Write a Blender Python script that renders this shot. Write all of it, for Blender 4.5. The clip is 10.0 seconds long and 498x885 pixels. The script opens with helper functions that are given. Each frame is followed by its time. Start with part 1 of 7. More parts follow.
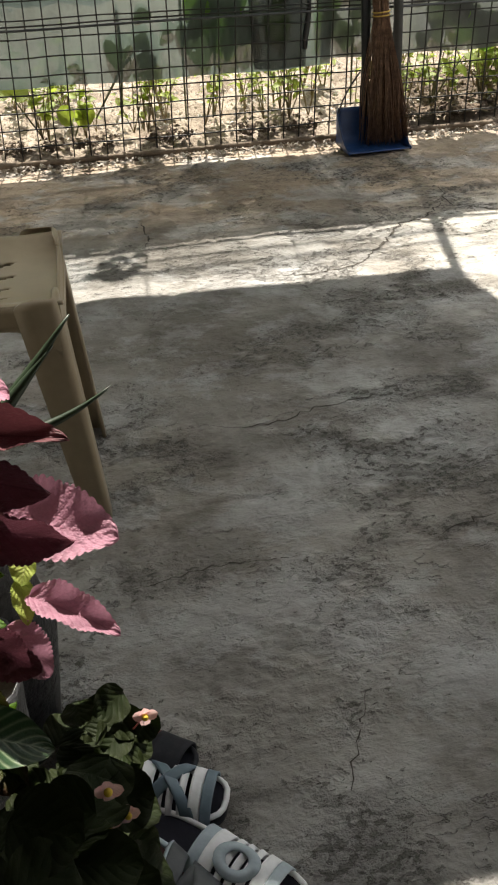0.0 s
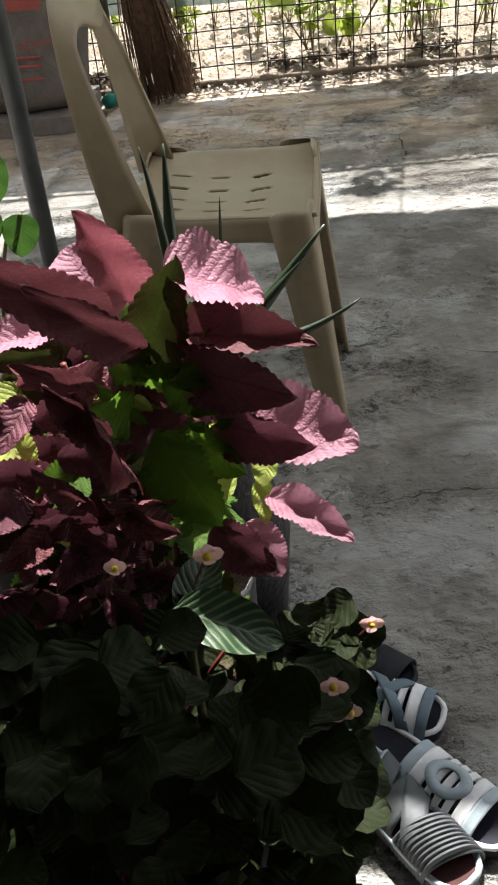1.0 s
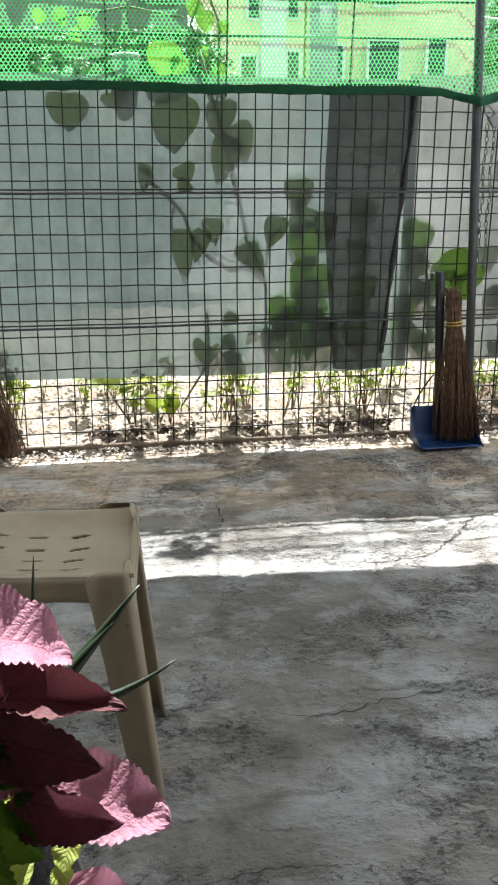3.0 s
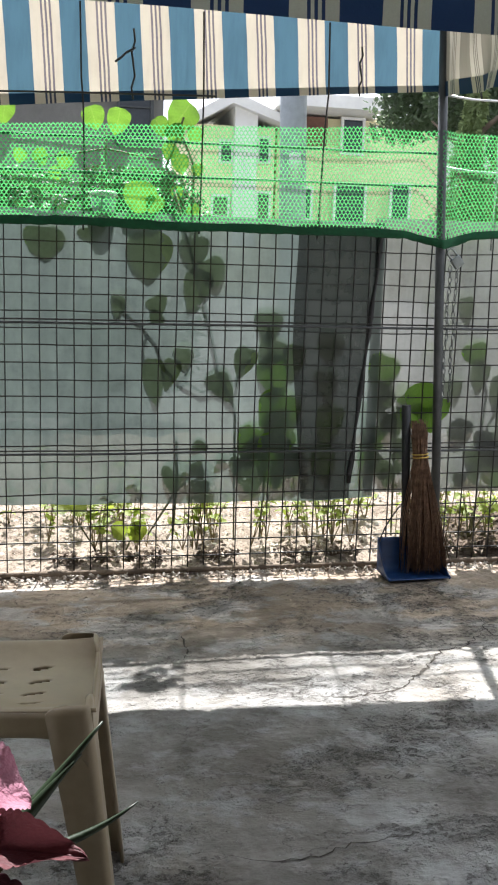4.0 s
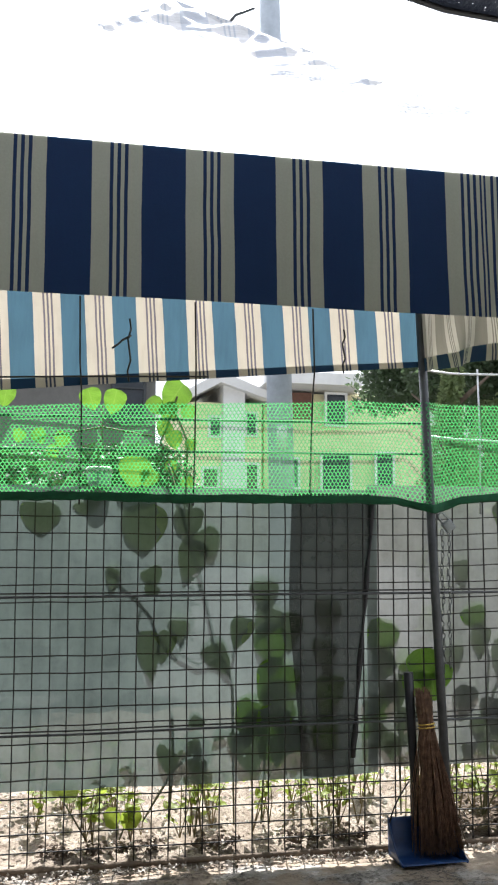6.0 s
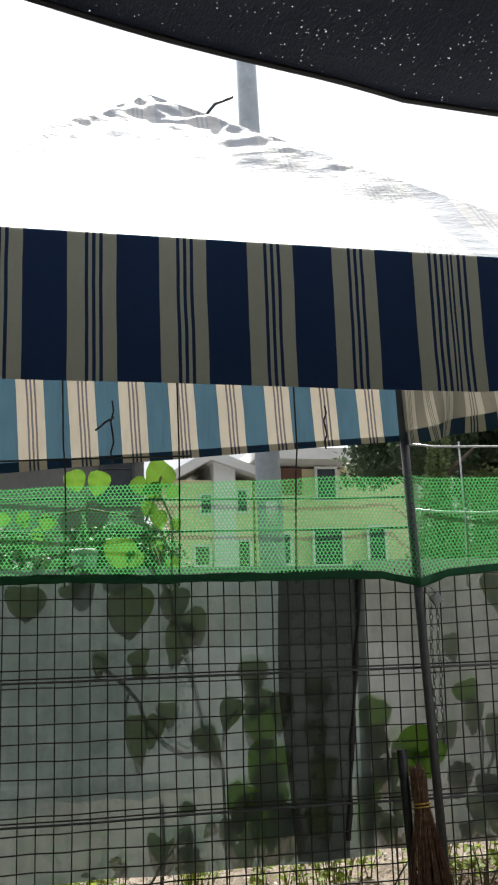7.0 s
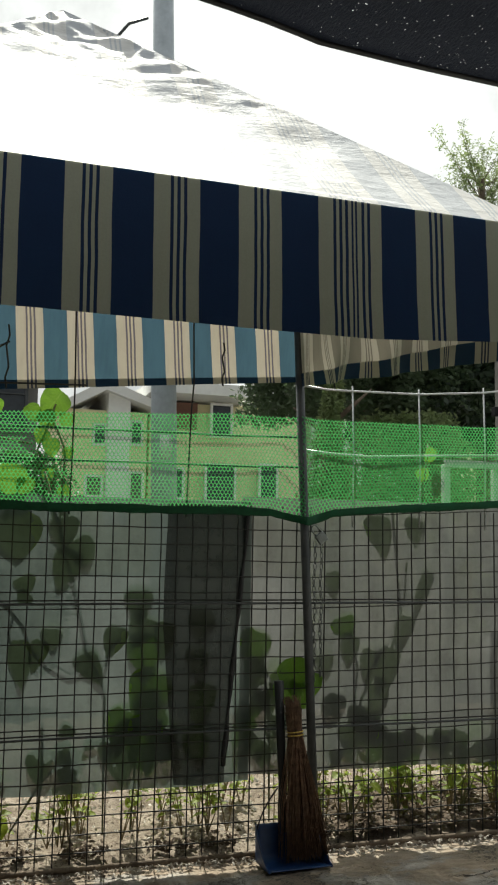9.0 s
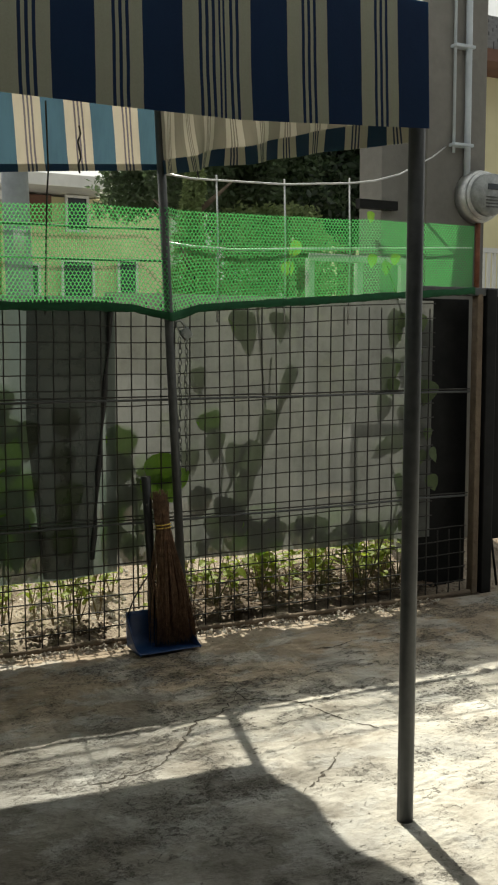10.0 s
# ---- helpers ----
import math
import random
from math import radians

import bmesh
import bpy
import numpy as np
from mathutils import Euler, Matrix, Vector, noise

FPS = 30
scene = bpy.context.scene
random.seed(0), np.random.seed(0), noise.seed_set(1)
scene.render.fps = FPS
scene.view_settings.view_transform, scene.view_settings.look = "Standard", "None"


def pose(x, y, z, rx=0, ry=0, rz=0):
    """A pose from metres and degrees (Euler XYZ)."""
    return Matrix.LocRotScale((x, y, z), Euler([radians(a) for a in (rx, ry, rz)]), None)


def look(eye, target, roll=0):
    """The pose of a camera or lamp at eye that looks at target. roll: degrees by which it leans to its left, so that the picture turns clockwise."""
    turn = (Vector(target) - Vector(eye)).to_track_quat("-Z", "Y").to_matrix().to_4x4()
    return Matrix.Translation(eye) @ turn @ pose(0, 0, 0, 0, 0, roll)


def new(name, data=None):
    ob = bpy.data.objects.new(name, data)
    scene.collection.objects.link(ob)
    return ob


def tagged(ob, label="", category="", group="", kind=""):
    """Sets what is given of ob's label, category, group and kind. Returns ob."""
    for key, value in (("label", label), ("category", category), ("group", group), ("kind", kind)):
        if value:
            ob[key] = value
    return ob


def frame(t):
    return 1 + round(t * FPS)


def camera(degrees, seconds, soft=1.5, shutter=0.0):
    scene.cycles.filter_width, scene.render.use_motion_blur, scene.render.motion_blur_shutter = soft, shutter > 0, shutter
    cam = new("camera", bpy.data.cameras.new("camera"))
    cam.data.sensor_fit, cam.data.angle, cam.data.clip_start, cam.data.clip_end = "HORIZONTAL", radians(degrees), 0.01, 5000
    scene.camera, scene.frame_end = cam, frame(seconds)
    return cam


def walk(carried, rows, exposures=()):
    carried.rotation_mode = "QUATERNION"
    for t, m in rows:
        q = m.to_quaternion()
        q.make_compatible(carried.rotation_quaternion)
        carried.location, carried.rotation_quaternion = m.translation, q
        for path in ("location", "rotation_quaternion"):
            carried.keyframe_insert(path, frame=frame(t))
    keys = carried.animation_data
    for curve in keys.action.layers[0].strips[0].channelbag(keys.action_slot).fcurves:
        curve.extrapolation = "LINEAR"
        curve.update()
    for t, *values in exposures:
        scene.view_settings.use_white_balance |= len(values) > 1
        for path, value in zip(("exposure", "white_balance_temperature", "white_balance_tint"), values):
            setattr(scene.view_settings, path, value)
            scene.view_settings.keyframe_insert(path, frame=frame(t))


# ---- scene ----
# ---- camera and walk ----
cam = camera(28.0, 10.0, soft=2.1)
PATH = [
    (0.0, (0.002, 0.005, 1.106), (0.4312, 1.6186, 0.0048), -0.62),
    (0.3, (0.002, -0.004, 1.107), (0.1353, 1.6451, -0.0162), -3.93),
    (0.5, (0.002, -0.007, 1.107), (0.0133, 1.6272, -0.0465), -5.29),
    (0.8, (-0.003, -0.005, 1.105), (-0.0834, 1.5819, -0.1102), -6.75),
    (1.0, (-0.006, -0.001, 1.101), (-0.0583, 1.5926, -0.1061), -5.99),
    (1.2, (-0.006, 0.005, 1.097), (-0.0018, 1.6562, -0.0309), -5.09),
    (1.5, (-0.004, 0.010, 1.094), (0.1428, 1.7576, 0.1321), -1.17),
    (1.7, (-0.002, 0.010, 1.094), (0.1674, 1.7909, 0.1997), -1.55),
    (2.0, (0.001, 0.010, 1.094), (0.2714, 1.8344, 0.3200), -0.84),
    (2.5, (-0.000, -0.000, 1.099), (0.2758, 1.8727, 0.4551), -1.26),
    (3.0, (0.001, 0.008, 1.095), (0.3518, 1.8871, 0.5075), 0.49),
    (3.2, (0.002, 0.010, 1.094), (0.4002, 1.8979, 0.5697), 0.91),
    (4.3, (-0.006, 0.014, 1.099), (0.4156, 1.9462, 0.7997), 1.75),
    (4.5, (-0.008, 0.019, 1.097), (0.4192, 1.9526, 0.8201), 1.54),
    (5.0, (-0.009, 0.022, 1.099), (0.4304, 1.9664, 0.9366), 1.04),
    (5.3, (-0.017, 0.023, 1.100), (0.4393, 1.9706, 1.0905), 1.23),
    (5.5, (-0.021, 0.024, 1.100), (0.4214, 1.9711, 1.2147), 1.30),
    (5.7, (-0.019, 0.024, 1.100), (0.4189, 1.9690, 1.2566), 0.16),
    (6.8, (0.007, 0.010, 1.102), (0.4260, 1.9398, 1.4176), 0.59),
    (7.0, (0.009, 0.002, 1.103), (0.4582, 1.9197, 1.4480), -1.43),
    (7.5, (0.009, -0.028, 1.105), (0.4661, 1.8717, 1.5312), -0.92),
    (7.8, (0.007, -0.043, 1.103), (0.4222, 1.8420, 1.6289), -0.99),
    (8.0, (0.006, -0.046, 1.102), (0.3944, 1.8333, 1.6663), -0.89),
    (8.2, (0.005, -0.046, 1.103), (0.4248, 1.8157, 1.7013), -0.35),
    (8.5, (0.005, -0.046, 1.105), (0.5231, 1.8109, 1.6392), -0.80),
    (8.8, (0.005, -0.033, 1.103), (0.6260, 1.8437, 1.4057), 0.80),
    (9.0, (0.003, -0.021, 1.100), (0.6568, 1.8571, 1.3160), 0.90),
    (9.5, (-0.005, -0.008, 1.092), (0.7153, 1.8567, 1.1570), 0.64),
    (9.8, (0.003, 0.015, 1.094), (0.8383, 1.8284, 0.9782), -0.06),
    (10.0, (0.013, 0.036, 1.096), (0.9231, 1.8072, 0.9101), 0.04),
]
walk(cam, [(t, look(eye, aim, roll)) for t, eye, aim, roll in PATH],
     exposures=((0.0, 1.42, 6700, 10), (1.0, 1.76, 6300, 11), (2.0, 1.96, 6000, 10), (3.0, 1.95, 6000, 10), (4.5, 1.50, 6000, 13), (5.0, 1.50, 6000, 13), (5.7, 1.58, 5950, 12),
                (7.0, 0.64, 6300, 10), (8.0, 0.62, 6400, 7), (9.0, 0.34, 6600, 3), (9.5, 0.12, 6900, 0), (10.0, 0.46, 7000, 3)))

# ---- world and sun ----
SUN_EL = radians(55.6)
SUN_AZ = math.atan2(0.185, 1.0)          # from +y towards +x
sun_way = Vector((math.sin(SUN_AZ) * math.cos(SUN_EL), math.cos(SUN_AZ) * math.cos(SUN_EL), math.sin(SUN_EL)))
world = bpy.data.worlds.new("sky")
scene.world = world
world.use_nodes = True
wn = world.node_tree.nodes
sky = wn.new("ShaderNodeTexSky")
sky.sky_type = "NISHITA"
sky.sun_disc = False
sky.sun_elevation = SUN_EL
sky.sun_rotation = SUN_AZ
sky.dust_density = 4.0
wn["Background"].inputs[1].default_value = 0.024
# thin bright clouds over the whole sky
wl = world.node_tree.links
wtc, wno, wra, wmi = wn.new("ShaderNodeTexCoord"), wn.new("ShaderNodeTexNoise"), wn.new("ShaderNodeValToRGB"), wn.new("ShaderNodeMix")
wno.inputs["Scale"].default_value, wno.inputs["Detail"].default_value, wno.inputs["Roughness"].default_value = 2.2, 7.0, 0.62
wra.color_ramp.elements[0].position, wra.color_ramp.elements[1].position = 0.30, 0.52
wmi.data_type = "RGBA"
wdot, wglow = wn.new("ShaderNodeVectorMath"), wn.new("ShaderNodeValToRGB")
wdot.operation = "DOT_PRODUCT"
wdot.inputs[1].default_value = sun_way
wglow.color_ramp.elements[0].position, wglow.color_ramp.elements[0].color = 0.05, (0.34, 0.35, 0.37, 1)
wglow.color_ramp.elements[1].position, wglow.color_ramp.elements[1].color = 0.85, (1.0, 1.0, 1.0, 1)
wup = wn.new("ShaderNodeMix")
wup.data_type, wup.blend_type = "RGBA", "MULTIPLY"
wup.inputs[0].default_value = 1.0
wup.inputs[7].default_value = (36.0, 36.2, 36.6, 1)
wl.new(wtc.outputs["Generated"], wdot.inputs[0])
wl.new(wdot.outputs["Value"], wglow.inputs[0])
wl.new(wglow.outputs[0], wup.inputs[6])
wl.new(wup.outputs[2], wmi.inputs[7])
wl.new(wtc.outputs["Generated"], wno.inputs["Vector"])
wl.new(wno.outputs["Fac"], wra.inputs[0])
wl.new(wra.outputs[0], wmi.inputs[0])
wl.new(sky.outputs[0], wmi.inputs[6])
wl.new(wmi.outputs[2], wn["Background"].inputs[0])
sun = new("sun", bpy.data.lights.new("sun", "SUN"))
sun.data.energy = 5.0
sun.data.angle = radians(0.55)
sun.data.color = (1.0, 0.95, 0.87)
sun.matrix_world = look(sun_way * 30, (0, 0, 0))


# ---- materials ----
class Mat:
    """A node material with small helpers."""

    def __init__(self, name):
        self.m = bpy.data.materials.new(name)
        self.m.use_nodes = True
        self.t = self.m.node_tree
        self.n, self.l = self.t.nodes, self.t.links
        self.b = self.n["Principled BSDF"]
        self.out = self.n["Material Output"]
        self.tc = self.n.new("ShaderNodeTexCoord")

    def link(self, a, b):
        self.l.new(a, b)

    def noise(self, scale, detail=6.0, rough=0.6, space="Object", stretch=None, turn=0.0):
        x = self.n.new("ShaderNodeTexNoise")
        x.inputs["Scale"].default_value, x.inputs["Detail"].default_value, x.inputs["Roughness"].default_value = scale, detail, rough
        src = self.tc.outputs[space]
        if stretch:
            mp = self.n.new("ShaderNodeMapping")
            mp.inputs["Scale"].default_value = stretch
            mp.inputs["Rotation"].default_value = (0, 0, radians(-turn))
            self.link(src, mp.inputs[0])
            src = mp.outputs[0]
        self.link(src, x.inputs["Vector"])
        return x.outputs["Fac"]

    def ramp(self, fac, stops):
        r = self.n.new("ShaderNodeValToRGB")
        e = r.color_ramp.elements
        while len(e) < len(stops):
            e.new(0.5)
        for k, (p, c) in enumerate(stops):
            e[k].position = p
            e[k].color = (*c, 1) if len(c) == 3 else c
        self.link(fac, r.inputs[0])
        return r.outputs[0]

    def mix(self, fac, a, b, kind="MIX"):
        x = self.n.new("ShaderNodeMix")
        x.data_type, x.blend_type = "RGBA", kind
        for k, v in ((0, fac), (6, a), (7, b)):
            if isinstance(v, (int, float)):
                x.inputs[k].default_value = v
            elif isinstance(v, tuple):
                x.inputs[k].default_value = (*v, 1)
            else:
                self.link(v, x.inputs[k])
        return x.outputs[2]

    def math(self, op, a, b=0.0, c=0.0):
        x = self.n.new("ShaderNodeMath")
        x.operation = op
        for k, v in enumerate((a, b, c)):
            if isinstance(v, (int, float)):
                x.inputs[k].default_value = v
            else:
                self.link(v, x.inputs[k])
        return x.outputs[0]

    def rand(self):
        return self.n.new("ShaderNodeObjectInfo").outputs["Random"]

    def uv(self):
        s = self.n.new("ShaderNodeSeparateXYZ")
        self.link(self.tc.outputs["UV"], s.inputs[0])
        return s.outputs[0], s.outputs[1]

    def colour(self, c):
        if isinstance(c, tuple):
            self.b.inputs["Base Color"].default_value = (*c, 1)
        else:
            self.link(c, self.b.inputs["Base Color"])

    def set(self, **k):
        for a, v in k.items():
            s = self.b.inputs[a.replace("_", " ")]
            if isinstance(v, (int, float, tuple)):
                s.default_value = v
            else:
                self.link(v, s)

    def bump(self, h, strength=0.3, dist=0.01):
        x = self.n.new("ShaderNodeBump")
        x.inputs["Strength"].default_value, x.inputs["Distance"].default_value = strength, dist
        self.link(h, x.inputs["Height"])
        self.link(x.outputs[0], self.b.inputs["Normal"])

    def shader(self, kind, col):
        x = self.n.new(kind)
        if isinstance(col, tuple):
            x.inputs["Color"].default_value = (*col, 1)
        else:
            self.link(col, x.inputs["Color"])
        return x.outputs[0]

    def blend(self, fac, a, b):
        x = self.n.new("ShaderNodeMixShader")
        if isinstance(fac, (int, float)):
            x.inputs[0].default_value = fac
        else:
            self.link(fac, x.inputs[0])
        self.link(a, x.inputs[1])
        self.link(b, x.inputs[2])
        return x.outputs[0]

    def finish(self, sh):
        self.link(sh, self.out.inputs["Surface"])


def plain(name, a, b, scale=20.0, rough=0.6, bump=0.2, dist=0.003, metal=0.0, fine=4.0):
    """Two mixed colours at two scales, with bump: paint, plastic, wood, metal."""
    m = Mat(name)
    n1, n2 = m.noise(scale), m.noise(scale * fine, 4)
    c = m.mix(m.ramp(n1, ((0.35, (0, 0, 0)), (0.68, (1, 1, 1)))), a, b)
    m.colour(m.mix(0.35, c, m.mix(n2, tuple(x * 0.6 for x in a), tuple(min(1, x * 1.25) for x in b))))
    m.set(Roughness=m.math("MULTIPLY_ADD", n2, 0.3, rough - 0.15), Metallic=metal)
    m.bump(m.math("MULTIPLY_ADD", n2, 0.5, n1), bump, dist)
    return m.m


def leafy(name, mid, edge, vein, lets=0.45, rough=0.45, veins=9.0, centre=0.5, stripe=None):
    """A leaf lit from both sides, with ribs across its UV: x across from -1 to 1, y from stalk to tip."""
    m = Mat(name)
    u, v = m.uv()
    au = m.math("ABSOLUTE", u)
    n = m.noise(45, 5)
    edge_f = m.math("ADD", au, m.math("MULTIPLY", m.math("SUBTRACT", n, 0.5), 0.9))
    c = m.mix(m.ramp(edge_f, ((max(0.0, centre - 0.25), (0, 0, 0)), (min(1.0, centre + 0.25), (1, 1, 1)))), mid, edge)
    w = m.math("SUBTRACT", m.math("MULTIPLY", v, veins), m.math("MULTIPLY", au, 2.6))
    rib = m.math("ABSOLUTE", m.math("SINE", m.math("MULTIPLY", w, math.pi)))
    ribline = m.ramp(rib, ((0.0, (1, 1, 1)), (0.28 if stripe is None else 0.75, (0, 0, 0))))
    c = m.mix(m.math("MULTIPLY", ribline, 0.28 if stripe is None else 0.9), c, vein)
    c = m.mix(m.ramp(au, ((0.0, (1, 1, 1)), (0.07, (0, 0, 0)))), c, vein)
    c = m.mix(0.55, c, m.mix(m.ramp(m.noise(16, 6, 0.7), ((0.36, (0, 0, 0)), (0.66, (1, 1, 1)))), (0.45, 0.45, 0.45), (1.0, 1.0, 1.0)), "MULTIPLY")
    c = m.mix(0.3, c, m.mix(m.rand(), tuple(x * 0.45 for x in edge), tuple(min(1, x * 1.5) for x in mid)))
    m.colour(c)
    m.set(Roughness=rough)
    m.bump(m.math("ADD", m.math("MULTIPLY", rib, 0.5), m.math("MULTIPLY", n, 0.5)), 0.4, 0.003)
    tr = m.shader("ShaderNodeBsdfTranslucent", m.mix(0.5, c, tuple(min(1, 1.6 * x) for x in mid)))
    m.finish(m.blend(lets, m.b.outputs[0], tr))
    return m.m


def concrete_material():
    """Old hand-trowelled concrete: smooth swept parts, dirty stains, bands of crumbled pits."""
    m = Mat("concrete")
    big, mid, fine, grain = m.noise(0.9, 4), m.noise(3.0, 7, 0.6), m.noise(26, 6, 0.65), m.noise(170, 3)
    sweep = m.noise(3.0, 6, 0.58, stretch=(0.9, 1.5, 1.0), turn=24)
    drag = m.noise(8.0, 7, 0.64, stretch=(0.8, 1.7, 1.0), turn=16)
    c = m.mix(m.ramp(mid, ((0.42, (0, 0, 0)), (0.57, (1, 1, 1)))), (0.140, 0.129, 0.112), (0.315, 0.306, 0.288))
    c = m.mix(m.ramp(sweep, ((0.32, (0.75, 0.75, 0.75)), (0.50, (0, 0, 0)))), c, (0.185, 0.168, 0.143))
    c = m.mix(m.ramp(big, ((0.48, (0, 0, 0)), (0.62, (0.55, 0.55, 0.55)))), c, m.mix(sweep, (0.225, 0.195, 0.16), (0.40, 0.36, 0.31)))
    # sunlit slab past the canopy: part of the sun's brightness painted in paler
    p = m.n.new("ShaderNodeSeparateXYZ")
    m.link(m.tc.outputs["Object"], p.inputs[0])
    sun_pale = m.math("MULTIPLY", m.ramp(m.math("MULTIPLY_ADD", mid, 0.30, m.math("MULTIPLY", p.outputs[0], 0.25)), ((0.42, (0, 0, 0)), (0.54, (1, 1, 1)))), 0.80)
    c = m.mix(sun_pale, c, m.mix(sweep, (0.52, 0.49, 0.435), (0.72, 0.695, 0.64)))
    # brown soil washed in along the fence, and one darker brown round patch
    wash = m.math("MULTIPLY", m.ramp(m.math("MULTIPLY", p.outputs[1], 0.25), ((0.66, (0, 0, 0)), (0.74, (1, 1, 1)))), m.ramp(mid, ((0.25, (0.6, 0.6, 0.6)), (0.55, (0.95, 0.95, 0.95)))))
    c = m.mix(wash, c, m.mix(m.math("MULTIPLY_ADD", drag, 0.7, m.math("MULTIPLY", fine, 0.3)), (0.15, 0.10, 0.068), (0.47, 0.365, 0.25)))
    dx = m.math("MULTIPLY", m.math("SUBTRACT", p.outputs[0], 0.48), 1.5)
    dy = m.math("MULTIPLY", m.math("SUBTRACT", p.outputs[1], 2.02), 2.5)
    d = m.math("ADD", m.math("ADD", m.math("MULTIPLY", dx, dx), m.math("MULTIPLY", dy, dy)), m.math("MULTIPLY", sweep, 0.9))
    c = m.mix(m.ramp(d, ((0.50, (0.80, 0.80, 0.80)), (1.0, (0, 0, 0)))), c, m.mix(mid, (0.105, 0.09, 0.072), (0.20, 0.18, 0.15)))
    # dry: mask, strongest near the camera, painting in the brighter skylight there
    dry = m.math("MULTIPLY", m.ramp(m.math("MULTIPLY_ADD", mid, 0.35, m.math("MULTIPLY", p.outputs[1], 0.5)), ((0.55, (1, 1, 1)), (0.85, (0, 0, 0)))), 0.28)
    c = m.mix(dry, c, m.mix(sweep, (0.30, 0.298, 0.292), (0.50, 0.497, 0.487)))
    # pale rubbed skin and dark dragged streaks
    c = m.mix(m.ramp(drag, ((0.60, (0, 0, 0)), (0.72, (0.45, 0.45, 0.45)))), c, (0.56, 0.545, 0.515))
    c = m.mix(m.ramp(drag, ((0.26, (0.40, 0.40, 0.40)), (0.37, (0, 0, 0)))), c, (0.14, 0.124, 0.104))
    # pale trowelled skin and brown dirty stains, with soft broken edges
    skin = m.ramp(m.noise(3.4, 8, 0.66, stretch=(1.0, 1.4, 1.0), turn=24), ((0.50, (0, 0, 0)), (0.57, (0.55, 0.55, 0.55))))
    c = m.mix(skin, c, m.mix(m.noise(13, 5), (0.30, 0.302, 0.30), (0.46, 0.462, 0.455)))
    c = m.mix(1.0, c, m.ramp(m.noise(4.6, 7, 0.68), ((0.33, (0.57, 0.535, 0.49)), (0.47, (0.94, 0.93, 0.91)), (0.62, (1.14, 1.15, 1.15)))), "MULTIPLY")
    # crumbled bands and patches: grit, and irregular pits with their relief shade painted dark
    ridge = m.math("ABSOLUTE", m.math("SUBTRACT", m.noise(2.6, 5, 0.62, stretch=(1.0, 1.5, 1.0), turn=28), 0.5))
    band_f = m.math("MULTIPLY", m.ramp(ridge, ((0.0, (1, 1, 1)), (0.075, (0, 0, 0)))), m.ramp(m.noise(1.7, 4, 0.6), ((0.42, (0, 0, 0)), (0.56, (1, 1, 1)))))
    patch_f = m.ramp(m.noise(4.5, 6, 0.68), ((0.54, (0, 0, 0)), (0.68, (1, 1, 1))))
    loose = m.math("MINIMUM", m.math("ADD", band_f, m.math("MULTIPLY", patch_f, 0.85)), 1.0)
    lumps = m.noise(62, 5, 0.62, stretch=(1.0, 1.35, 1.0), turn=24)
    level = m.math("MULTIPLY_ADD", loose, 0.170, 0.330)
    pit = m.math("MULTIPLY", m.ramp(m.math("SUBTRACT", level, lumps), ((0.0, (0, 0, 0)), (0.035, (1, 1, 1)))), 1.0)
    gritty = m.math("MULTIPLY", loose, m.noise(115, 4, 0.7))
    c = m.mix(m.math("MULTIPLY", pit, 0.72), c, (0.055, 0.048, 0.040))
    c = m.mix(m.math("MULTIPLY", loose, 0.22), c, (0.17, 0.155, 0.135))
    # hairline breaks in the skin
    hair = m.ramp(m.math("ABSOLUTE", m.math("SUBTRACT", m.noise(5.2, 6, 0.60, stretch=(1.0, 1.5, 1.0), turn=20), 0.5)), ((0.0, (1, 1, 1)), (0.0075, (0, 0, 0))))
    hair = m.math("MULTIPLY", hair, m.ramp(m.noise(6.5, 4, 0.6), ((0.54, (0, 0, 0)), (0.60, (1, 1, 1)))))
    c = m.mix(m.math("MULTIPLY", hair, 0.45), c, (0.07, 0.06, 0.05))
    c = m.mix(0.10, c, m.mix(grain, (0.16, 0.152, 0.14), (0.62, 0.60, 0.565)))
    m.colour(c)
    m.set(Roughness=0.9)
    h = m.math("ADD", m.math("MULTIPLY", drag, 0.40), m.math("ADD", m.math("MULTIPLY", sweep, 1.2), m.math("MULTIPLY", skin, 0.22)))
    h = m.math("ADD", h, m.math("ADD", m.math("MULTIPLY", fine, 0.26), m.math("MULTIPLY", gritty, 0.75)))
    h = m.math("SUBTRACT", h, m.math("ADD", m.math("MULTIPLY", pit, 0.42), m.math("MULTIPLY", hair, 0.25)))
    m.bump(h, 1.0, 0.022)
    return m.m


def soil_material():
    m = Mat("dry_soil")
    a, b = m.noise(9, 8, 0.7), m.noise(70, 6, 0.7)
    c = m.mix(m.ramp(a, ((0.3, (0, 0, 0)), (0.7, (1, 1, 1)))), (0.15, 0.11, 0.075), (0.43, 0.37, 0.295))
    m.colour(m.mix(m.ramp(b, ((0.38, (1, 1, 1)), (0.5, (0, 0, 0)))), c, (0.12, 0.085, 0.06)))
    m.set(Roughness=0.95)
    m.bump(m.math("ADD", a, m.math("MULTIPLY", b, 0.6)), 0.8, 0.02)
    return m.m


PERIOD = 0.1775


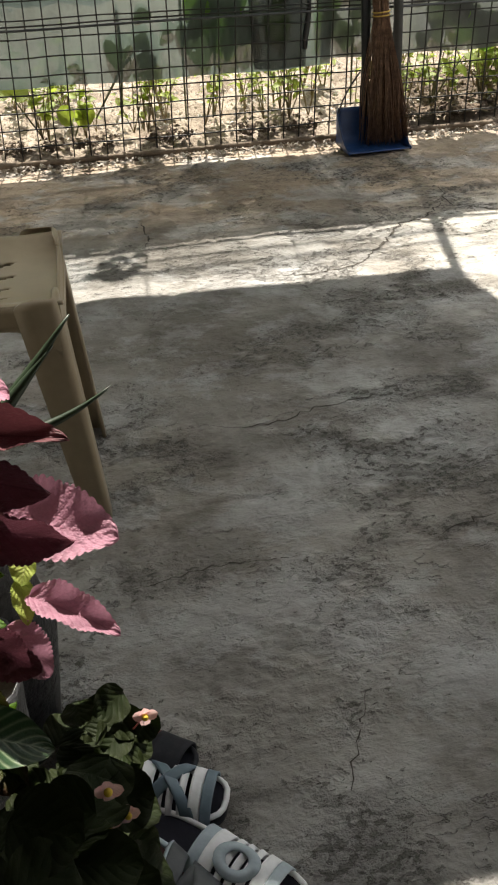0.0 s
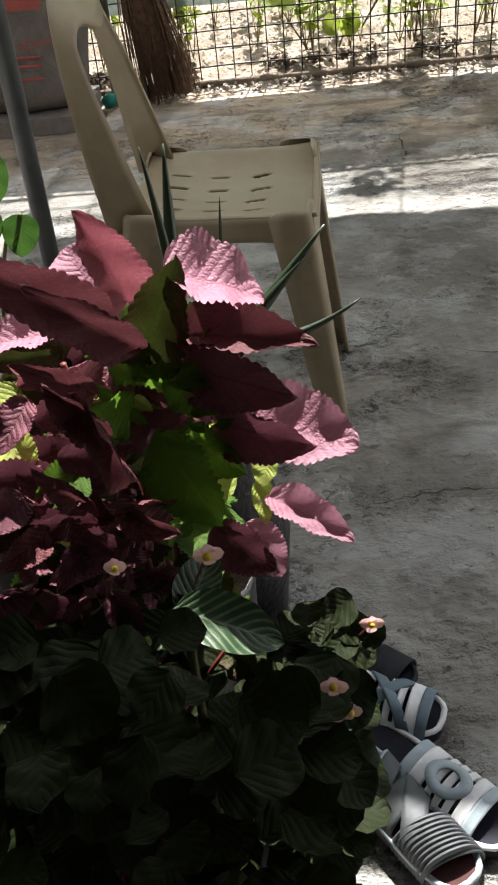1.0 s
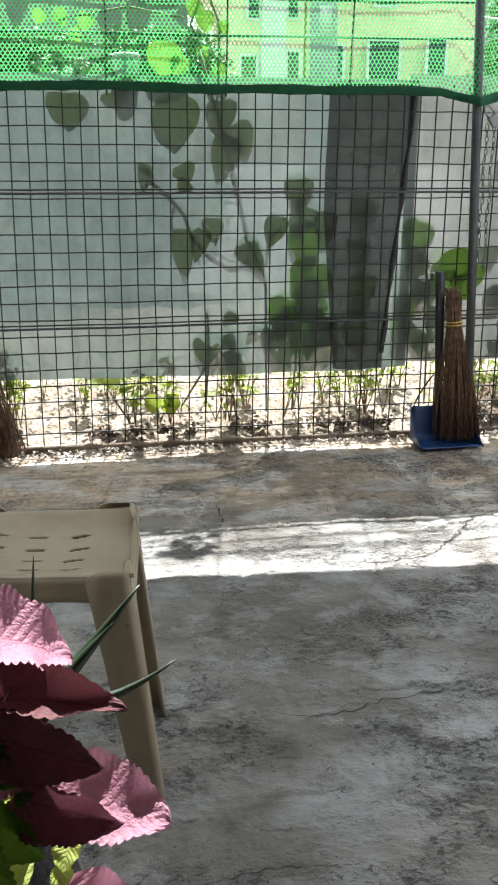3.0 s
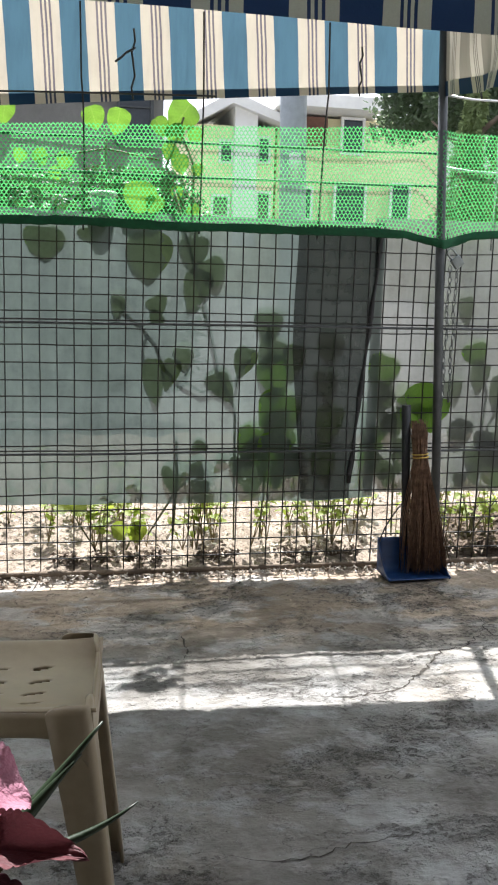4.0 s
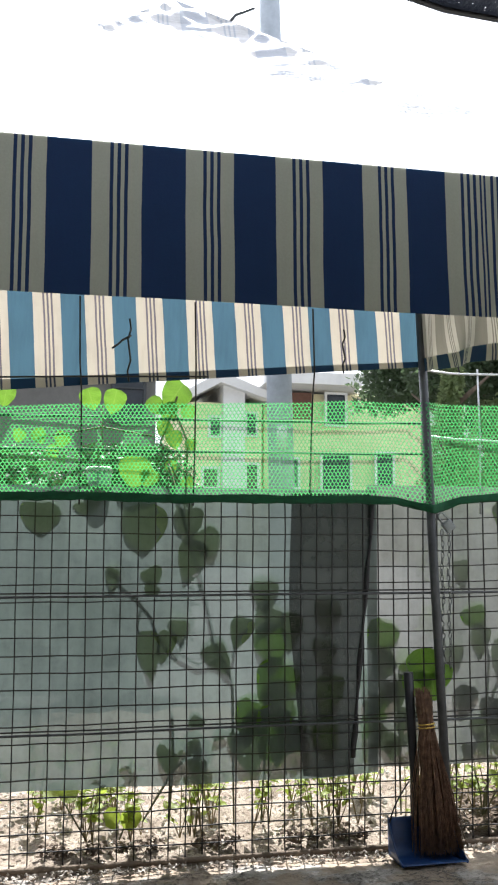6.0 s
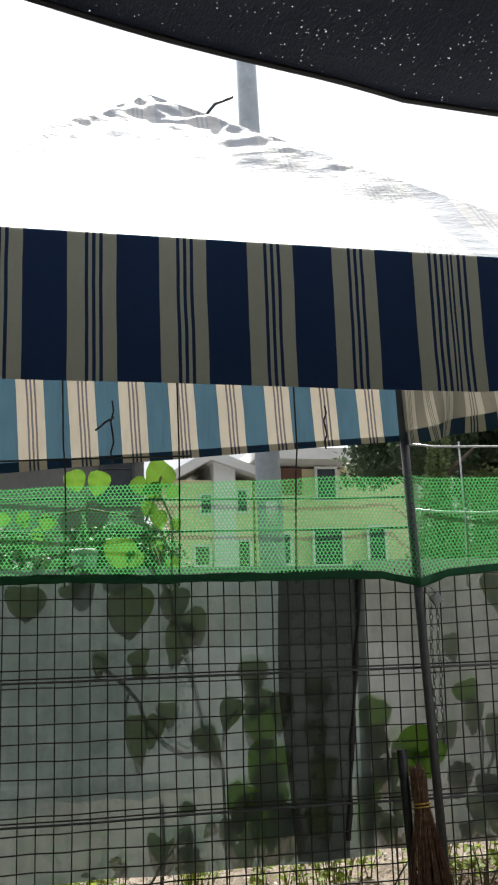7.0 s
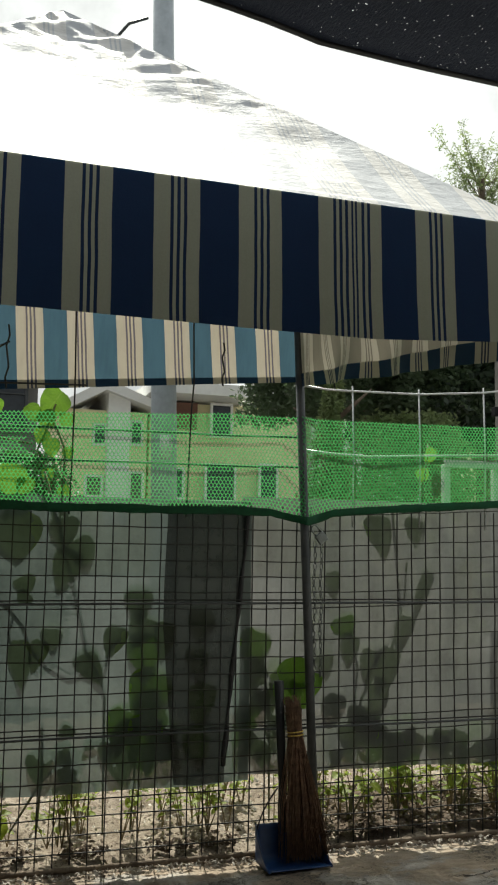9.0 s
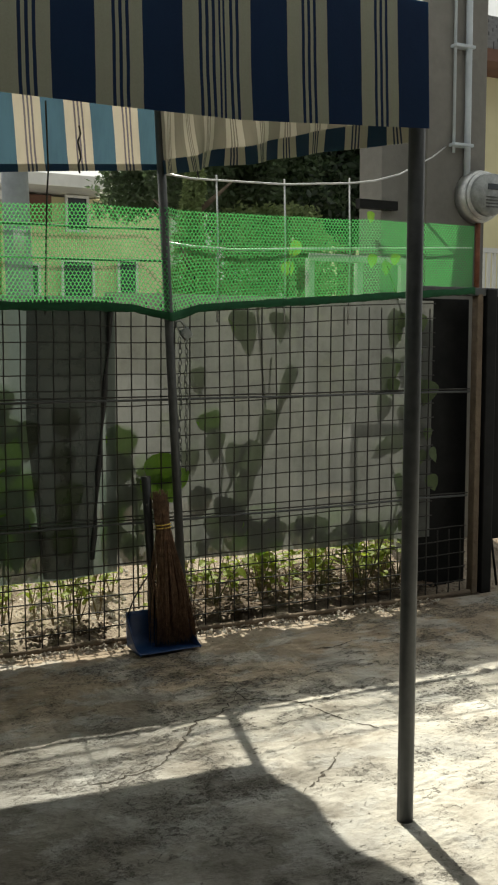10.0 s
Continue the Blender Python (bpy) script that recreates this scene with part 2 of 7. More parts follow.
def awning_material(name, lets, navy_a=(0.004, 0.014, 0.10), navy_b=(0.008, 0.028, 0.16), through_navy=(0.11, 0.22, 0.28), through_line=(0.27, 0.235, 0.215), pale_a=(0.52, 0.50, 0.40), pale_b=(0.65, 0.625, 0.51), through_pale=(0.68, 0.61, 0.50)):
    """Woven awning cloth: navy bands, and pale bands with three thin navy lines, printed along u (metres)."""
    m = Mat(name)
    u, v = m.uv()
    x = m.math("FRACT", m.math("DIVIDE", m.math("ADD", u, m.math("MULTIPLY", m.math("SUBTRACT", m.noise(5, 2), 0.5), 0.006)), PERIOD))

    def band(lo, hi):
        return m.math("MULTIPLY", m.math("GREATER_THAN", x, lo), m.math("LESS_THAN", x, hi))
    wide = band(0.0, 0.468)
    dark = wide
    for k in (0.677, 0.754, 0.831):
        dark = m.math("ADD", dark, band(k - 0.019, k + 0.019))
    n, weave = m.noise(7, 5), m.noise(260, 2)
    pale = m.mix(n, pale_a, pale_b)
    navy = m.mix(n, navy_a, navy_b)
    c = m.mix(dark, pale, navy)
    c = m.mix(0.25, c, m.mix(weave, (0.2, 0.2, 0.2), (1.0, 1.0, 1.0)), "MULTIPLY")
    m.colour(c)
    m.set(Roughness=0.85)
    m.bump(m.math("ADD", n, m.math("MULTIPLY", weave, 0.1)), 0.35, 0.008)
    tcol = m.mix(dark, through_pale, m.mix(wide, through_line, through_navy))
    # slubs and slight creases that let less light through
    thin = m.math("MULTIPLY_ADD", m.noise(11, 7, 0.68, stretch=(1.6, 1.6, 0.5)), 0.55, m.math("MULTIPLY", m.noise(90, 3, 0.6, stretch=(1, 1, 0.12)), 0.45))
    tcol = m.mix(1.0, tcol, m.ramp(thin, ((0.34, (0.78, 0.77, 0.76)), (0.54, (1.0, 1.0, 1.0)))), "MULTIPLY")
    tr = m.shader("ShaderNodeBsdfTranslucent", tcol)
    m.finish(m.blend(lets, m.b.outputs[0], tr))
    return m.m


def roof_cloth_material():
    """The roof cloth: nearly white, its print only faint."""
    m = Mat("pale_roof_cloth")
    u, v = m.uv()
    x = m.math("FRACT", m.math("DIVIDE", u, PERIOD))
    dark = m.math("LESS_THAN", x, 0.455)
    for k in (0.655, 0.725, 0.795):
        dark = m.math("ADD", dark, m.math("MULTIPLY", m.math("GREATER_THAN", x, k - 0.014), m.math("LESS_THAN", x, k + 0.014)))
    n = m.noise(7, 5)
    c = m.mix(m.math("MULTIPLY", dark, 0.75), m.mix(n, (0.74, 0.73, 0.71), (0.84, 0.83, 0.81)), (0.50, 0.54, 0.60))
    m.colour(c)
    m.set(Roughness=0.6)
    m.bump(m.math("ADD", n, m.math("MULTIPLY", m.noise(24, 5, stretch=(1, 1, 3)), 0.4)), 0.5, 0.012)
    m.finish(m.blend(0.05, m.b.outputs[0], m.shader("ShaderNodeBsdfTranslucent", (0.5, 0.5, 0.5))))
    return m.m


def sheet_material(name, col, lets, clear):
    """A thin plastic sheet: partly scattering, partly clear."""
    m = Mat(name)
    n, f = m.noise(3.5, 6), m.noise(30, 5)
    folds = m.noise(5.0, 5, stretch=(3.0, 1.0, 0.35))
    c = m.mix(m.ramp(folds, ((0.35, (0, 0, 0)), (0.65, (1, 1, 1)))), tuple(x * 0.86 for x in col), tuple(x * 1.06 for x in col))
    crease = m.noise(7.0, 9, 0.72)
    c = m.mix(1.0, c, m.ramp(crease, ((0.30, (0.70, 0.70, 0.70)), (0.47, (0.95, 0.95, 0.95)), (0.53, (1.0, 1.0, 1.0)), (0.70, (0.82, 0.82, 0.82)))), "MULTIPLY")
    c = m.mix(1.0, c, m.ramp(m.noise(2.3, 5, 0.62), ((0.36, (0.80, 0.81, 0.80)), (0.50, (1.0, 1.0, 1.0)), (0.64, (1.12, 1.10, 1.07)))), "MULTIPLY")
    m.colour(c)
    m.set(Roughness=0.4)
    m.bump(m.math("ADD", n, m.math("MULTIPLY", f, 0.2)), 0.5, 0.02)
    s = m.blend(lets, m.b.outputs[0], m.shader("ShaderNodeBsdfTranslucent", c))
    m.finish(m.blend(clear, s, m.shader("ShaderNodeBsdfTransparent", (0.95, 0.97, 0.96))))
    return m.m


def shade_net_material():
    """Black knitted shade cloth with pinholes."""
    m = Mat("shade_cloth")
    m.colour(m.mix(m.noise(300, 3), (0.005, 0.010, 0.028), (0.016, 0.026, 0.06)))
    m.set(Roughness=0.7)
    m.bump(m.noise(220, 3, stretch=(1.0, 0.35, 1.0)), 0.8, 0.004)
    vo = m.n.new("ShaderNodeTexVoronoi")
    vo.inputs["Scale"].default_value = 330.0
    m.link(m.tc.outputs["Object"], vo.inputs["Vector"])
    cell = m.n.new("ShaderNodeSeparateColor")
    m.link(vo.outputs["Color"], cell.inputs[0])
    open_cell = m.math("GREATER_THAN", cell.outputs[0], m.math("SUBTRACT", 1.12, m.math("MULTIPLY", m.noise(9, 5, 0.7), 0.33)))
    hole = m.math("MULTIPLY", open_cell, m.math("LESS_THAN", vo.outputs["Distance"], m.math("MULTIPLY", cell.outputs[1], 0.42)))
    m.finish(m.blend(hole, m.b.outputs[0], m.shader("ShaderNodeBsdfTransparent", (1, 1, 1))))
    return m.m


def green_net_material():
    m = Mat("green_plastic_net")
    n = m.noise(6, 4)
    c = m.mix(n, (0.035, 0.32, 0.085), (0.065, 0.44, 0.13))
    m.colour(c)
    m.set(Roughness=0.4)
    s = m.blend(0.5, m.b.outputs[0], m.shader("ShaderNodeBsdfTranslucent", (0.13, 0.60, 0.17)))
    m.finish(m.blend(0.04, s, m.shader("ShaderNodeBsdfTransparent", (0.75, 0.95, 0.78))))
    return m.m


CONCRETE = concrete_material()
SOIL = soil_material()
AWNING = awning_material("awning_cloth", 0.30)
FRONT = awning_material("front_awning_cloth", 0.13, (0.0015, 0.018, 0.080), (0.003, 0.030, 0.120), (0.015, 0.07, 0.14), (0.06, 0.08, 0.10), (0.41, 0.42, 0.335), (0.52, 0.53, 0.43), (0.46, 0.48, 0.39))
PALE_SIDE = awning_material("pale_side_cloth", 0.30, (0.20, 0.19, 0.15), (0.27, 0.255, 0.20), (0.40, 0.36, 0.28), (0.33, 0.29, 0.23))
DOUBLED = awning_material("doubled_awning_cloth", 0.12, (0.003, 0.026, 0.075), (0.006, 0.042, 0.11), (0.04, 0.14, 0.20))
ROOF_CLOTH = roof_cloth_material()
SHEET = sheet_material("grey_plastic_sheet", (0.116, 0.146, 0.136), 0.42, 0.09)
SHEET_DULL = sheet_material("dull_plastic_sheet", (0.156, 0.164, 0.157), 0.42, 0.09)
DARKSTRIP = sheet_material("dark_shade_strip", (0.032, 0.033, 0.030), 0.3, 0.15)
SHADE = shade_net_material()
GREEN = green_net_material()
GREEN_HEM = plain("dark_green_hem", (0.003, 0.045, 0.016), (0.006, 0.085, 0.03), 40, 0.9)
GREEN_RAIL = plain("green_coated_wire", (0.006, 0.055, 0.028), (0.015, 0.10, 0.05), 30, 0.75)
WIRE = plain("dull_wire", (0.010, 0.010, 0.009), (0.03, 0.027, 0.024), 30, 0.6, metal=0.1)
GALV = plain("galvanised_wire", (0.38, 0.40, 0.41), (0.62, 0.63, 0.63), 30, 0.4, metal=0.7)
STEEL = plain("grey_painted_steel", (0.05, 0.056, 0.058), (0.095, 0.10, 0.104), 14, 0.5, metal=0.3)
CHAIR = plain("beige_plastic", (0.29, 0.228, 0.142), (0.345, 0.278, 0.178), 9, 0.42, 0.12, 0.002)
BLUE = plain("blue_plastic", (0.008, 0.032, 0.11), (0.018, 0.06, 0.18), 15, 0.35)
BLACK = plain("black_plastic", (0.008, 0.008, 0.009), (0.022, 0.022, 0.024), 15, 0.45)
TWIG = plain("dry_twigs", (0.055, 0.028, 0.018), (0.30, 0.175, 0.105), 55, 0.75)
YARN = plain("yellow_cord", (0.5, 0.33, 0.05), (0.65, 0.45, 0.1), 30, 0.7)
POLE = plain("utility_pole_grey", (0.42, 0.47, 0.52), (0.56, 0.61, 0.66), 3, 0.7)
CREAM = plain("cream_wall_paint", (0.78, 0.70, 0.42), (0.88, 0.80, 0.53), 0.4, 0.85)
WHITEWALL = plain("white_wall_paint", (0.70, 0.70, 0.68), (0.80, 0.80, 0.78), 0.4, 0.85)
BROWN = plain("brown_trim", (0.13, 0.06, 0.04), (0.2, 0.1, 0.07), 2, 0.7)
TILE = plain("grey_roof_tile", (0.12, 0.12, 0.125), (0.24, 0.24, 0.245), 5, 0.6)
WALLGREY = plain("grey_cement_wall", (0.15, 0.144, 0.132), (0.25, 0.242, 0.225), 1.6, 0.9, 0.4, 0.01, fine=14)
DARKGATE = plain("dark_gate_metal", (0.008, 0.009, 0.009), (0.02, 0.02, 0.021), 6, 0.5)
DARKGATE.node_tree.nodes["Principled BSDF"].inputs["Specular IOR Level"].default_value = 0.1
DARKGLASS = plain("dark_window", (0.02, 0.025, 0.03), (0.05, 0.06, 0.07), 2, 0.12)
ASPHALT = plain("worn_road", (0.10, 0.10, 0.095), (0.2, 0.195, 0.185), 1.5, 0.9, 0.4, 0.01, fine=20)
SACK = plain("woven_sack", (0.12, 0.102, 0.09), (0.20, 0.175, 0.158), 7, 0.7, 0.6, 0.02)
RED = plain("red_print", (0.26, 0.05, 0.04), (0.36, 0.08, 0.065), 20, 0.7)
PLANK = plain("weathered_plank", (0.13, 0.115, 0.10), (0.24, 0.215, 0.19), 12, 0.8)
RUST = plain("rusty_paint", (0.16, 0.055, 0.03), (0.30, 0.12, 0.07), 18, 0.8)
TEAL = plain("teal_plastic", (0.0, 0.14, 0.12), (0.01, 0.26, 0.21), 15, 0.35)
YELLOW = plain("yellow_label", (0.6, 0.42, 0.02), (0.8, 0.6, 0.05), 20, 0.5)
STRAW = plain("dry_stalk", (0.16, 0.12, 0.06), (0.34, 0.27, 0.13), 15, 0.8)
VINE_STEM = plain("vine_stem", (0.08, 0.09, 0.035), (0.17, 0.17, 0.07), 20, 0.7)
RED_STEM = plain("red_stem", (0.10, 0.014, 0.012), (0.17, 0.03, 0.02), 20, 0.5)
BARK = plain("bark", (0.09, 0.065, 0.045), (0.18, 0.14, 0.10), 6, 0.9, 0.8, 0.02)
BAG = plain("black_grow_bag", (0.010, 0.010, 0.011), (0.03, 0.03, 0.032), 9, 0.4, 0.7, 0.02)
VINE = leafy("vine_leaf", (0.135, 0.185, 0.088), (0.110, 0.155, 0.072), (0.15, 0.20, 0.10), 0.50)
IVY = leafy("ivy_leaf", (0.05, 0.12, 0.02), (0.035, 0.09, 0.015), (0.10, 0.17, 0.04), 0.3)
# Young and backlit vine leaves: the sun's glow put into a brighter green.
YOUNG_LIT = leafy("young_sunlit_leaf", (0.14, 0.27, 0.03), (0.10, 0.21, 0.022), (0.24, 0.36, 0.08), 0.42)
WEED = leafy("weed_leaf", (0.27, 0.34, 0.045), (0.19, 0.26, 0.03), (0.4, 0.45, 0.12), 0.5)
FEATHERY = leafy("feathery_spray", (0.085, 0.125, 0.062), (0.06, 0.095, 0.045), (0.10, 0.14, 0.07), 0.45)
CONIFER = leafy("conifer_spray", (0.030, 0.058, 0.024), (0.020, 0.042, 0.018), (0.04, 0.075, 0.03), 0.3)
TREELEAF = leafy("tree_leaf", (0.25, 0.31, 0.14), (0.19, 0.25, 0.10), (0.26, 0.33, 0.15), 0.62)
COLEUS_MAT = {
    "pink": leafy("coleus_pink", (0.40, 0.185, 0.25), (0.46, 0.24, 0.30), (0.30, 0.105, 0.155), 0.25, 0.5, 10, 0.75),
    "maroon": leafy("coleus_maroon", (0.125, 0.038, 0.044), (0.15, 0.050, 0.056), (0.06, 0.014, 0.020), 0.14, 0.5, 8, 0.6),
    "olive": leafy("coleus_olive", (0.045, 0.062, 0.012), (0.075, 0.027, 0.020), (0.06, 0.09, 0.016), 0.12, 0.5, 8, 0.5),
    "green": leafy("coleus_green", (0.085, 0.165, 0.018), (0.06, 0.125, 0.014), (0.14, 0.22, 0.035), 0.4, 0.5, 8, 0.7),
    "lime": leafy("coleus_lime", (0.38, 0.44, 0.10), (0.28, 0.36, 0.06), (0.45, 0.45, 0.2), 0.4, 0.5, 7, 0.7)}
COLEUS_MAT["dark"] = leafy("coleus_dark", (0.15, 0.050, 0.068), (0.18, 0.062, 0.084), (0.07, 0.018, 0.027), 0.10, 0.5, 8, 0.6)
COLEUS_MAT["rose"] = leafy("coleus_rose", (0.22, 0.06, 0.075), (0.30, 0.10, 0.125), (0.14, 0.03, 0.045), 0.25, 0.5, 8, 0.6)
for cm in COLEUS_MAT.values():
    # puckered skin between the veins
    cn, cl = cm.node_tree.nodes, cm.node_tree.links
    cv, ca = cn.new("ShaderNodeTexVoronoi"), cn.new("ShaderNodeMath")
    cv.inputs["Scale"].default_value = 36.0
    cv.feature = "SMOOTH_F1"
    ca.operation = "MULTIPLY_ADD"
    ca.inputs[1].default_value = -0.6
    cl.new(cn["Texture Coordinate"].outputs["Object"], cv.inputs["Vector"])
    cl.new(cv.outputs["Distance"], ca.inputs[0])
    cl.new(cn["Bump"].inputs["Height"].links[0].from_socket, ca.inputs[2])
    cl.new(ca.outputs[0], cn["Bump"].inputs["Height"])
    cn["Bump"].inputs["Strength"].default_value = 0.55
    cm.node_tree.nodes["Principled BSDF"].inputs["Specular IOR Level"].default_value = 0.2
BEGONIA = leafy("begonia_leaf", (0.013, 0.021, 0.005), (0.018, 0.024, 0.006), (0.022, 0.030, 0.010), 0.12, 0.6, 5, 0.6)
for bn in (BEGONIA.node_tree.nodes["Principled BSDF"],):
    bn.inputs["Specular IOR Level"].default_value = 0.12
STRIPED = leafy("striped_leaf", (0.02, 0.055, 0.018), (0.018, 0.05, 0.016), (0.30, 0.35, 0.22), 0.25, 0.4, 9, 0.6, stripe=1)
ALOE = leafy("spiky_leaf", (0.022, 0.040, 0.018), (0.015, 0.028, 0.012), (0.026, 0.045, 0.02), 0.08, 0.4, 1, 0.7)
PETAL = leafy("pink_petal", (0.80, 0.46, 0.43), (0.76, 0.36, 0.34), (0.8, 0.5, 0.45), 0.4, 0.6, 3, 0.7)
POLLEN = plain("yellow_pollen", (0.75, 0.5, 0.03), (0.85, 0.62, 0.08), 60, 0.8)
SOLE_DARK = plain("dark_rubber", (0.012, 0.013, 0.017), (0.03, 0.03, 0.036), 25, 0.6)
FOOTBED = plain("navy_black_footbed", (0.010, 0.010, 0.016), (0.02, 0.02, 0.03), 25, 0.7)
SHOEWHITE = plain("white_rubber", (0.80, 0.81, 0.82), (0.88, 0.88, 0.89), 25, 0.5)
SHOEBLUE = plain("slate_blue_strap", (0.10, 0.15, 0.185), (0.15, 0.21, 0.25), 25, 0.5)
SHOEPALE = plain("pale_blue_strap", (0.33, 0.40, 0.44), (0.42, 0.49, 0.53), 25, 0.5)
SHOEGREY = plain("grey_ribbed_rubber", (0.050, 0.055, 0.060), (0.085, 0.092, 0.098), 25, 0.55)
for dk in (SOLE_DARK, FOOTBED):
    dk.node_tree.nodes["Principled BSDF"].inputs["Specular IOR Level"].default_value = 0.15
MAROONBED = plain("dark_maroon_footbed", (0.035, 0.008, 0.008), (0.07, 0.014, 0.012), 25, 0.8)
SHOERED = plain("maroon_lining", (0.10, 0.018, 0.015), (0.16, 0.03, 0.025), 25, 0.7)


# ---- mesh helpers ----
def mesh_of(name, bm, mats, smooth=True):
    me = bpy.data.meshes.new(name)
    bm.to_mesh(me)
    bm.free()
    for m in mats if isinstance(mats, (list, tuple)) else [mats]:
        me.materials.append(m)
    if smooth:
        for p in me.polygons:
            p.use_smooth = True
    return me


def part(name, bm, material, parent, label="", smooth=True):
    ob = new(name, mesh_of(name, bm, material, smooth))
    ob.parent = parent
    return tagged(ob, label) if label else ob


def shared(name, me, parent, m=None):
    ob = new(name, me)
    ob.parent = parent
    if m is not None:
        ob.matrix_basis = m
    return ob


def empty(name, m, label, category, group="", kind=""):
    ob = new(name)
    ob.empty_display_size = 0.05
    ob.matrix_basis = m
    return tagged(ob, label, category, group, kind)


def solid(name, bm, material, label, category, group="", kind="", smooth=True):
    return tagged(new(name, mesh_of(name, bm, material, smooth)), label, category, group, kind)


def box(bm, lo, hi, bevel=0.0, m=None):
    lo, hi = Vector(lo), Vector(hi)
    r = bmesh.ops.create_cube(bm, size=1.0, matrix=Matrix.Translation((lo + hi) / 2) @ Matrix.Diagonal((*(hi - lo), 1)))
    vs = r["verts"]
    if bevel:
        es = list({e for v in vs for e in v.link_edges})
        g = bmesh.ops.bevel(bm, geom=es, offset=bevel, segments=2, profile=0.7, affect="EDGES")
        vs = list({v for f in g["faces"] for v in f.verts} | {v for v in vs if v.is_valid})
    if m is not None:
        bmesh.ops.transform(bm, matrix=m, verts=vs)
    return bm


def tube(bm, pts, rad, sides=6, caps=True):
    """A round bar through points; rad: one radius or one a point."""
    pts = [Vector(p) for p in pts]
    rads = rad if isinstance(rad, (list, tuple)) else [rad] * len(pts)
    rings, ref = [], None
    for i, p in enumerate(pts):
        d = (pts[min(i + 1, len(pts) - 1)] - pts[max(i - 1, 0)]).normalized()
        if ref is None:
            ref = d.orthogonal().normalized()
        ref = (ref - d * ref.dot(d)).normalized()
        s = d.cross(ref)
        rings.append([bm.verts.new(p + rads[i] * (math.cos(a) * ref + math.sin(a) * s)) for a in (2 * math.pi * k / sides for k in range(sides))])
    for a, b in zip(rings, rings[1:]):
        for k in range(sides):
            bm.faces.new((a[k], a[(k + 1) % sides], b[(k + 1) % sides], b[k]))
    if caps:
        bm.faces.new(rings[0][::-1])
        bm.faces.new(rings[-1])
    return bm


def loft(bm, rings, caps=True):
    """Skins rings of points of equal number, closed round."""
    vs = [[bm.verts.new(p) for p in r] for r in rings]
    n = len(vs[0])
    for a, b in zip(vs, vs[1:]):
        for k in range(n):
            bm.faces.new((a[k], a[(k + 1) % n], b[(k + 1) % n], b[k]))
    if caps:
        bm.faces.new(vs[0][::-1])
        bm.faces.new(vs[-1])
    return bm


def grid_sheet(bm, at, nu, nv, uv=None, skip=None):
    """A surface at(i / nu, j / nv); uv gives the UV of the same."""
    layer = bm.loops.layers.uv.verify()
    vs = [[bm.verts.new(at(i / nu, j / nv)) for j in range(nv + 1)] for i in range(nu + 1)]
    for i in range(nu):
        for j in range(nv):
            if skip and skip((i + 0.5) / nu, (j + 0.5) / nv):
                continue
            f = bm.faces.new((vs[i][j], vs[i + 1][j], vs[i + 1][j + 1], vs[i][j + 1]))
            if uv:
                for lp, (a, b) in zip(f.loops, ((i, j), (i + 1, j), (i + 1, j + 1), (i, j + 1))):
                    lp[layer].uv = uv(a / nu, b / nv)
    return bm


def thicken(bm, t):
    bmesh.ops.recalc_face_normals(bm, faces=bm.faces[:])
    bmesh.ops.solidify(bm, geom=bm.faces[:], thickness=t)
    return bm


def bez(a, b, c, n=8):
    a, b, c = Vector(a), Vector(b), Vector(c)
    return [(1 - t) ** 2 * a + 2 * t * (1 - t) * b + t * t * c for t in (k / n for k in range(n + 1))]


def leaf_mesh(name, mat, shape, rows=12, cols=6, cup=0.15, droop=0.2, teeth=0, wave=0.02, seed=1, quilt=0.0, veins=8):
    """A leaf one long along y and about one wide along x, with its normal along z; shape(s): half width."""
    rnd = random.Random(seed)
    ph = rnd.uniform(0, 6)
    bm = bmesh.new()
    uv = bm.loops.layers.uv.verify()
    vs = []
    for i in range(rows + 1):
        s = i / rows
        w = shape(s)
        row = []
        for j in range(cols + 1):
            u = 2 * j / cols - 1
            k = 1.0
            y = s
            if teeth and abs(u) > 0.7:
                k = 1.0 + 0.10 * (abs(math.sin(math.pi * s * teeth)) - 0.6) * (1 if abs(u) == 1 else 0.35)
            z = cup * (abs(u) ** 1.5) * w - droop * s * s + wave * math.sin(5 * s * math.pi + ph + 2 * u) * abs(u)
            z += quilt * (abs(math.sin(math.pi * (s * veins - abs(u) * 2.6))) ** 0.7 - 0.6) * min(1, 4 * abs(u)) * min(1, 3 * w)
            row.append(bm.verts.new((u * w * k, y, z)))
        vs.append(row)
    for i in range(rows):
        for j in range(cols):
            f = bm.faces.new((vs[i][j], vs[i][j + 1], vs[i + 1][j + 1], vs[i + 1][j]))
            for lp, (a, b) in zip(f.loops, ((i, j), (i, j + 1), (i + 1, j + 1), (i + 1, j))):
                lp[uv].uv = (2 * b / cols - 1, a / rows)
    return mesh_of(name, bm, mat)


def leaf_at(base, tip, width, facing=(0, 0, 1)):
    """The pose of a unit leaf from stalk to tip, its face turned towards facing."""
    base, tip = Vector(base), Vector(tip)
    y = tip - base
    n = y.length
    y.normalize()
    z = Vector(facing)
    z = (z - y * z.dot(y)).normalized()
    x = y.cross(z)
    return Matrix(((x.x * width, y.x * n, z.x * n, base.x), (x.y * width, y.y * n, z.y * n, base.y), (x.z * width, y.z * n, z.z * n, base.z), (0, 0, 0, 1)))


def ovate(s):
    return 0.5 * max(0.0, math.sin(math.pi * min(1, s ** 0.8))) ** 0.66 + 0.004


def roundish(s):
    return 0.5 * max(0.0, 1 - (2 * s - 1) ** 2) ** 0.5 + 0.004


def heart(s):
    return 1.02 * (s + 0.012) ** 0.36 * max(0.0, 1 - s) ** 0.72 + 0.004


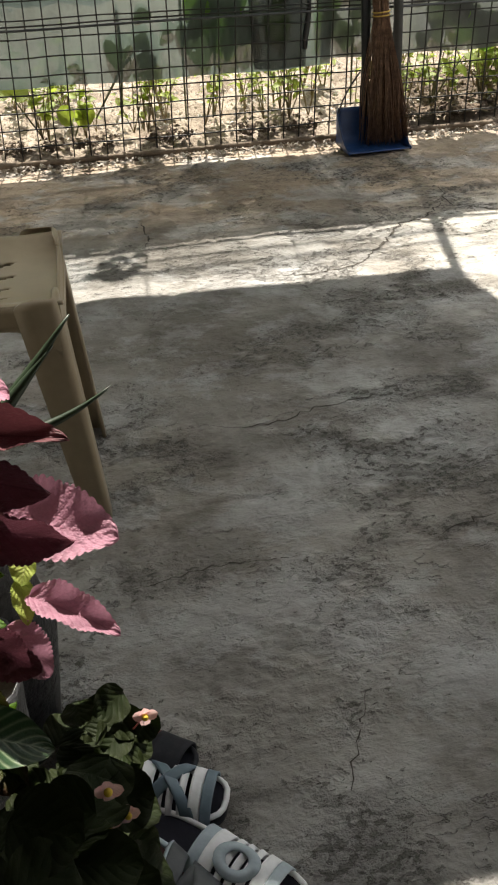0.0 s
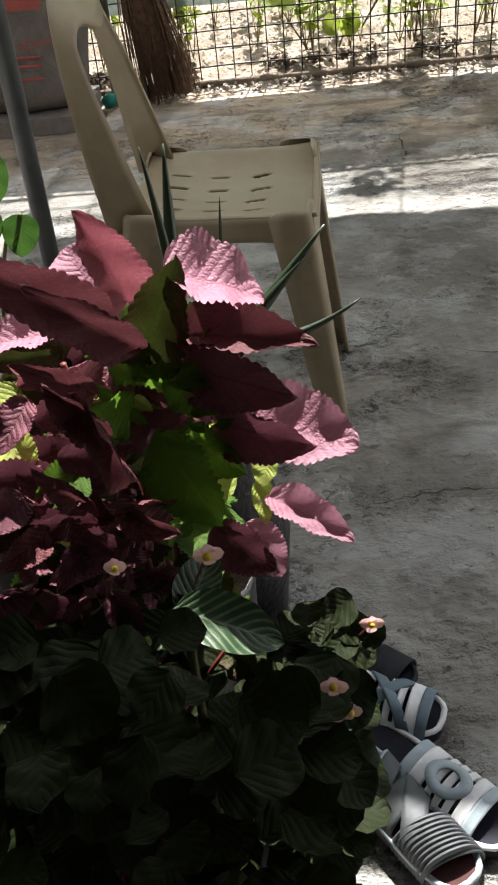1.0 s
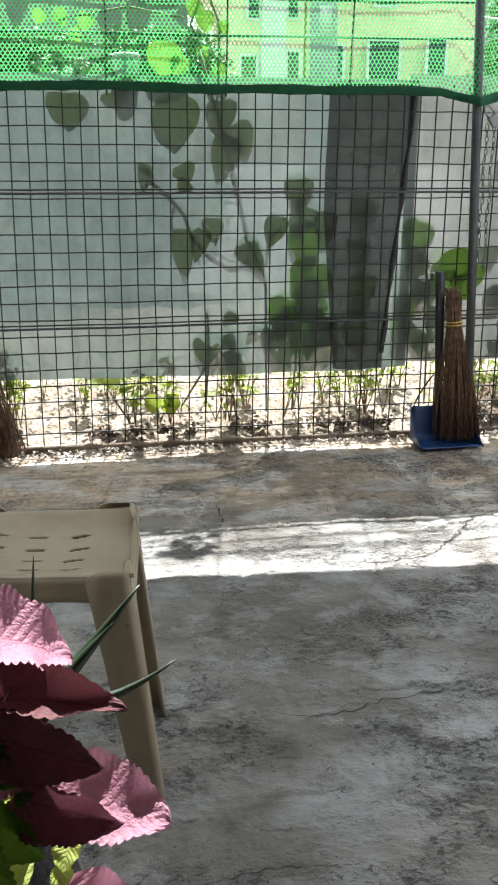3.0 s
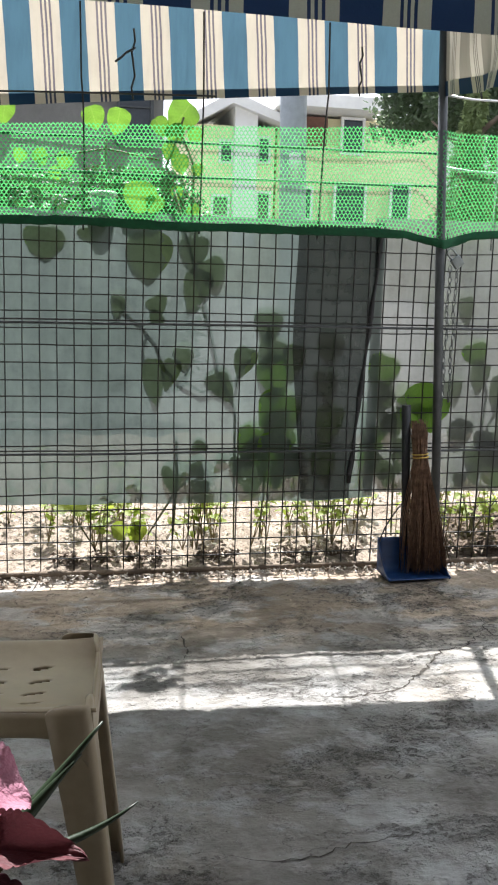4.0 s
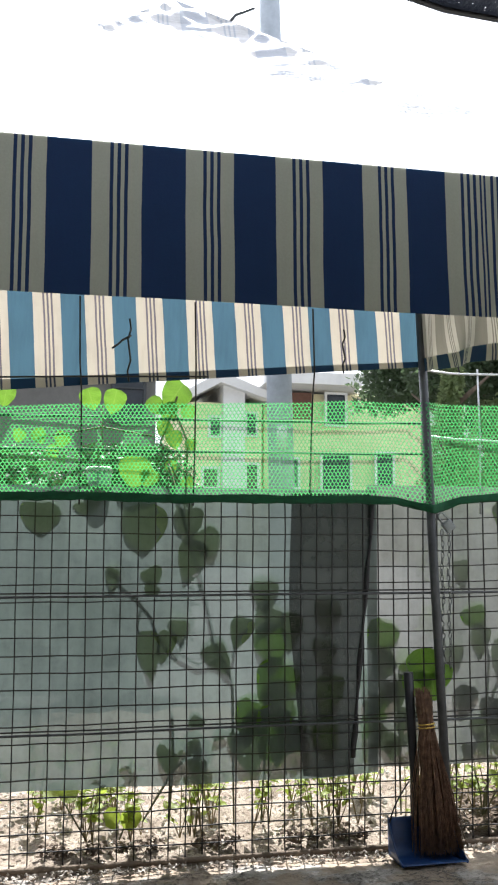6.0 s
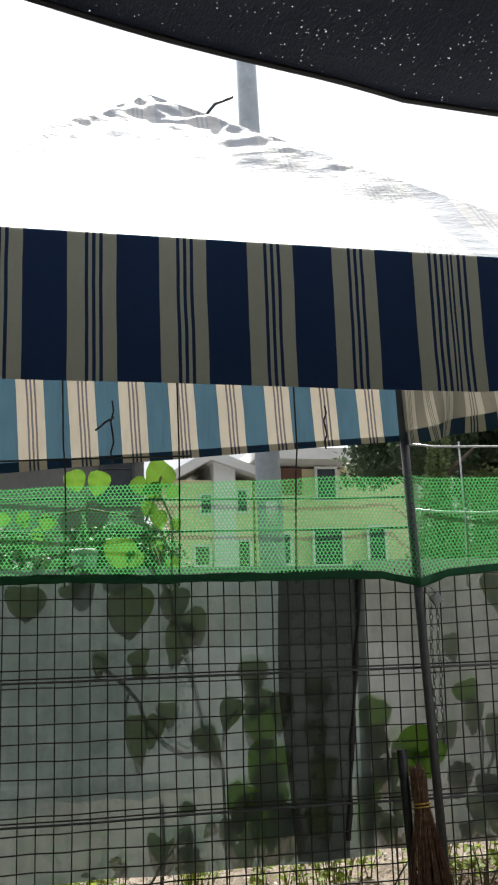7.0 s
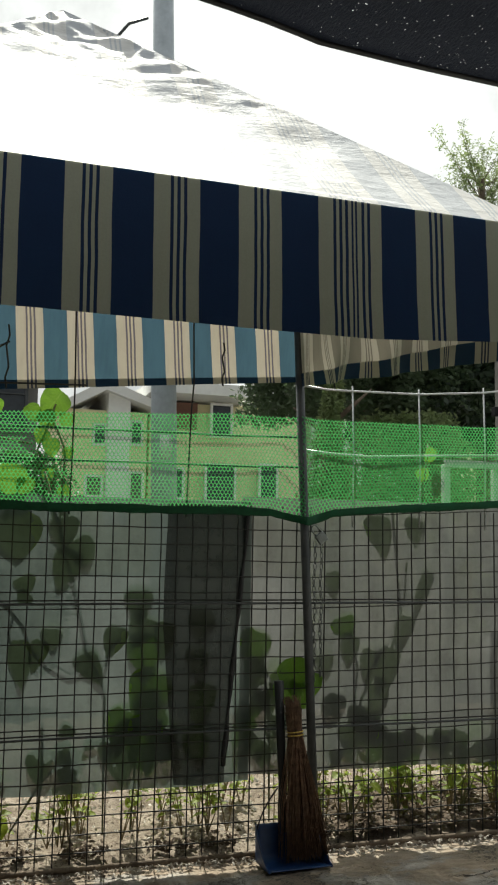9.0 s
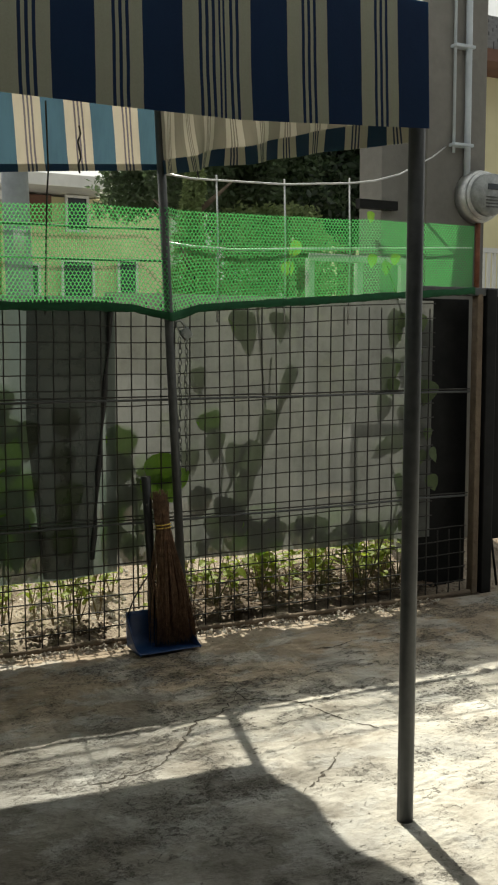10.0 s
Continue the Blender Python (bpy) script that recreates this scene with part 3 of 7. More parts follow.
def broad(s):
    return 0.5 * max(0.0, math.sin(math.pi * min(1, s ** 0.72))) ** 0.55 + 0.004


# ---- setting ----
rng = random.Random(7)
FY = 3.53                                # plane of the fence


def ground_far():
    bm = bmesh.new()
    box(bm, (-400, -400, -0.30), (400, 600, -0.06))
    solid("ground", bm, ASPHALT, "grey worn road and open ground round the yard", "ground", kind="structure", smooth=False)


def floor_height(x, y):
    z = 0.006 * noise.noise((x * 1.3, y * 1.3, 0)) + 0.003 * noise.noise((x * 4, y * 4, 3)) + 0.0016 * noise.noise((x * 9 + 3 * y, y * 15 - 4 * x, 6))
    u, v = 0.88 * x + 0.47 * y, -0.47 * x + 0.88 * y
    rough = min(1.0, max(0.0, (noise.noise((u * 2.2, v * 4.6, 8)) + 0.4 * noise.noise((u * 8, v * 11, 2)) - 0.10) * 4.0))
    if rough > 0:
        z += rough * (0.0050 * noise.noise((x * 38, y * 38, 1)) + 0.0036 * noise.noise((x * 75, y * 80, 4)) - 0.002)
    # thin lips where one pass of the trowel ends over the last
    lip = noise.noise((x * 1.9 + 0.8 * y, y * 2.6 - 0.7 * x, 12)) * 4.0
    z += 0.0030 * (lip - math.floor(lip)) ** 3
    # flaked patches with small broken edges
    flaked = min(1.0, max(0.0, (noise.noise((x * 1.7, y * 2.1, 21)) + 0.35 * noise.noise((x * 6, y * 7, 22)) + 0.10 * (x - 0.6)) * 3.0))
    if flaked > 0:
        f = noise.noise((x * 7 + 2.5 * y, y * 11 - 2 * x, 15)) * 3.0
        z += flaked * 0.0048 * (f - math.floor(f)) ** 4
    return z


def floor():
    bm = bmesh.new()

    def spread(n, lo, a, b, hi, share):
        """Values from lo to hi with most steps between a and b."""
        k = int(n * share)
        e = (n - k) // 2
        return [lo + (a - lo) * i / e for i in range(e)] + [a + (b - a) * i / k for i in range(k)] + [b + (hi - b) * i / e for i in range(e + 1)]
    xs, ys = spread(400, -3.0, -0.3, 1.9, 4.2, 0.88), spread(540, -2.0, 0.55, 3.3, 3.48, 0.93)
    vs = [[bm.verts.new((x, y + (0.015 * noise.noise((x * 6, 1, 5)) if y == ys[-1] else 0), floor_height(x, y))) for y in ys] for x in xs]
    for i in range(len(xs) - 1):
        for j in range(len(ys) - 1):
            bm.faces.new((vs[i][j], vs[i + 1][j], vs[i + 1][j + 1], vs[i][j + 1]))
    # the slab's edges
    rim = [vs[i][0] for i in range(len(xs))], [vs[i][-1] for i in range(len(xs))], vs[0], vs[-1]
    for k, line in enumerate(rim):
        low = [bm.verts.new(v.co - Vector((0, 0, 0.1))) for v in line]
        for a, b, c, d in zip(line, line[1:], low[1:], low):
            bm.faces.new((a, b, c, d) if k in (1, 2) else (d, c, b, a))
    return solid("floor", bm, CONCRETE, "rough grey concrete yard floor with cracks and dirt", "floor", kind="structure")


def bed():
    bm = bmesh.new()

    def at(u, v):
        x, y = -3.0 + 7.2 * u, 3.47 + 2.6 * v
        z = 0.0 + 0.09 * min(1, v * 4) + 0.03 * noise.noise((x * 5, y * 5, 0)) + 0.02 * noise.noise((x * 17, y * 17, 2))
        return Vector((x, y, z - (0.02 if v == 0 else 0)))
    grid_sheet(bm, at, 220, 80)
    solid("garden_bed", bm, SOIL, "dry sandy soil of the planting bed behind the fence", "soil", kind="structure")


def cracks(parent):
    """Open cracks and grooves in the slab, dark with dirt."""
    lines = ((0.004, ((1.437, 2.934), (1.402, 2.822), (1.404, 2.768), (1.458, 2.72), (1.533, 2.66), (1.60, 2.42), (1.68, 2.28))),
             (0.0045, ((1.398, 2.812), (1.274, 2.679), (1.185, 2.652), (1.112, 2.561), (0.968, 2.411), (0.825, 2.374), (0.688, 2.395))),
             (0.002, ((0.336, 1.717), (0.425, 1.687), (0.52, 1.68), (0.617, 1.713), (0.721, 1.717), (0.80, 1.74))),
             (0.0014, ((0.419, 0.938), (0.393, 0.881), (0.359, 0.821), (0.341, 0.761))),
             (0.003, ((0.436, 2.879), (0.436, 2.762), (0.417, 2.679))),
             (0.0013, ((0.108, 1.239), (0.196, 1.258), (0.296, 1.274), (0.432, 1.258), (0.435, 1.204))),
             (0.004, ((2.097, 3.152), (1.962, 3.099), (1.832, 3.126))),
             (0.003, ((1.422, 2.246), (1.286, 2.137), (1.207, 2.087))),
             (0.003, ((0.684, 1.259), (0.743, 1.268), (0.812, 1.291))))
    r = random.Random(31)
    for k, (w, pts) in enumerate(lines):
        fine = []
        for a, b in zip(pts, pts[1:]):
            n = max(3, int((Vector(b) - Vector(a)).length / 0.012))
            fine += [Vector(a).lerp(Vector(b), i / n) for i in range(n)]
        bm = bmesh.new()
        prev = None
        for i, p in enumerate(fine):
            q = p + Vector((noise.noise((p.x * 40, p.y * 40, k)), noise.noise((p.x * 40, p.y * 40, k + 9)))) * 0.014 + Vector((noise.noise((p.x * 150, p.y * 150, k)), noise.noise((p.x * 150, p.y * 150, k + 5)))) * 0.006
            z = floor_height(q.x, q.y) + 0.0012
            d = (fine[min(i + 1, len(fine) - 1)] - fine[max(0, i - 1)]).normalized()
            h = w * (0.35 + 0.9 * r.random()) * min(1, 0.2 + 3 * i / len(fine), 0.2 + 3 * (len(fine) - 1 - i) / len(fine))
            now = [bm.verts.new((q.x - d.y * h, q.y + d.x * h, z)), bm.verts.new((q.x + d.y * h, q.y - d.x * h, z))]
            if prev:
                bm.faces.new((prev[0], prev[1], now[1], now[0]))
            prev = now
        part("crack", bm, DIRT, parent)


ground_far()
FLOOR = floor()
DIRT = plain("crack_dirt", (0.035, 0.03, 0.024), (0.085, 0.072, 0.058), 60, 0.95)
cracks(FLOOR)
bed()


def unseen_walls():
    # Unseen wall added to close the yard and hold back light from behind.
    bm = bmesh.new()
    box(bm, (-3.2, -0.95, -0.05), (4.4, -0.8, 3.4))
    solid("unseen_wall_back", bm, WALLGREY, "unseen plain grey cement wall added behind the yard", "wall", kind="structure", smooth=False)
    # Unseen left walls, added to keep skylight off the plants and tent floor.
    bm = bmesh.new()
    box(bm, (-0.80, -0.8, -0.05), (-0.65, 1.25, 3.0))
    box(bm, (-1.45, 1.25, -0.05), (-1.30, 4.2, 2.3))
    solid("unseen_wall_side", bm, WALLGREY, "unseen plain grey cement walls added on the left to dim the yard", "wall", kind="structure", smooth=False)


unseen_walls()


def unseen_corner():
    # Invented wall, out of view, limiting the light that comes in from the right.
    bm = bmesh.new()
    box(bm, (2.75, -0.8, -0.05), (2.90, 0.30, 1.98))
    solid("unseen_wall_right", bm, WALLGREY, "unseen plain grey cement wall added on the right to dim the yard", "wall", kind="structure", smooth=False)


unseen_corner()


# ---- fence ----
def wire_fence():
    f = empty("wire_fence", pose(0, FY, 0), "rusty square wire mesh fence with stiff rails", "fence")
    x0, x1, top = -1.21, 2.90, 1.27
    xs = [-0.036 + 0.0589 * k for k in range(-20, 26)] + [1.492 + 0.0627 * k for k in range(23)]
    gate = 2.71                              # the mesh ends here; only its foot runs on to the gate post
    for x in xs:
        pts = [(x + 0.004 * noise.noise((x * 3, z * 4, 1)) , 0.004 * noise.noise((x * 2, z * 3, 7)), z) for z in (0.01 + k * ((top if x < gate else 0.30) - 0.01) / 9 for k in range(10))]
        part("wire", tube(bmesh.new(), pts, 0.0029, 4), WIRE, f)
    for j in range(21):
        z = 1.239 - j * 0.0589
        pts = []
        for k in range(81):
            x = x0 + ((x1 if z < 0.30 else gate) - x0) * k / 80
            pts.append((x, -0.003 + 0.004 * noise.noise((x * 2, z * 3, 7)), z + 0.006 * noise.noise((x * 1.5, z * 5, 3)) + 0.0035 * noise.noise((x * 8, z * 9, 5)) + max(0, x - 1.5) * 0.045 * z / 1.25))
        part("wire", tube(bmesh.new(), pts, 0.0029, 4), WIRE, f)
    for z, s in ((0.905, 0.5), (0.445, 0.3)):
        for d in (0.0, 0.012):
            pts = [(x0 + (x1 - x0) * k / 30, -0.008, z + d + 0.02 * (k / 30 - 0.4) * s + 0.004 * noise.noise((k * 0.4, z + d, 0))) for k in range(31)]
            part("rail", tube(bmesh.new(), pts, 0.0048 if d == 0 else 0.003, 6), STEEL if d == 0 else WIRE, f, "stiff doubled rail wire")
    for z in (1.41, 1.525):
        pts = [(x0 + (1.46 - x0) * k / 40, 0.0, z + 0.02 * (k / 40 - 0.45) + 0.006 * noise.noise((k * 0.2, z, 0))) for k in range(41)]
        part("rail", tube(bmesh.new(), pts, 0.0044, 6), GREEN_RAIL, f, "green coated rail wire behind the net")
    pts = [(1.46, 0.0, 1.492), (1.56, -0.004, 1.482), (1.74, 0.0, 1.478), (2.0, -0.004, 1.492), (2.256, 0.0, 1.506), (2.60, 0.0, 1.522), (2.90, 0.0, 1.538)]
    part("rail", tube(bmesh.new(), pts, 0.0046, 6), GALV, f, "galvanised rail wire behind the net")
    for x in (-0.72, -0.28, 0.17, 0.57, 1.0):
        part("upright", tube(bmesh.new(), [(x, 0.006, 1.22), (x + 0.004, 0.004, 1.4), (x - 0.003, -0.05, 1.62), (x - 0.012, -0.105, 1.70), (x - 0.016, -0.10, 1.93)], 0.003, 6), WIRE, f, "thin upright rod")
    for x, zt in ((1.673, 1.734), (1.968, 1.741), (2.27, 1.768)):
        part("upright", tube(bmesh.new(), [(x, 0.006, 1.2), (x + 0.004, 0.004, 1.5), (x - 0.004, 0.0, zt + 0.02)], 0.0035, 6), GALV, f, "galvanised upright rod")
    pts = [(1.458, 0, 1.742), (1.56, 0, 1.733), (1.673, 0, 1.734), (1.968, 0, 1.741), (2.27, 0, 1.768), (2.40, 0.02, 1.79), (2.555, 0.06, 1.835), (2.95, 0.35, 1.99), (3.30, 0.70, 2.13)]
    part("top_wire", tube(bmesh.new(), pts, 0.0042, 6), GALV, f, "bright galvanised top wire")
    bm = bmesh.new()
    tube(bm, [(x0 + (x1 - x0) * k / 12, -0.035 + 0.01 * noise.noise((k, 2, 2)), 0.016) for k in range(13)], 0.011, 6)
    part("bottom_bar", bm, BARK, f, "dark rusty bar along the foot")
    return f


wire_fence()


def green_net():
    g = empty("green_net", pose(0, FY - 0.022, 1.25), "bright green perforated plastic garden net tied along the fence top", "net")

    def low(x):
        return -0.005 + (-0.03 if abs(x - 1.45) < 0.13 else 0.0) * (1 - abs(x - 1.45) / 0.13) + max(0, x - 1.5) * 0.075 + 0.006 * noise.noise((x * 3, 0, 0))

    def high(x):
        return 0.30 + 0.055 * min(1, (x + 0.1) / 1.3) + max(0, x - 1.5) * 0.015 + 0.006 * noise.noise((x * 4, 5, 0))
    p = 0.0146
    nx, rows = int(4.1 / (p / 2)), 29
    verts, faces = [], []
    for j in range(rows + 1):
        base = len(verts)
        for i in range(nx + 1):
            x = -1.2 + i * p / 2
            lo, hi = low(x), high(x)
            dz = (hi - lo) / rows
            s = 1 if (i + j) % 2 else -1
            z = lo + j * dz + s * dz * 0.36
            y = 0.012 * noise.noise((x * 2.5, z * 5, 9)) - 0.055 * max(0, 1 - abs(x - 1.435) / 0.07)
            h = 0.0023
            verts += [(x, y, z - h), (x, y + 0.0008 * s, z + h)]
        for i in range(nx):
            a = base + 2 * i
            faces.append((a, a + 2, a + 3, a + 1))
    me = bpy.data.meshes.new("mesh")
    me.from_pydata(verts, [], faces)
    me.materials.append(GREEN)
    ob = new("mesh", me)
    ob.parent = g
    bm = bmesh.new()

    def fold(u, v):
        x = -1.2 + 4.1 * u
        a = 2 * math.pi * v
        tall = 0.015 + 0.004 * noise.noise((x * 7, 3, 1)) + 0.002 * noise.noise((x * 45, 1, 1))
        return Vector((x, -0.008 - 0.05 * max(0, 1 - abs(x - 1.445) / 0.07) + 0.004 * math.sin(a) + 0.003 * noise.noise((x * 12, v * 3, 6)), low(x) + tall * math.cos(a) + 0.003 * noise.noise((x * 20, v * 2, 9))))
    grid_sheet(bm, fold, 420, 8)
    part("hem", bm, GREEN_HEM, g, "doubled dark green lower hem")
    return g


green_net()


def plastic_sheets():
    def hang(name, x0, x1, z0, z1, y, mat, label, left=None):
        bm = bmesh.new()

        def at(u, v):
            x = x0 + (x1 - x0) * u
            if left:
                x = x0 + left(v) + (x1 - x0 - left(v)) * u
            z = z0 + (z1 - z0) * v + (1 - v) * 0.012 * noise.noise((x * 5, 0, y))
            return Vector((x, y + 0.004 * noise.noise((x * 3, z * 2, 1)) + 0.002 * noise.noise((x * 11, z * 4, 3)), z))
        grid_sheet(bm, at, 60, 24)
        return solid(name, bm, mat, label, "plastic sheet", smooth=True)
    hang("plastic_sheet", -1.2, 1.262, 0.258, 1.285, FY + 0.018, SHEET, "translucent grey plastic sheet hung behind the wire fence")
    hang("plastic_sheet", 1.225, 2.72, 0.275, 1.305, FY + 0.026, SHEET_DULL, "translucent grey plastic sheet behind the gate side")
    def left_edge(v):
        return 0.977 - 0.052 * min(1.0, v / 0.55) + 0.010 * max(0.0, v - 0.7) / 0.3

    def right_edge(v):
        return 1.166 + 0.084 * max(0.0, v - 0.1) / 0.9
    bm = bmesh.new()

    def strip(u, v):
        x = left_edge(v) + (right_edge(v) - left_edge(v)) * u
        z = 0.262 + 1.008 * v + (1 - v) * 0.010 * noise.noise((x * 9, 0, 2))
        return Vector((x, FY + 0.010 + 0.004 * noise.noise((x * 4, z * 2, 1)), z))
    grid_sheet(bm, strip, 30, 40)
    s = solid("shade_strip", bm, DARKSTRIP, "dark see-through shade cloth strip hanging on the fence", "plastic sheet")
    bm = bmesh.new()
    tube(bm, [(right_edge(t) - 0.004 + 0.004 * noise.noise((t * 9, 3, 3)), FY + 0.004, 0.262 + 1.008 * t) for t in (0.06 + 0.94 * k / 24 for k in range(25))], [0.008 + 0.003 * math.sin(k * 0.9) for k in range(25)], 6)
    part("rolled_edge", bm, BLACK, s, "rolled black edge")


plastic_sheets()


# ---- canopy tent ----
FL, FR, BR, BL, APEX = Vector((-0.43, 1.86, 1.845)), Vector((1.385, 1.86, 1.845)), Vector((1.41, 3.47, 1.965)), Vector((-0.43, 3.47, 1.985)), Vector((0.37, 2.70, 2.62))


def printed(x, phase):
    """Where x falls on the cloth's print; the front cloth is joined at a seam."""
    if phase:
        return x + phase
    return x - 0.011 if x < 0.880 else x - 0.0625


def canopy():
    c = empty("canopy_tent", pose(0.45, 2.65, 0), "striped navy and cream canopy tent with hanging valances", "canopy")
    off = Vector((0.45, 2.65, 0))

    def roof(a, b, along, name):
        bm = bmesh.new()

        def at(u, v):
            p = a.lerp(b, u).lerp(APEX, v) - off
            n = (b - a).cross(APEX - a).normalized()
            s = noise.noise((p.x * 4, p.y * 4, p.z * 4)) + 0.6 * noise.noise((p.x * 11, p.y * 5, p.z * 9))
            fold = noise.noise((p.x * 9 + 3, p.y * 15, p.z * 22)) + 0.5 * noise.noise((p.x * 21, p.y * 30, 4 + p.z * 40))
            gathered = max(0.0, v - 0.35) / 0.65 * min(1.0, (1 - v) * 12) * max(math.exp(-9 * (1 - u)), math.exp(-9 * u), 0.75 * max(0.0, v - 0.6) / 0.4) * min(1.0, 16 * u) * min(1.0, 16 * (1 - u))
            eave = 0.0035 * noise.noise((p.x * 3, v * 110, 7)) * math.exp(-v * 14) * min(1, v * 60)
            return p + n * (0.04 * fold * gathered + eave) + n * (0.014 * s * math.sin(math.pi * min(1, v * 1.2)) * min(1, 6 * u * (1 - u)) - 0.035 * math.sin(math.pi * v) * math.sin(math.pi * u))

        def uv(u, v):
            p = a.lerp(b, u).lerp(APEX, v)
            return (printed(p.x, 0.0) if along == "x" else p.y, v)
        grid_sheet(bm, at, 100, 90, uv)
        part(name, bm, ROOF_CLOTH, c, "pale roof cloth")
    roof(FL, FR, "x", "roof_panel")
    roof(FR, BR, "y", "roof_panel")
    roof(BR, BL, "x", "roof_panel")
    roof(BL, FL, "y", "roof_panel")

    def valance(a, b, drop, out, phase, ripple, name, hem=False, cloth=AWNING):
        bm = bmesh.new()
        d = (b - a)
        length = d.length
        d.normalize()
        side = Vector((d.y, -d.x, 0))

        def at(u, v):
            s = u * length
            p = a + d * s - off
            w = math.sin(s * 9 + 1) * 0.5 + noise.noise((s * 5, v, out))
            drop_here = drop(u) if callable(drop) else drop
            return p + side * (0.001 + ripple * w * v + 0.014 * v) + Vector((0, 0, 0.002 - drop_here * v))

        def uv(u, v):
            x = (a + d * (u * length)).x
            return (printed(x - (0.022 * (v - 0.5) if hem else 0.0), phase) if abs(d.x) > 0.9 else u * length + phase, v)
        grid_sheet(bm, at, 90, 8, uv)
        ob = part(name, bm, cloth, c)
        if hem:
            bm = bmesh.new()
            top = 0.80 if cloth is PALE_SIDE else 0.91
            grid_sheet(bm, lambda u, v: at(u, top + (1.005 - top) * v) - side * 0.004, 90, 2, lambda u, v: uv(u, top + (1.005 - top) * v))
            part("hem", bm, DOUBLED, ob, "doubled dark hem")
        return ob
    valance(FL - Vector((0.02, 0, 0)), FR + Vector((0.002, 0, 0)), lambda u: 0.30 - 0.03 * max(0, u - 0.75) * 4, 1, 0.0, 0.004, "front_valance", False, FRONT)
    valance(FR + Vector((-0.02, 0.02, 0)), BR, lambda u: 0.29 - 0.05 * u, 2, 0.05, 0.030, "side_valance", True, PALE_SIDE)
    valance(BR, BL, lambda u: 0.222 + 0.19 * u, 3, 0.081, 0.007, "back_valance", True)
    valance(BL, FL, 0.29, 4, 0.0, 0.006, "side_valance")
    for top, foot, name in ((FR, (1.358, 1.858, 0), "pole"), (FL, (-0.43, 1.86, 0), "pole"), (BR, (1.512, 3.50, 0), "pole"), (BL, (-0.45, 3.49, 0), "pole")):
        bm = bmesh.new()
        f = Vector(foot)
        thick = 0.019 if f.y < 2 else 0.0165
        back = Vector((0.004, 0.034, 0)) if f.y < 2 and f.x > 0 else Vector()
        tube(bm, [f - off, f.lerp(top + back, 0.5) - off, top + back - off], thick, 12)
        part(name, bm, STEEL, c, "grey painted steel pole")
    part("hem_rod", tube(bmesh.new(), [Vector((-0.44, 3.425, 1.622)) - off, Vector((0.14, 3.425, 1.650)) - off, Vector((0.60, 3.43, 1.668)) - off], 0.0032, 6), WIRE, c, "thin dark rod along the back hem")
    # tie cords hanging inside
    for x, z0, z1 in ((0.325, 1.86, 1.64), (1.10, 1.86, 1.70), (1.55, 1.83, 1.72)):
        pts = [Vector((x + 0.006 * math.sin(k * 2.1), 3.43, z0 + (z1 - z0) * k / 6)) - off for k in range(7)]
        part("tie_cord", tube(bmesh.new(), pts, 0.0035, 5), BLACK, c, "dark twisted tie cord")
    pts = [Vector((0.33, 3.425, 1.80)), Vector((0.30, 3.41, 1.78)), Vector((0.285, 3.41, 1.765)), Vector((0.265, 3.41, 1.75))]
    part("tie_cord", tube(bmesh.new(), [q - off for q in pts], 0.004, 5), BLACK, c, "dark twisted tie cord")
    return c


canopy()


def shade_net():
    bm = bmesh.new()

    def at(u, v):
        x = -0.64 + 3.6 * u
        edge = 1.40 + 0.27 * min(x, 0.68 + 0.1 * (x - 0.68)) if x > -0.4 else 1.322 + 0.05 * (x + 0.4)
        edge += 0.012 * math.sin(x * 7)
        y = edge + (-0.80 - edge) * v
        z = 2.03 + 0.40 * v - 0.10 * math.sin(math.pi * v) + 0.02 * noise.noise((x * 2, y * 2, 0))
        return Vector((x, y, z))
    grid_sheet(bm, at, 60, 30)
    n = solid("shade_net", bm, SHADE, "black knitted shade cloth stretched overhead", "shade net")
    bm = bmesh.new()
    tube(bm, [Vector(at(k / 60, 0)) for k in range(61)], 0.007, 6)
    part("hem", bm, BLACK, n, "folded black hem")


shade_net()


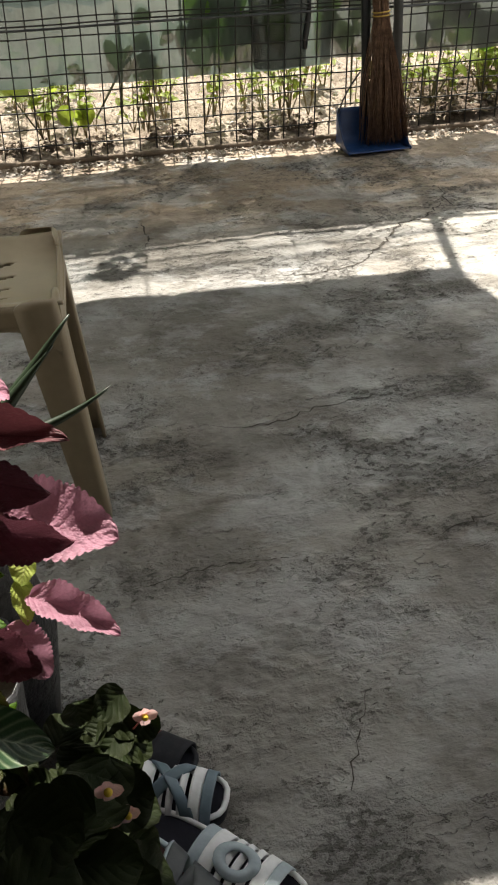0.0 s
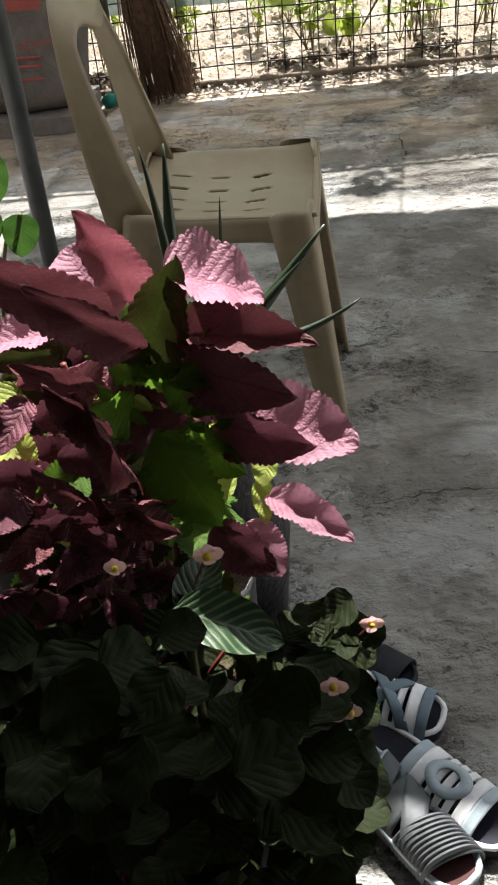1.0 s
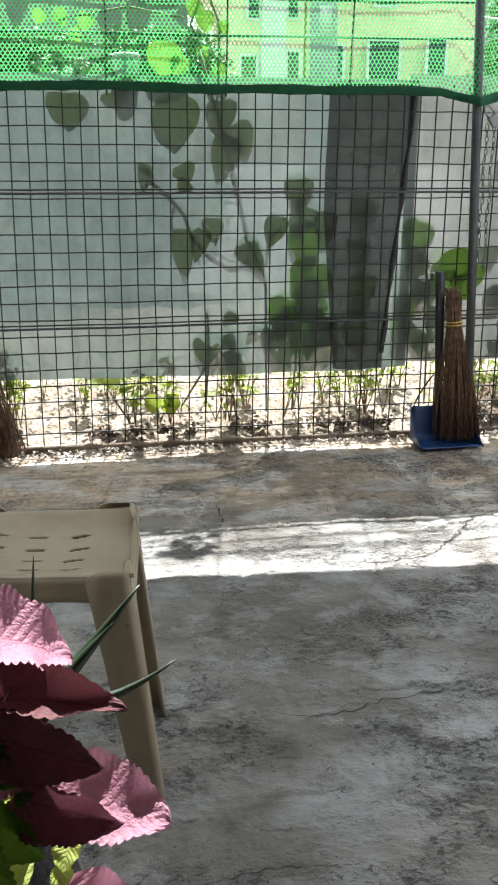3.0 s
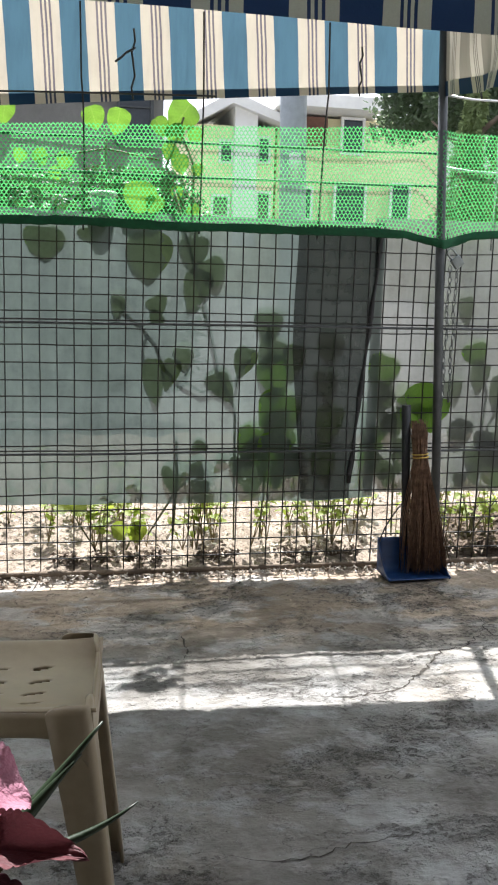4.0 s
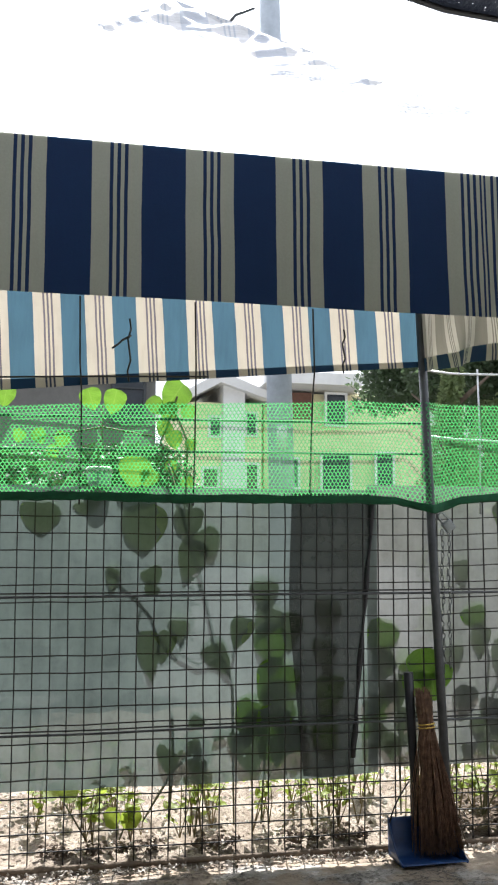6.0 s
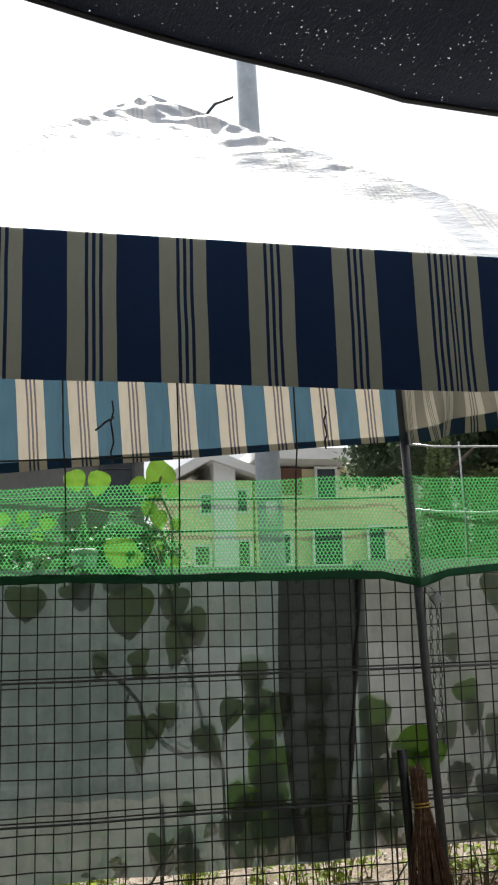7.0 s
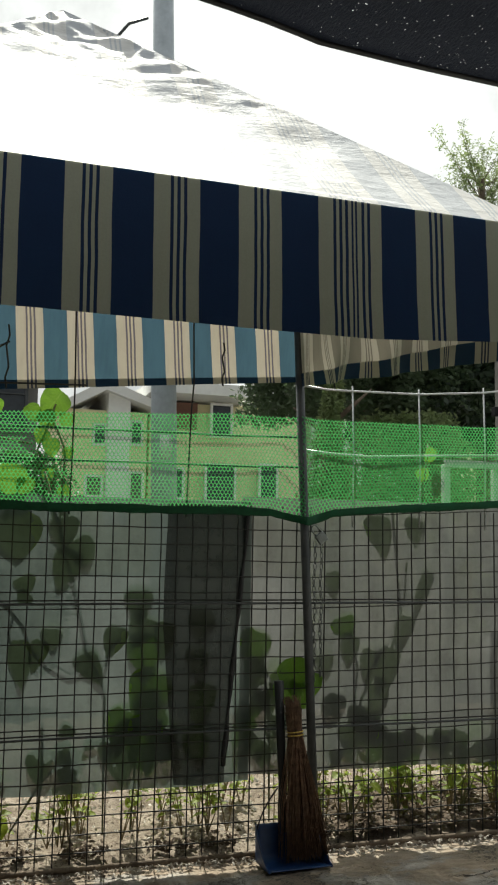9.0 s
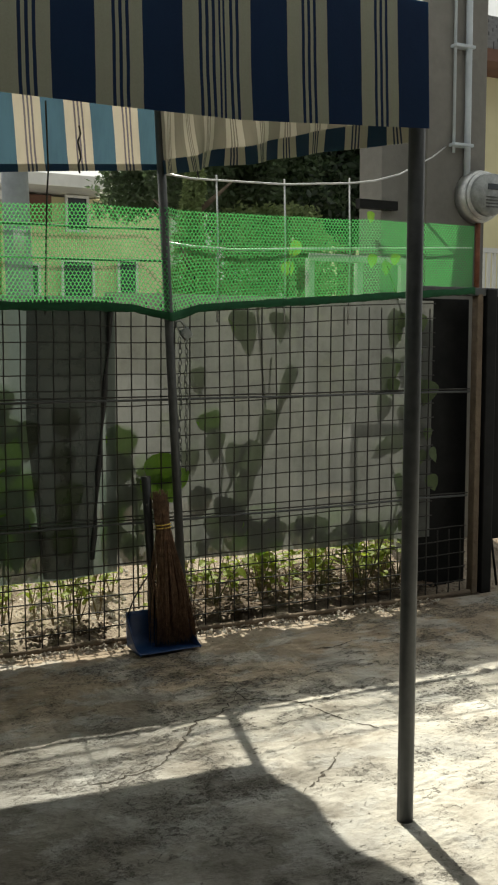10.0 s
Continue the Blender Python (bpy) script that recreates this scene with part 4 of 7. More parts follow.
# ---- loose things in the yard ----
def plastic_chair():
    """An armless stacking chair; it faces +x, its seat centre over the origin."""
    m = pose(-0.054, 1.628, 0, 0, 0, -6)
    c = empty("plastic_chair", m, "beige moulded plastic stacking chair with slotted seat", "chair")
    hx, hy, top = 0.150, 0.152, 0.430

    def slot(u, v):
        for k in (0.21, 0.45, 0.69):
            for q in (0.24, 0.40, 0.56, 0.72):
                if abs(u - k - 0.05 * (q - 0.48) * (k > 0.6)) < 0.052 and abs(v - q - (0.30 * (u - k) if k > 0.6 else 0.0)) < 0.0130:
                    return True
        return False

    def at(u, v):
        x, y = -hx + 2 * hx * u, -hy + 2 * hy * v
        side = abs(2 * v - 1)
        rim = max(0.0, (side - 0.86) / 0.14)
        roll = max(0.0, (u - 0.80) / 0.20)
        knee = max(0.0, (side - 0.62) / 0.38) * roll
        dip = 0.030 * (1 - side ** 2.5) * min(1.0, 0.35 + 1.6 * u)
        z = top + 0.004 - dip * (1 - roll ** 2) - 0.030 * roll ** 2 * (1 - side ** 4) + 0.005 * knee - 0.006 * rim ** 3
        return Vector((x + 0.010 * roll, y * (0.96 + 0.04 * u), z))
    bm = grid_sheet(bmesh.new(), at, 48, 66, skip=slot)
    thicken(bm, 0.006)
    part("seat", bm, CHAIR, c)
    # apron under the rim: arched on the front, near and far sides
    for a, b in (((-hx, -hy * 0.93), (hx, -hy)), ((hx, -hy), (hx, hy)), ((hx, hy), (-hx, hy * 0.93))):
        bm = bmesh.new()
        a, b = Vector((*a, 0)), Vector((*b, 0))
        n = Vector(((b - a).y, -(b - a).x, 0)).normalized()

        def ap(u, v, a=a, b=b, n=n):
            h = 0.036 + 0.05 * abs(2 * u - 1) ** 6
            return a.lerp(b, u) + n * (0.004 + 0.008 * v) + Vector((0, 0, top - 0.003 - h * v))
        grid_sheet(bm, ap, 24, 4)
        thicken(bm, 0.004)
        part("apron", bm, CHAIR, c)
    # legs: an open angle section, narrowing and splaying downwards
    for sx, sy in ((1, -1), (1, 1), (-1, -1), (-1, 1)):
        bm = bmesh.new()
        rings = []
        for k in range(9):
            t = k / 8
            w = 0.070 * (1 - t) + 0.044 * t
            ox = sx * (hx + 0.004 + (0.048 if sx > 0 else 0.055) * t)
            oy = sy * (hy + 0.012 - 0.004 * t) * (1 if sx > 0 else 0.94)
            z = (top - 0.004) * (1 - t)
            th = 0.006
            c0 = Vector((ox, oy, z))
            ex, ey = Vector((-sx * w, 0, 0)), Vector((0, -sy * w, 0))
            # outer face rounded over an arc, open inside
            outer = [c0 + ex, c0 + 0.62 * ex - 0.015 * ey]
            outer += [c0 + ex * (0.24 - 0.24 * math.sin(q)) + ey * (0.24 - 0.24 * math.cos(q)) for q in (math.pi / 2 * i / 6 for i in range(7))]
            outer += [c0 + 0.62 * ey - 0.015 * ex, c0 + ey]
            mid = c0 + ex + ey
            rings.append(outer + [p + (mid - p).normalized() * th for p in outer[::-1]])
        cap = rings[0]
        centre = sum(cap, Vector()) / len(cap)
        rings = [[p.lerp(centre, 0.55) + Vector((0, 0, 0.013)) for p in cap], [p.lerp(centre, 0.24) + Vector((0, 0, 0.011)) for p in cap], [p.lerp(centre, 0.07) + Vector((0, 0, 0.006)) for p in cap]] + rings
        loft(bm, rings)
        bmesh.ops.recalc_face_normals(bm, faces=bm.faces[:])
        part("leg", bm, CHAIR, c)
    # backrest: a broad bent band up one side, round the top and down the other
    bm = bmesh.new()
    n = 40

    def path(t):
        a = t * math.pi
        y = -hy * 0.98 * math.cos(a) * (1.0 - 0.12 * math.sin(a))
        s = max(0, math.sin(a)) ** 0.42
        return y, s

    def back(u, v):
        y, s = path(u)
        z = 0.395 + 0.385 * s
        w = max(0.034, 0.076 - 0.16 * (z - 0.44)) + 0.065 * max(0, math.sin(u * math.pi)) ** 5
        inward = Vector((0.95, -0.3 if y > 0 else 0.3, 0)) * w * (1 - s ** 5) + Vector((0.5, 0, -0.87)) * w * (s ** 5)
        p = Vector((0, y, z)) + inward * v
        lean = (p.z - 0.40) * 0.14
        return Vector((-hx - 0.026 + p.x - lean, p.y, p.z))
    grid_sheet(bm, back, n, 5)
    thicken(bm, 0.007)
    part("backrest", bm, CHAIR, c)
    return c


plastic_chair()


def dustpan():
    d = empty("dustpan", pose(1.368, 3.365, 0.0, 0, 0, 2), "blue plastic dustpan with a long black handle", "dustpan")
    bm = bmesh.new()
    w = 0.118
    prof = [(-0.075, 0.012), (-0.03, 0.006), (0.03, 0.008), (0.062, 0.03), (0.072, 0.08), (0.075, 0.135)]

    def pan(u, v):
        k = v * (len(prof) - 1)
        i = min(int(k), len(prof) - 2)
        f = k - i
        y = prof[i][0] * (1 - f) + prof[i + 1][0] * f
        z = prof[i][1] * (1 - f) + prof[i + 1][1] * f
        return Vector(((2 * u - 1) * w * (1.0 - 0.08 * v), y, z))
    grid_sheet(bm, pan, 12, 15)
    thicken(bm, 0.003)
    part("pan", bm, BLUE, d)
    for s in (-1, 1):
        bm = bmesh.new()

        def wall(u, v, s=s):
            y = -0.075 + 0.147 * u
            h = 0.008 + 0.125 * u ** 1.5
            return Vector((s * w * (1.0 - 0.08 * max(0, u - 0.3)) + s * 0.004 * v, y, 0.008 + h * v))
        grid_sheet(bm, wall, 10, 4)
        thicken(bm, 0.003)
        part("side_wall", bm, BLUE, d)
    bm = bmesh.new()
    tube(bm, [(-0.004, 0.075, 0.10), (-0.010, 0.078, 0.3), (-0.024, 0.085, 0.63)], [0.013, 0.015, 0.0175], 10)
    part("handle", bm, BLACK, d, "long black handle")
    bm = bmesh.new()
    tube(bm, bez((-0.112, 0.06, 0.12), (-0.10, 0.05, 0.19), (-0.04, 0.05, 0.26), 8), 0.003, 5)
    tube(bm, bez((0.10, 0.06, 0.13), (0.06, 0.05, 0.19), (-0.03, 0.05, 0.26), 8), 0.003, 5)
    part("bail", bm, BLACK, d, "thin wire bail")
    return d


dustpan()


def stick_broom(m, length, spread, seed, label):
    """A bundle of thin ribs, tied near the top, standing on its splayed ends."""
    r = random.Random(seed)
    b = empty("stick_broom", m, label, "broom", "stick brooms")
    for s in range(4):
        bm = bmesh.new()
        for k in range(85):
            a, q = r.uniform(0, 2 * math.pi), r.random() ** 0.5
            t0 = 0.022 * q
            t1 = spread * q * r.uniform(0.6, 1.32)
            hgt = length * r.uniform(0.86, 1.0)
            p = [Vector((t1 * math.cos(a), t1 * math.sin(a) * 0.6, r.uniform(0.003, 0.03))),
                 Vector((t1 * 0.72 * math.cos(a + 0.15), t1 * 0.72 * math.sin(a) * 0.6, length * 0.35)),
                 Vector((t0 * math.cos(a + 0.3), t0 * math.sin(a + 0.3), length * 0.76)),
                 Vector((t0 * 1.25 * math.cos(a + 0.5), t0 * 1.25 * math.sin(a + 0.5), hgt))]
            p = [p[0], p[1] + Vector((r.uniform(-1, 1), r.uniform(-1, 1), 0)) * 0.010, p[2] + Vector((r.uniform(-1, 1), r.uniform(-1, 1), 0)) * 0.004, p[3] + Vector((r.uniform(-1, 1), r.uniform(-1, 1), 0)) * 0.006]
            tube(bm, p, [0.0012, 0.0017, 0.0021, 0.0012], 3)
        part("ribs", bm, TWIG, b, "thin brown palm ribs")
    bm = bmesh.new()
    for z in (0.755, 0.775):
        ring = [Vector((0.0285 * math.cos(a), 0.0285 * math.sin(a), length * z)) for a in (2 * math.pi * k / 16 for k in range(17))]
        tube(bm, ring, 0.0025, 5)
    part("binding", bm, YARN, b, "yellow cord binding")
    return b


stick_broom(pose(1.430, 3.372, 0.012, -5, -5, 0), 0.575, 0.088, 3, "brown palm-rib broom leaning against the fence pole")
stick_broom(pose(-0.262, 3.42, 0.002, 0, -9, 0), 0.79, 0.10, 5, "brown palm-rib broom standing at the fence foot")


LOCK = plain("dull_lock_metal", (0.16, 0.18, 0.175), (0.27, 0.295, 0.285), 30, 0.45, metal=0.5)


def padlock_and_chain():
    p = empty("padlock", pose(1.508, 3.466, 1.158, 0, -38, 0), "grey metal padlock hanging on the gate chain", "padlock")
    bm = bmesh.new()
    box(bm, (-0.019, -0.009, -0.026), (0.019, 0.009, 0.014), 0.004)
    part("body", bm, LOCK, p)
    bm = bmesh.new()
    tube(bm, [(-0.013, 0, 0.014), (-0.013, 0, 0.04), (-0.006, 0, 0.05), (0.006, 0, 0.05), (0.013, 0, 0.04), (0.013, 0, 0.014)], 0.0035, 6)
    part("shackle", bm, LOCK, p)
    c = empty("chain", pose(1.50, 3.49, 0), "dull steel chain looped beside the pole", "chain")
    for x, z0, z1 in ((-0.004, 1.13, 0.55), (0.022, 1.13, 0.62)):
        n = int((z0 - z1) / 0.021)
        for i in range(n):
            z = z0 - i * 0.021
            bm = bmesh.new()
            ring = [Vector((0.0065 * math.cos(a), 0, 0.0125 * math.sin(a))) for a in (2 * math.pi * q / 8 for q in range(9))]
            tube(bm, ring, 0.0018, 4, caps=False)
            ob = part("link", bm, STEEL, c)
            ob.matrix_basis = pose(x + 0.003 * math.sin(i * 0.7), 0.002 * math.sin(i), z, 0, 0, 90 if i % 2 else 10)


padlock_and_chain()


def letters(text, size, m, mat, parent, extrude=0.0008):
    cu = bpy.data.curves.new("print", "FONT")
    cu.body, cu.size, cu.extrude = text, size, extrude
    ob = new("lettering", cu)
    dg = bpy.context.evaluated_depsgraph_get()
    me = bpy.data.meshes.new_from_object(ob.evaluated_get(dg))
    bpy.data.objects.remove(ob)
    me.materials.clear()
    me.materials.append(mat)
    o = new("lettering", me)
    o.parent = parent
    o.matrix_basis = m
    return o


def sacks():
    s = empty("feed_sack", pose(-0.70, 3.32, 0.06), "full white woven feed sack with red print, on planks", "sack")
    bm = bmesh.new()
    rings = []
    for k in range(13):
        t = k / 12
        w, d = 0.20 * (0.9 + 0.16 * math.sin(t * 3.0)), 0.13 * (0.85 + 0.25 * math.sin(t * 3.0))
        if k in (0, 12):
            w, d = w * 0.86, d * 0.7
        ring = []
        for q in range(28):
            a = 2 * math.pi * q / 28
            e = 0.72
            x = w * math.copysign(abs(math.cos(a)) ** e, math.cos(a))
            y = d * math.copysign(abs(math.sin(a)) ** e, math.sin(a))
            n = 0.012 * noise.noise((x * 9, y * 9, t * 5))
            ring.append(Vector((x * (1 + n * 3), y + n, t * 0.50 + n)))
        rings.append(ring)
    loft(bm, rings)
    part("bag", bm, SACK, s)
    letters("ADVAN", 0.037, pose(0.022, -0.178, 0.212, 90, -4, 8), RED, s)
    bm = bmesh.new()
    box(bm, (-0.16, -0.172, 0.325), (0.11, -0.164, 0.40), 0.001)
    part("print_band", bm, RED, s, "faded red printed band")
    bm = bmesh.new()
    for z in (0.16, 0.185, 0.12):
        box(bm, (-0.08, -0.171, z), (0.08, -0.167, z + 0.008))
    part("print_lines", bm, RED, s, "small red print that cannot be read")
    bm = bmesh.new()
    box(bm, (-1.2, 3.17, 0.0), (-0.50, 3.47, 0.055), 0.004)
    solid("plank", bm, PLANK, "weathered grey plank lying under the sack", "plank", smooth=False)


sacks()


def bottle():
    b = empty("plastic_bottle", pose(-0.445, 3.43, 0.028, 0, 90, 15), "yellow and black bottle lying on its side", "bottle")
    prof = ((0.0, 0.026), (0.01, 0.031), (0.11, 0.031), (0.135, 0.024), (0.15, 0.012), (0.165, 0.012))

    def turned(pr):
        bm = bmesh.new()
        loft(bm, [[Vector((r * math.cos(a), r * math.sin(a), z)) for a in (2 * math.pi * q / 16 for q in range(16))] for z, r in pr])
        return bm
    part("bottle_body", turned(prof), BLACK, b)
    part("label", turned(((0.03, 0.0318), (0.09, 0.0318))), YELLOW, b, "yellow label")
    part("cap", turned(((0.155, 0.014), (0.185, 0.014))), TEAL, b, "teal cap")
    j = empty("plastic_cup", pose(-0.47, 3.37, 0.024, 0, 90, 70), "small teal plastic cup lying on the concrete", "cup")
    part("cup_wall", turned(((0.0, 0.02), (0.04, 0.024))), TEAL, j)


bottle()


# ---- plants ----
def pointed(s):
    return 1.12 * (s + 0.012) ** 0.34 * max(0.0, 1 - s) ** 0.92 + 0.004


def vines():
    soft = [leaf_mesh("leaf", VINE, pointed, 12, 8, 0.05, 0.05, wave=0.02, seed=k) for k in range(3)]
    broad = [leaf_mesh("leaf", VINE, heart, 12, 8, 0.06, 0.05, wave=0.02, seed=k + 5) for k in range(2)]
    # young also serves big leaves with the sun behind them, painted brighter
    young = [leaf_mesh("leaf", YOUNG_LIT, heart, 10, 6, 0.12, 0.1, wave=0.03, seed=k) for k in range(3)]
    # each leaf: its stalk's x and z, its tip's x and z, its width
    wall_upper = ((0.041, 1.237, 0.039, 1.116, 0.161), (0.195, 1.237, 0.200, 1.186, 0.105), (0.403, 1.226, 0.392, 1.054, 0.185), (0.559, 1.230, 0.553, 1.088, 0.117), (0.608, 1.154, 0.645, 1.037, 0.113), (0.588, 1.097, 0.544, 0.954, 0.117), (0.297, 1.021, 0.287, 0.921, 0.060), (0.413, 0.784, 0.432, 0.606, 0.089), (0.492, 0.784, 0.463, 0.667, 0.077), (0.525, 0.841, 0.535, 0.743, 0.085), (0.630, 0.743, 0.716, 0.618, 0.105), (0.766, 0.828, 0.726, 0.711, 0.093), (0.835, 0.973, 0.838, 0.837, 0.117), (0.875, 0.870, 0.819, 0.741, 0.121), (0.845, 0.803, 0.880, 0.647, 0.141), (0.897, 0.678, 0.867, 0.487, 0.185), (0.797, 0.555, 0.790, 0.378, 0.153))
    wall_lower = ((0.883, 0.512, 0.844, 0.366, 0.145), (0.610, 0.486, 0.565, 0.446, 0.069), (0.574, 0.426, 0.612, 0.373, 0.056), (0.694, 0.433, 0.649, 0.393, 0.052), (0.747, 0.442, 0.721, 0.353, 0.081), (0.948, 0.489, 0.921, 0.343, 0.121), (1.080, 0.897, 1.063, 0.771, 0.121), (1.055, 0.761, 1.075, 0.624, 0.105), (1.089, 0.624, 1.062, 0.466, 0.121), (0.417, 1.006, 0.442, 0.942, 0.089), (0.442, 0.946, 0.411, 0.905, 0.069), (0.940, 0.845, 0.926, 0.699, 0.093), (1.046, 0.466, 1.082, 0.338, 0.121))
    gate_near = ((1.296, 0.812, 1.266, 0.669, 0.146), (1.317, 0.705, 1.256, 0.620, 0.113), (1.280, 0.566, 1.242, 0.459, 0.133), (1.329, 0.608, 1.341, 0.500, 0.113), (1.383, 0.521, 1.371, 0.392, 0.101), (1.295, 0.437, 1.318, 0.318, 0.117), (1.561, 0.735, 1.581, 0.637, 0.089), (1.630, 0.861, 1.675, 0.774, 0.125), (1.679, 0.789, 1.669, 0.669, 0.089), (1.780, 0.756, 1.746, 0.613, 0.105), (1.625, 0.571, 1.585, 0.473, 0.117), (1.724, 0.547, 1.719, 0.415, 0.117), (1.799, 0.458, 1.788, 0.347, 0.105))
    gate_mid = ((1.779, 1.259, 1.829, 1.082, 0.133), (1.951, 1.256, 1.967, 1.139, 0.093), (2.030, 1.048, 1.952, 0.861, 0.069), (1.926, 0.878, 1.885, 0.743, 0.097), (1.855, 0.755, 1.799, 0.535, 0.113), (1.804, 0.621, 1.791, 0.474, 0.097), (1.630, 0.586, 1.593, 0.477, 0.105), (1.666, 0.471, 1.691, 0.368, 0.113), (1.766, 0.476, 1.728, 0.365, 0.097), (1.933, 0.410, 1.928, 0.308, 0.093), (2.039, 0.421, 2.050, 0.314, 0.085), (2.161, 0.424, 2.148, 0.305, 0.093))
    gate_far = ((2.533, 1.274, 2.507, 1.094, 0.097), (2.507, 1.069, 2.469, 0.913, 0.109), (2.486, 0.925, 2.447, 0.817, 0.085), (2.579, 0.727, 2.403, 0.662, 0.113), (2.417, 0.343, 2.217, 0.323, 0.113), (2.638, 1.239, 2.620, 1.045, 0.101), (2.672, 1.020, 2.654, 0.848, 0.089), (2.625, 0.824, 2.671, 0.649, 0.093), (2.671, 0.649, 2.650, 0.475, 0.089), (2.632, 0.452, 2.678, 0.284, 0.097), (2.287, 0.390, 2.374, 0.286, 0.089), (1.596, 1.050, 1.612, 0.940, 0.073))

    def vine(leaves, stems, y, label, root, thick):
        o = Vector((root, y, 0.08))
        v = empty("vine", Matrix.Translation(o), label, "vine", "vines on the fence")
        for pts in stems:
            part("stem", tube(bmesh.new(), [Vector((p[0], y + 0.010 + 0.006 * math.sin(p[1] * 9), p[1])) - o for p in pts], [0.0055] * (len(pts) - 1) + [0.003], 6), VINE_STEM, v)
        for k, (bx, bz, tx, tz, w) in enumerate(leaves):
            dy = rng.uniform(-0.008, 0.010)
            kind = young[k % 3] if w > 0.12 and bz < 0.87 else broad[k % 2] if w > 0.9 * math.hypot(tx - bx, tz - bz) else soft[k % 3]
            shared("leaf", kind, v, leaf_at(Vector((bx, y + dy, bz)) - o, Vector((tx, y + dy + rng.uniform(-0.008, 0.008), tz)) - o, w * 0.86, (rng.uniform(-0.15, 0.15), -1, 0.12)))
        for x0, x1, z0, z1, n in thick:
            for q in range(n):
                b = Vector((rng.uniform(x0, x1), y + rng.uniform(0.0, 0.05), rng.uniform(z0, z1)))
                w = rng.uniform(0.07, 0.13)
                shared("leaf", young[q % 3] if q % 3 == 1 else soft[q % 3], v, leaf_at(b - o, b + Vector((rng.uniform(-0.05, 0.05), rng.uniform(-0.01, 0.01), -w)) - o, w * 0.8, (rng.uniform(-0.4, 0.4), -1, 0.2)))
        return v, o
    vine(wall_upper + wall_lower, (((0.483, 1.370), (0.557, 1.129), (0.612, 0.947), (0.657, 0.742), (0.722, 0.598), (0.732, 0.100)), ((0.277, 1.004), (0.378, 0.925), (0.429, 0.865), (0.461, 0.774), (0.524, 0.703), (0.596, 0.661), (0.668, 0.681)),
                                   ((0.721, 0.680), (0.74, 0.783), (0.781, 0.824)), ((0.612, 0.394), (0.511, 0.294), (0.41, 0.130)), ((0.507, 0.499), (0.514, 0.356), (0.501, 0.110)), ((0.399, 0.905), (0.384, 0.845), (0.392, 0.794)), ((0.84, 0.920), (0.86, 0.670), (0.83, 0.100))),
         FY + 0.030, "leafy climbing vine seen through the plastic sheet", 0.73, ((0.76, 1.0, 0.38, 0.72, 13), (0.46, 0.62, 0.34, 0.44, 5)))
    g, o = vine(gate_near + gate_mid + gate_far, (((1.861, 1.30), (1.887, 1.026), (1.9, 0.913), (1.862, 0.778), (1.786, 0.668), (1.724, 0.559), (1.698, 0.10)), ((2.507, 0.658), (2.555, 0.483), (2.513, 0.337), (2.425, 0.11)),
                                                  ((1.687, 0.807), (1.711, 0.694), (1.699, 0.516)), ((1.925, 1.093), (1.913, 0.936)), ((1.32, 0.74), (1.35, 0.5), (1.36, 0.10)), ((2.63, 1.25), (2.65, 0.7), (2.64, 0.10))),
                FY + 0.040, "leafy climbing vine behind the gate sheet", 1.70, ((1.58, 2.62, 0.33, 0.45, 30), (1.25, 1.42, 0.38, 0.72, 8), (2.55, 2.70, 0.40, 1.27, 12), (1.72, 1.95, 0.42, 0.62, 6)))
    for k, (x, z, w) in enumerate(((1.435, 0.635, 0.135), (1.40, 0.575, 0.10), (1.475, 0.56, 0.10), (1.515, 0.60, 0.08))):
        shared("leaf", young[k % 3], g, leaf_at(Vector((x - 0.01, FY + 0.008, z + w * 0.5)) - o, Vector((x + 0.01, FY + 0.006, z - w * 0.5)) - o, w, (0.1, -1, 0.1)))
    for k in range(16):
        x, z, w = 2.48 + 0.24 * rng.random() ** 0.6, rng.uniform(0.34, 1.24), rng.uniform(0.05, 0.10)
        shared("leaf", soft[k % 3], g, leaf_at(Vector((x, FY + 0.014, z + w * 0.5)) - o, Vector((x + rng.uniform(-0.04, 0.04), FY + 0.016, z - w * 0.6)) - o, w * 0.8, (rng.uniform(-0.5, 0.5), -1, 0.1)))
    # the runners over the net: middle x and z, size
    tops = ((0.21, 1.6, 0.082), (0.29, 1.59, 0.091), (0.51, 1.62, 0.12), (0.44, 1.58, 0.074), (0.56, 1.56, 0.062), (0.49, 1.56, 0.07), (-0.09, 1.6, 0.08), (0.03, 1.46, 0.06),
            (0.11, 1.45, 0.06), (0.08, 1.41, 0.05), (-0.04, 1.46, 0.05), (0.37, 1.34, 0.115), (0.51, 1.46, 0.07), (0.57, 1.44, 0.05), (0.47, 1.5, 0.06),
            (0.42, 1.32, 0.07), (0.50, 1.36, 0.05), (2.42, 1.65, 0.05), (2.05, 1.50, 0.07), (2.03, 1.42, 0.06), (2.44, 1.47, 0.06), (2.50, 1.44, 0.06), (2.56, 1.48, 0.05), (0.56, 1.30, 0.05))
    y = FY + 0.07
    o = Vector((0.5, y, 0.08))
    v = empty("vine", Matrix.Translation(o), "bright green vine leaves climbing over the net", "vine", "vines on the fence")
    for pts in (((0.52, 1.62), (0.46, 1.45), (0.53, 1.3), (0.57, 1.15)), ((0.25, 1.58), (0.25, 1.45), (0.1, 1.40), (-0.05, 1.42)), ((0.0, 1.45), (0.25, 1.5), (0.44, 1.47)), ((2.05, 1.55), (2.0, 1.2)), ((2.5, 1.48), (2.6, 1.2)), ((0.50, 1.60), (0.56, 1.45), (0.55, 1.28))):
        part("stem", tube(bmesh.new(), [Vector((p[0], y + 0.01 * math.sin(p[1] * 9), p[1])) - o for p in pts], 0.004, 6), VINE_STEM, v)
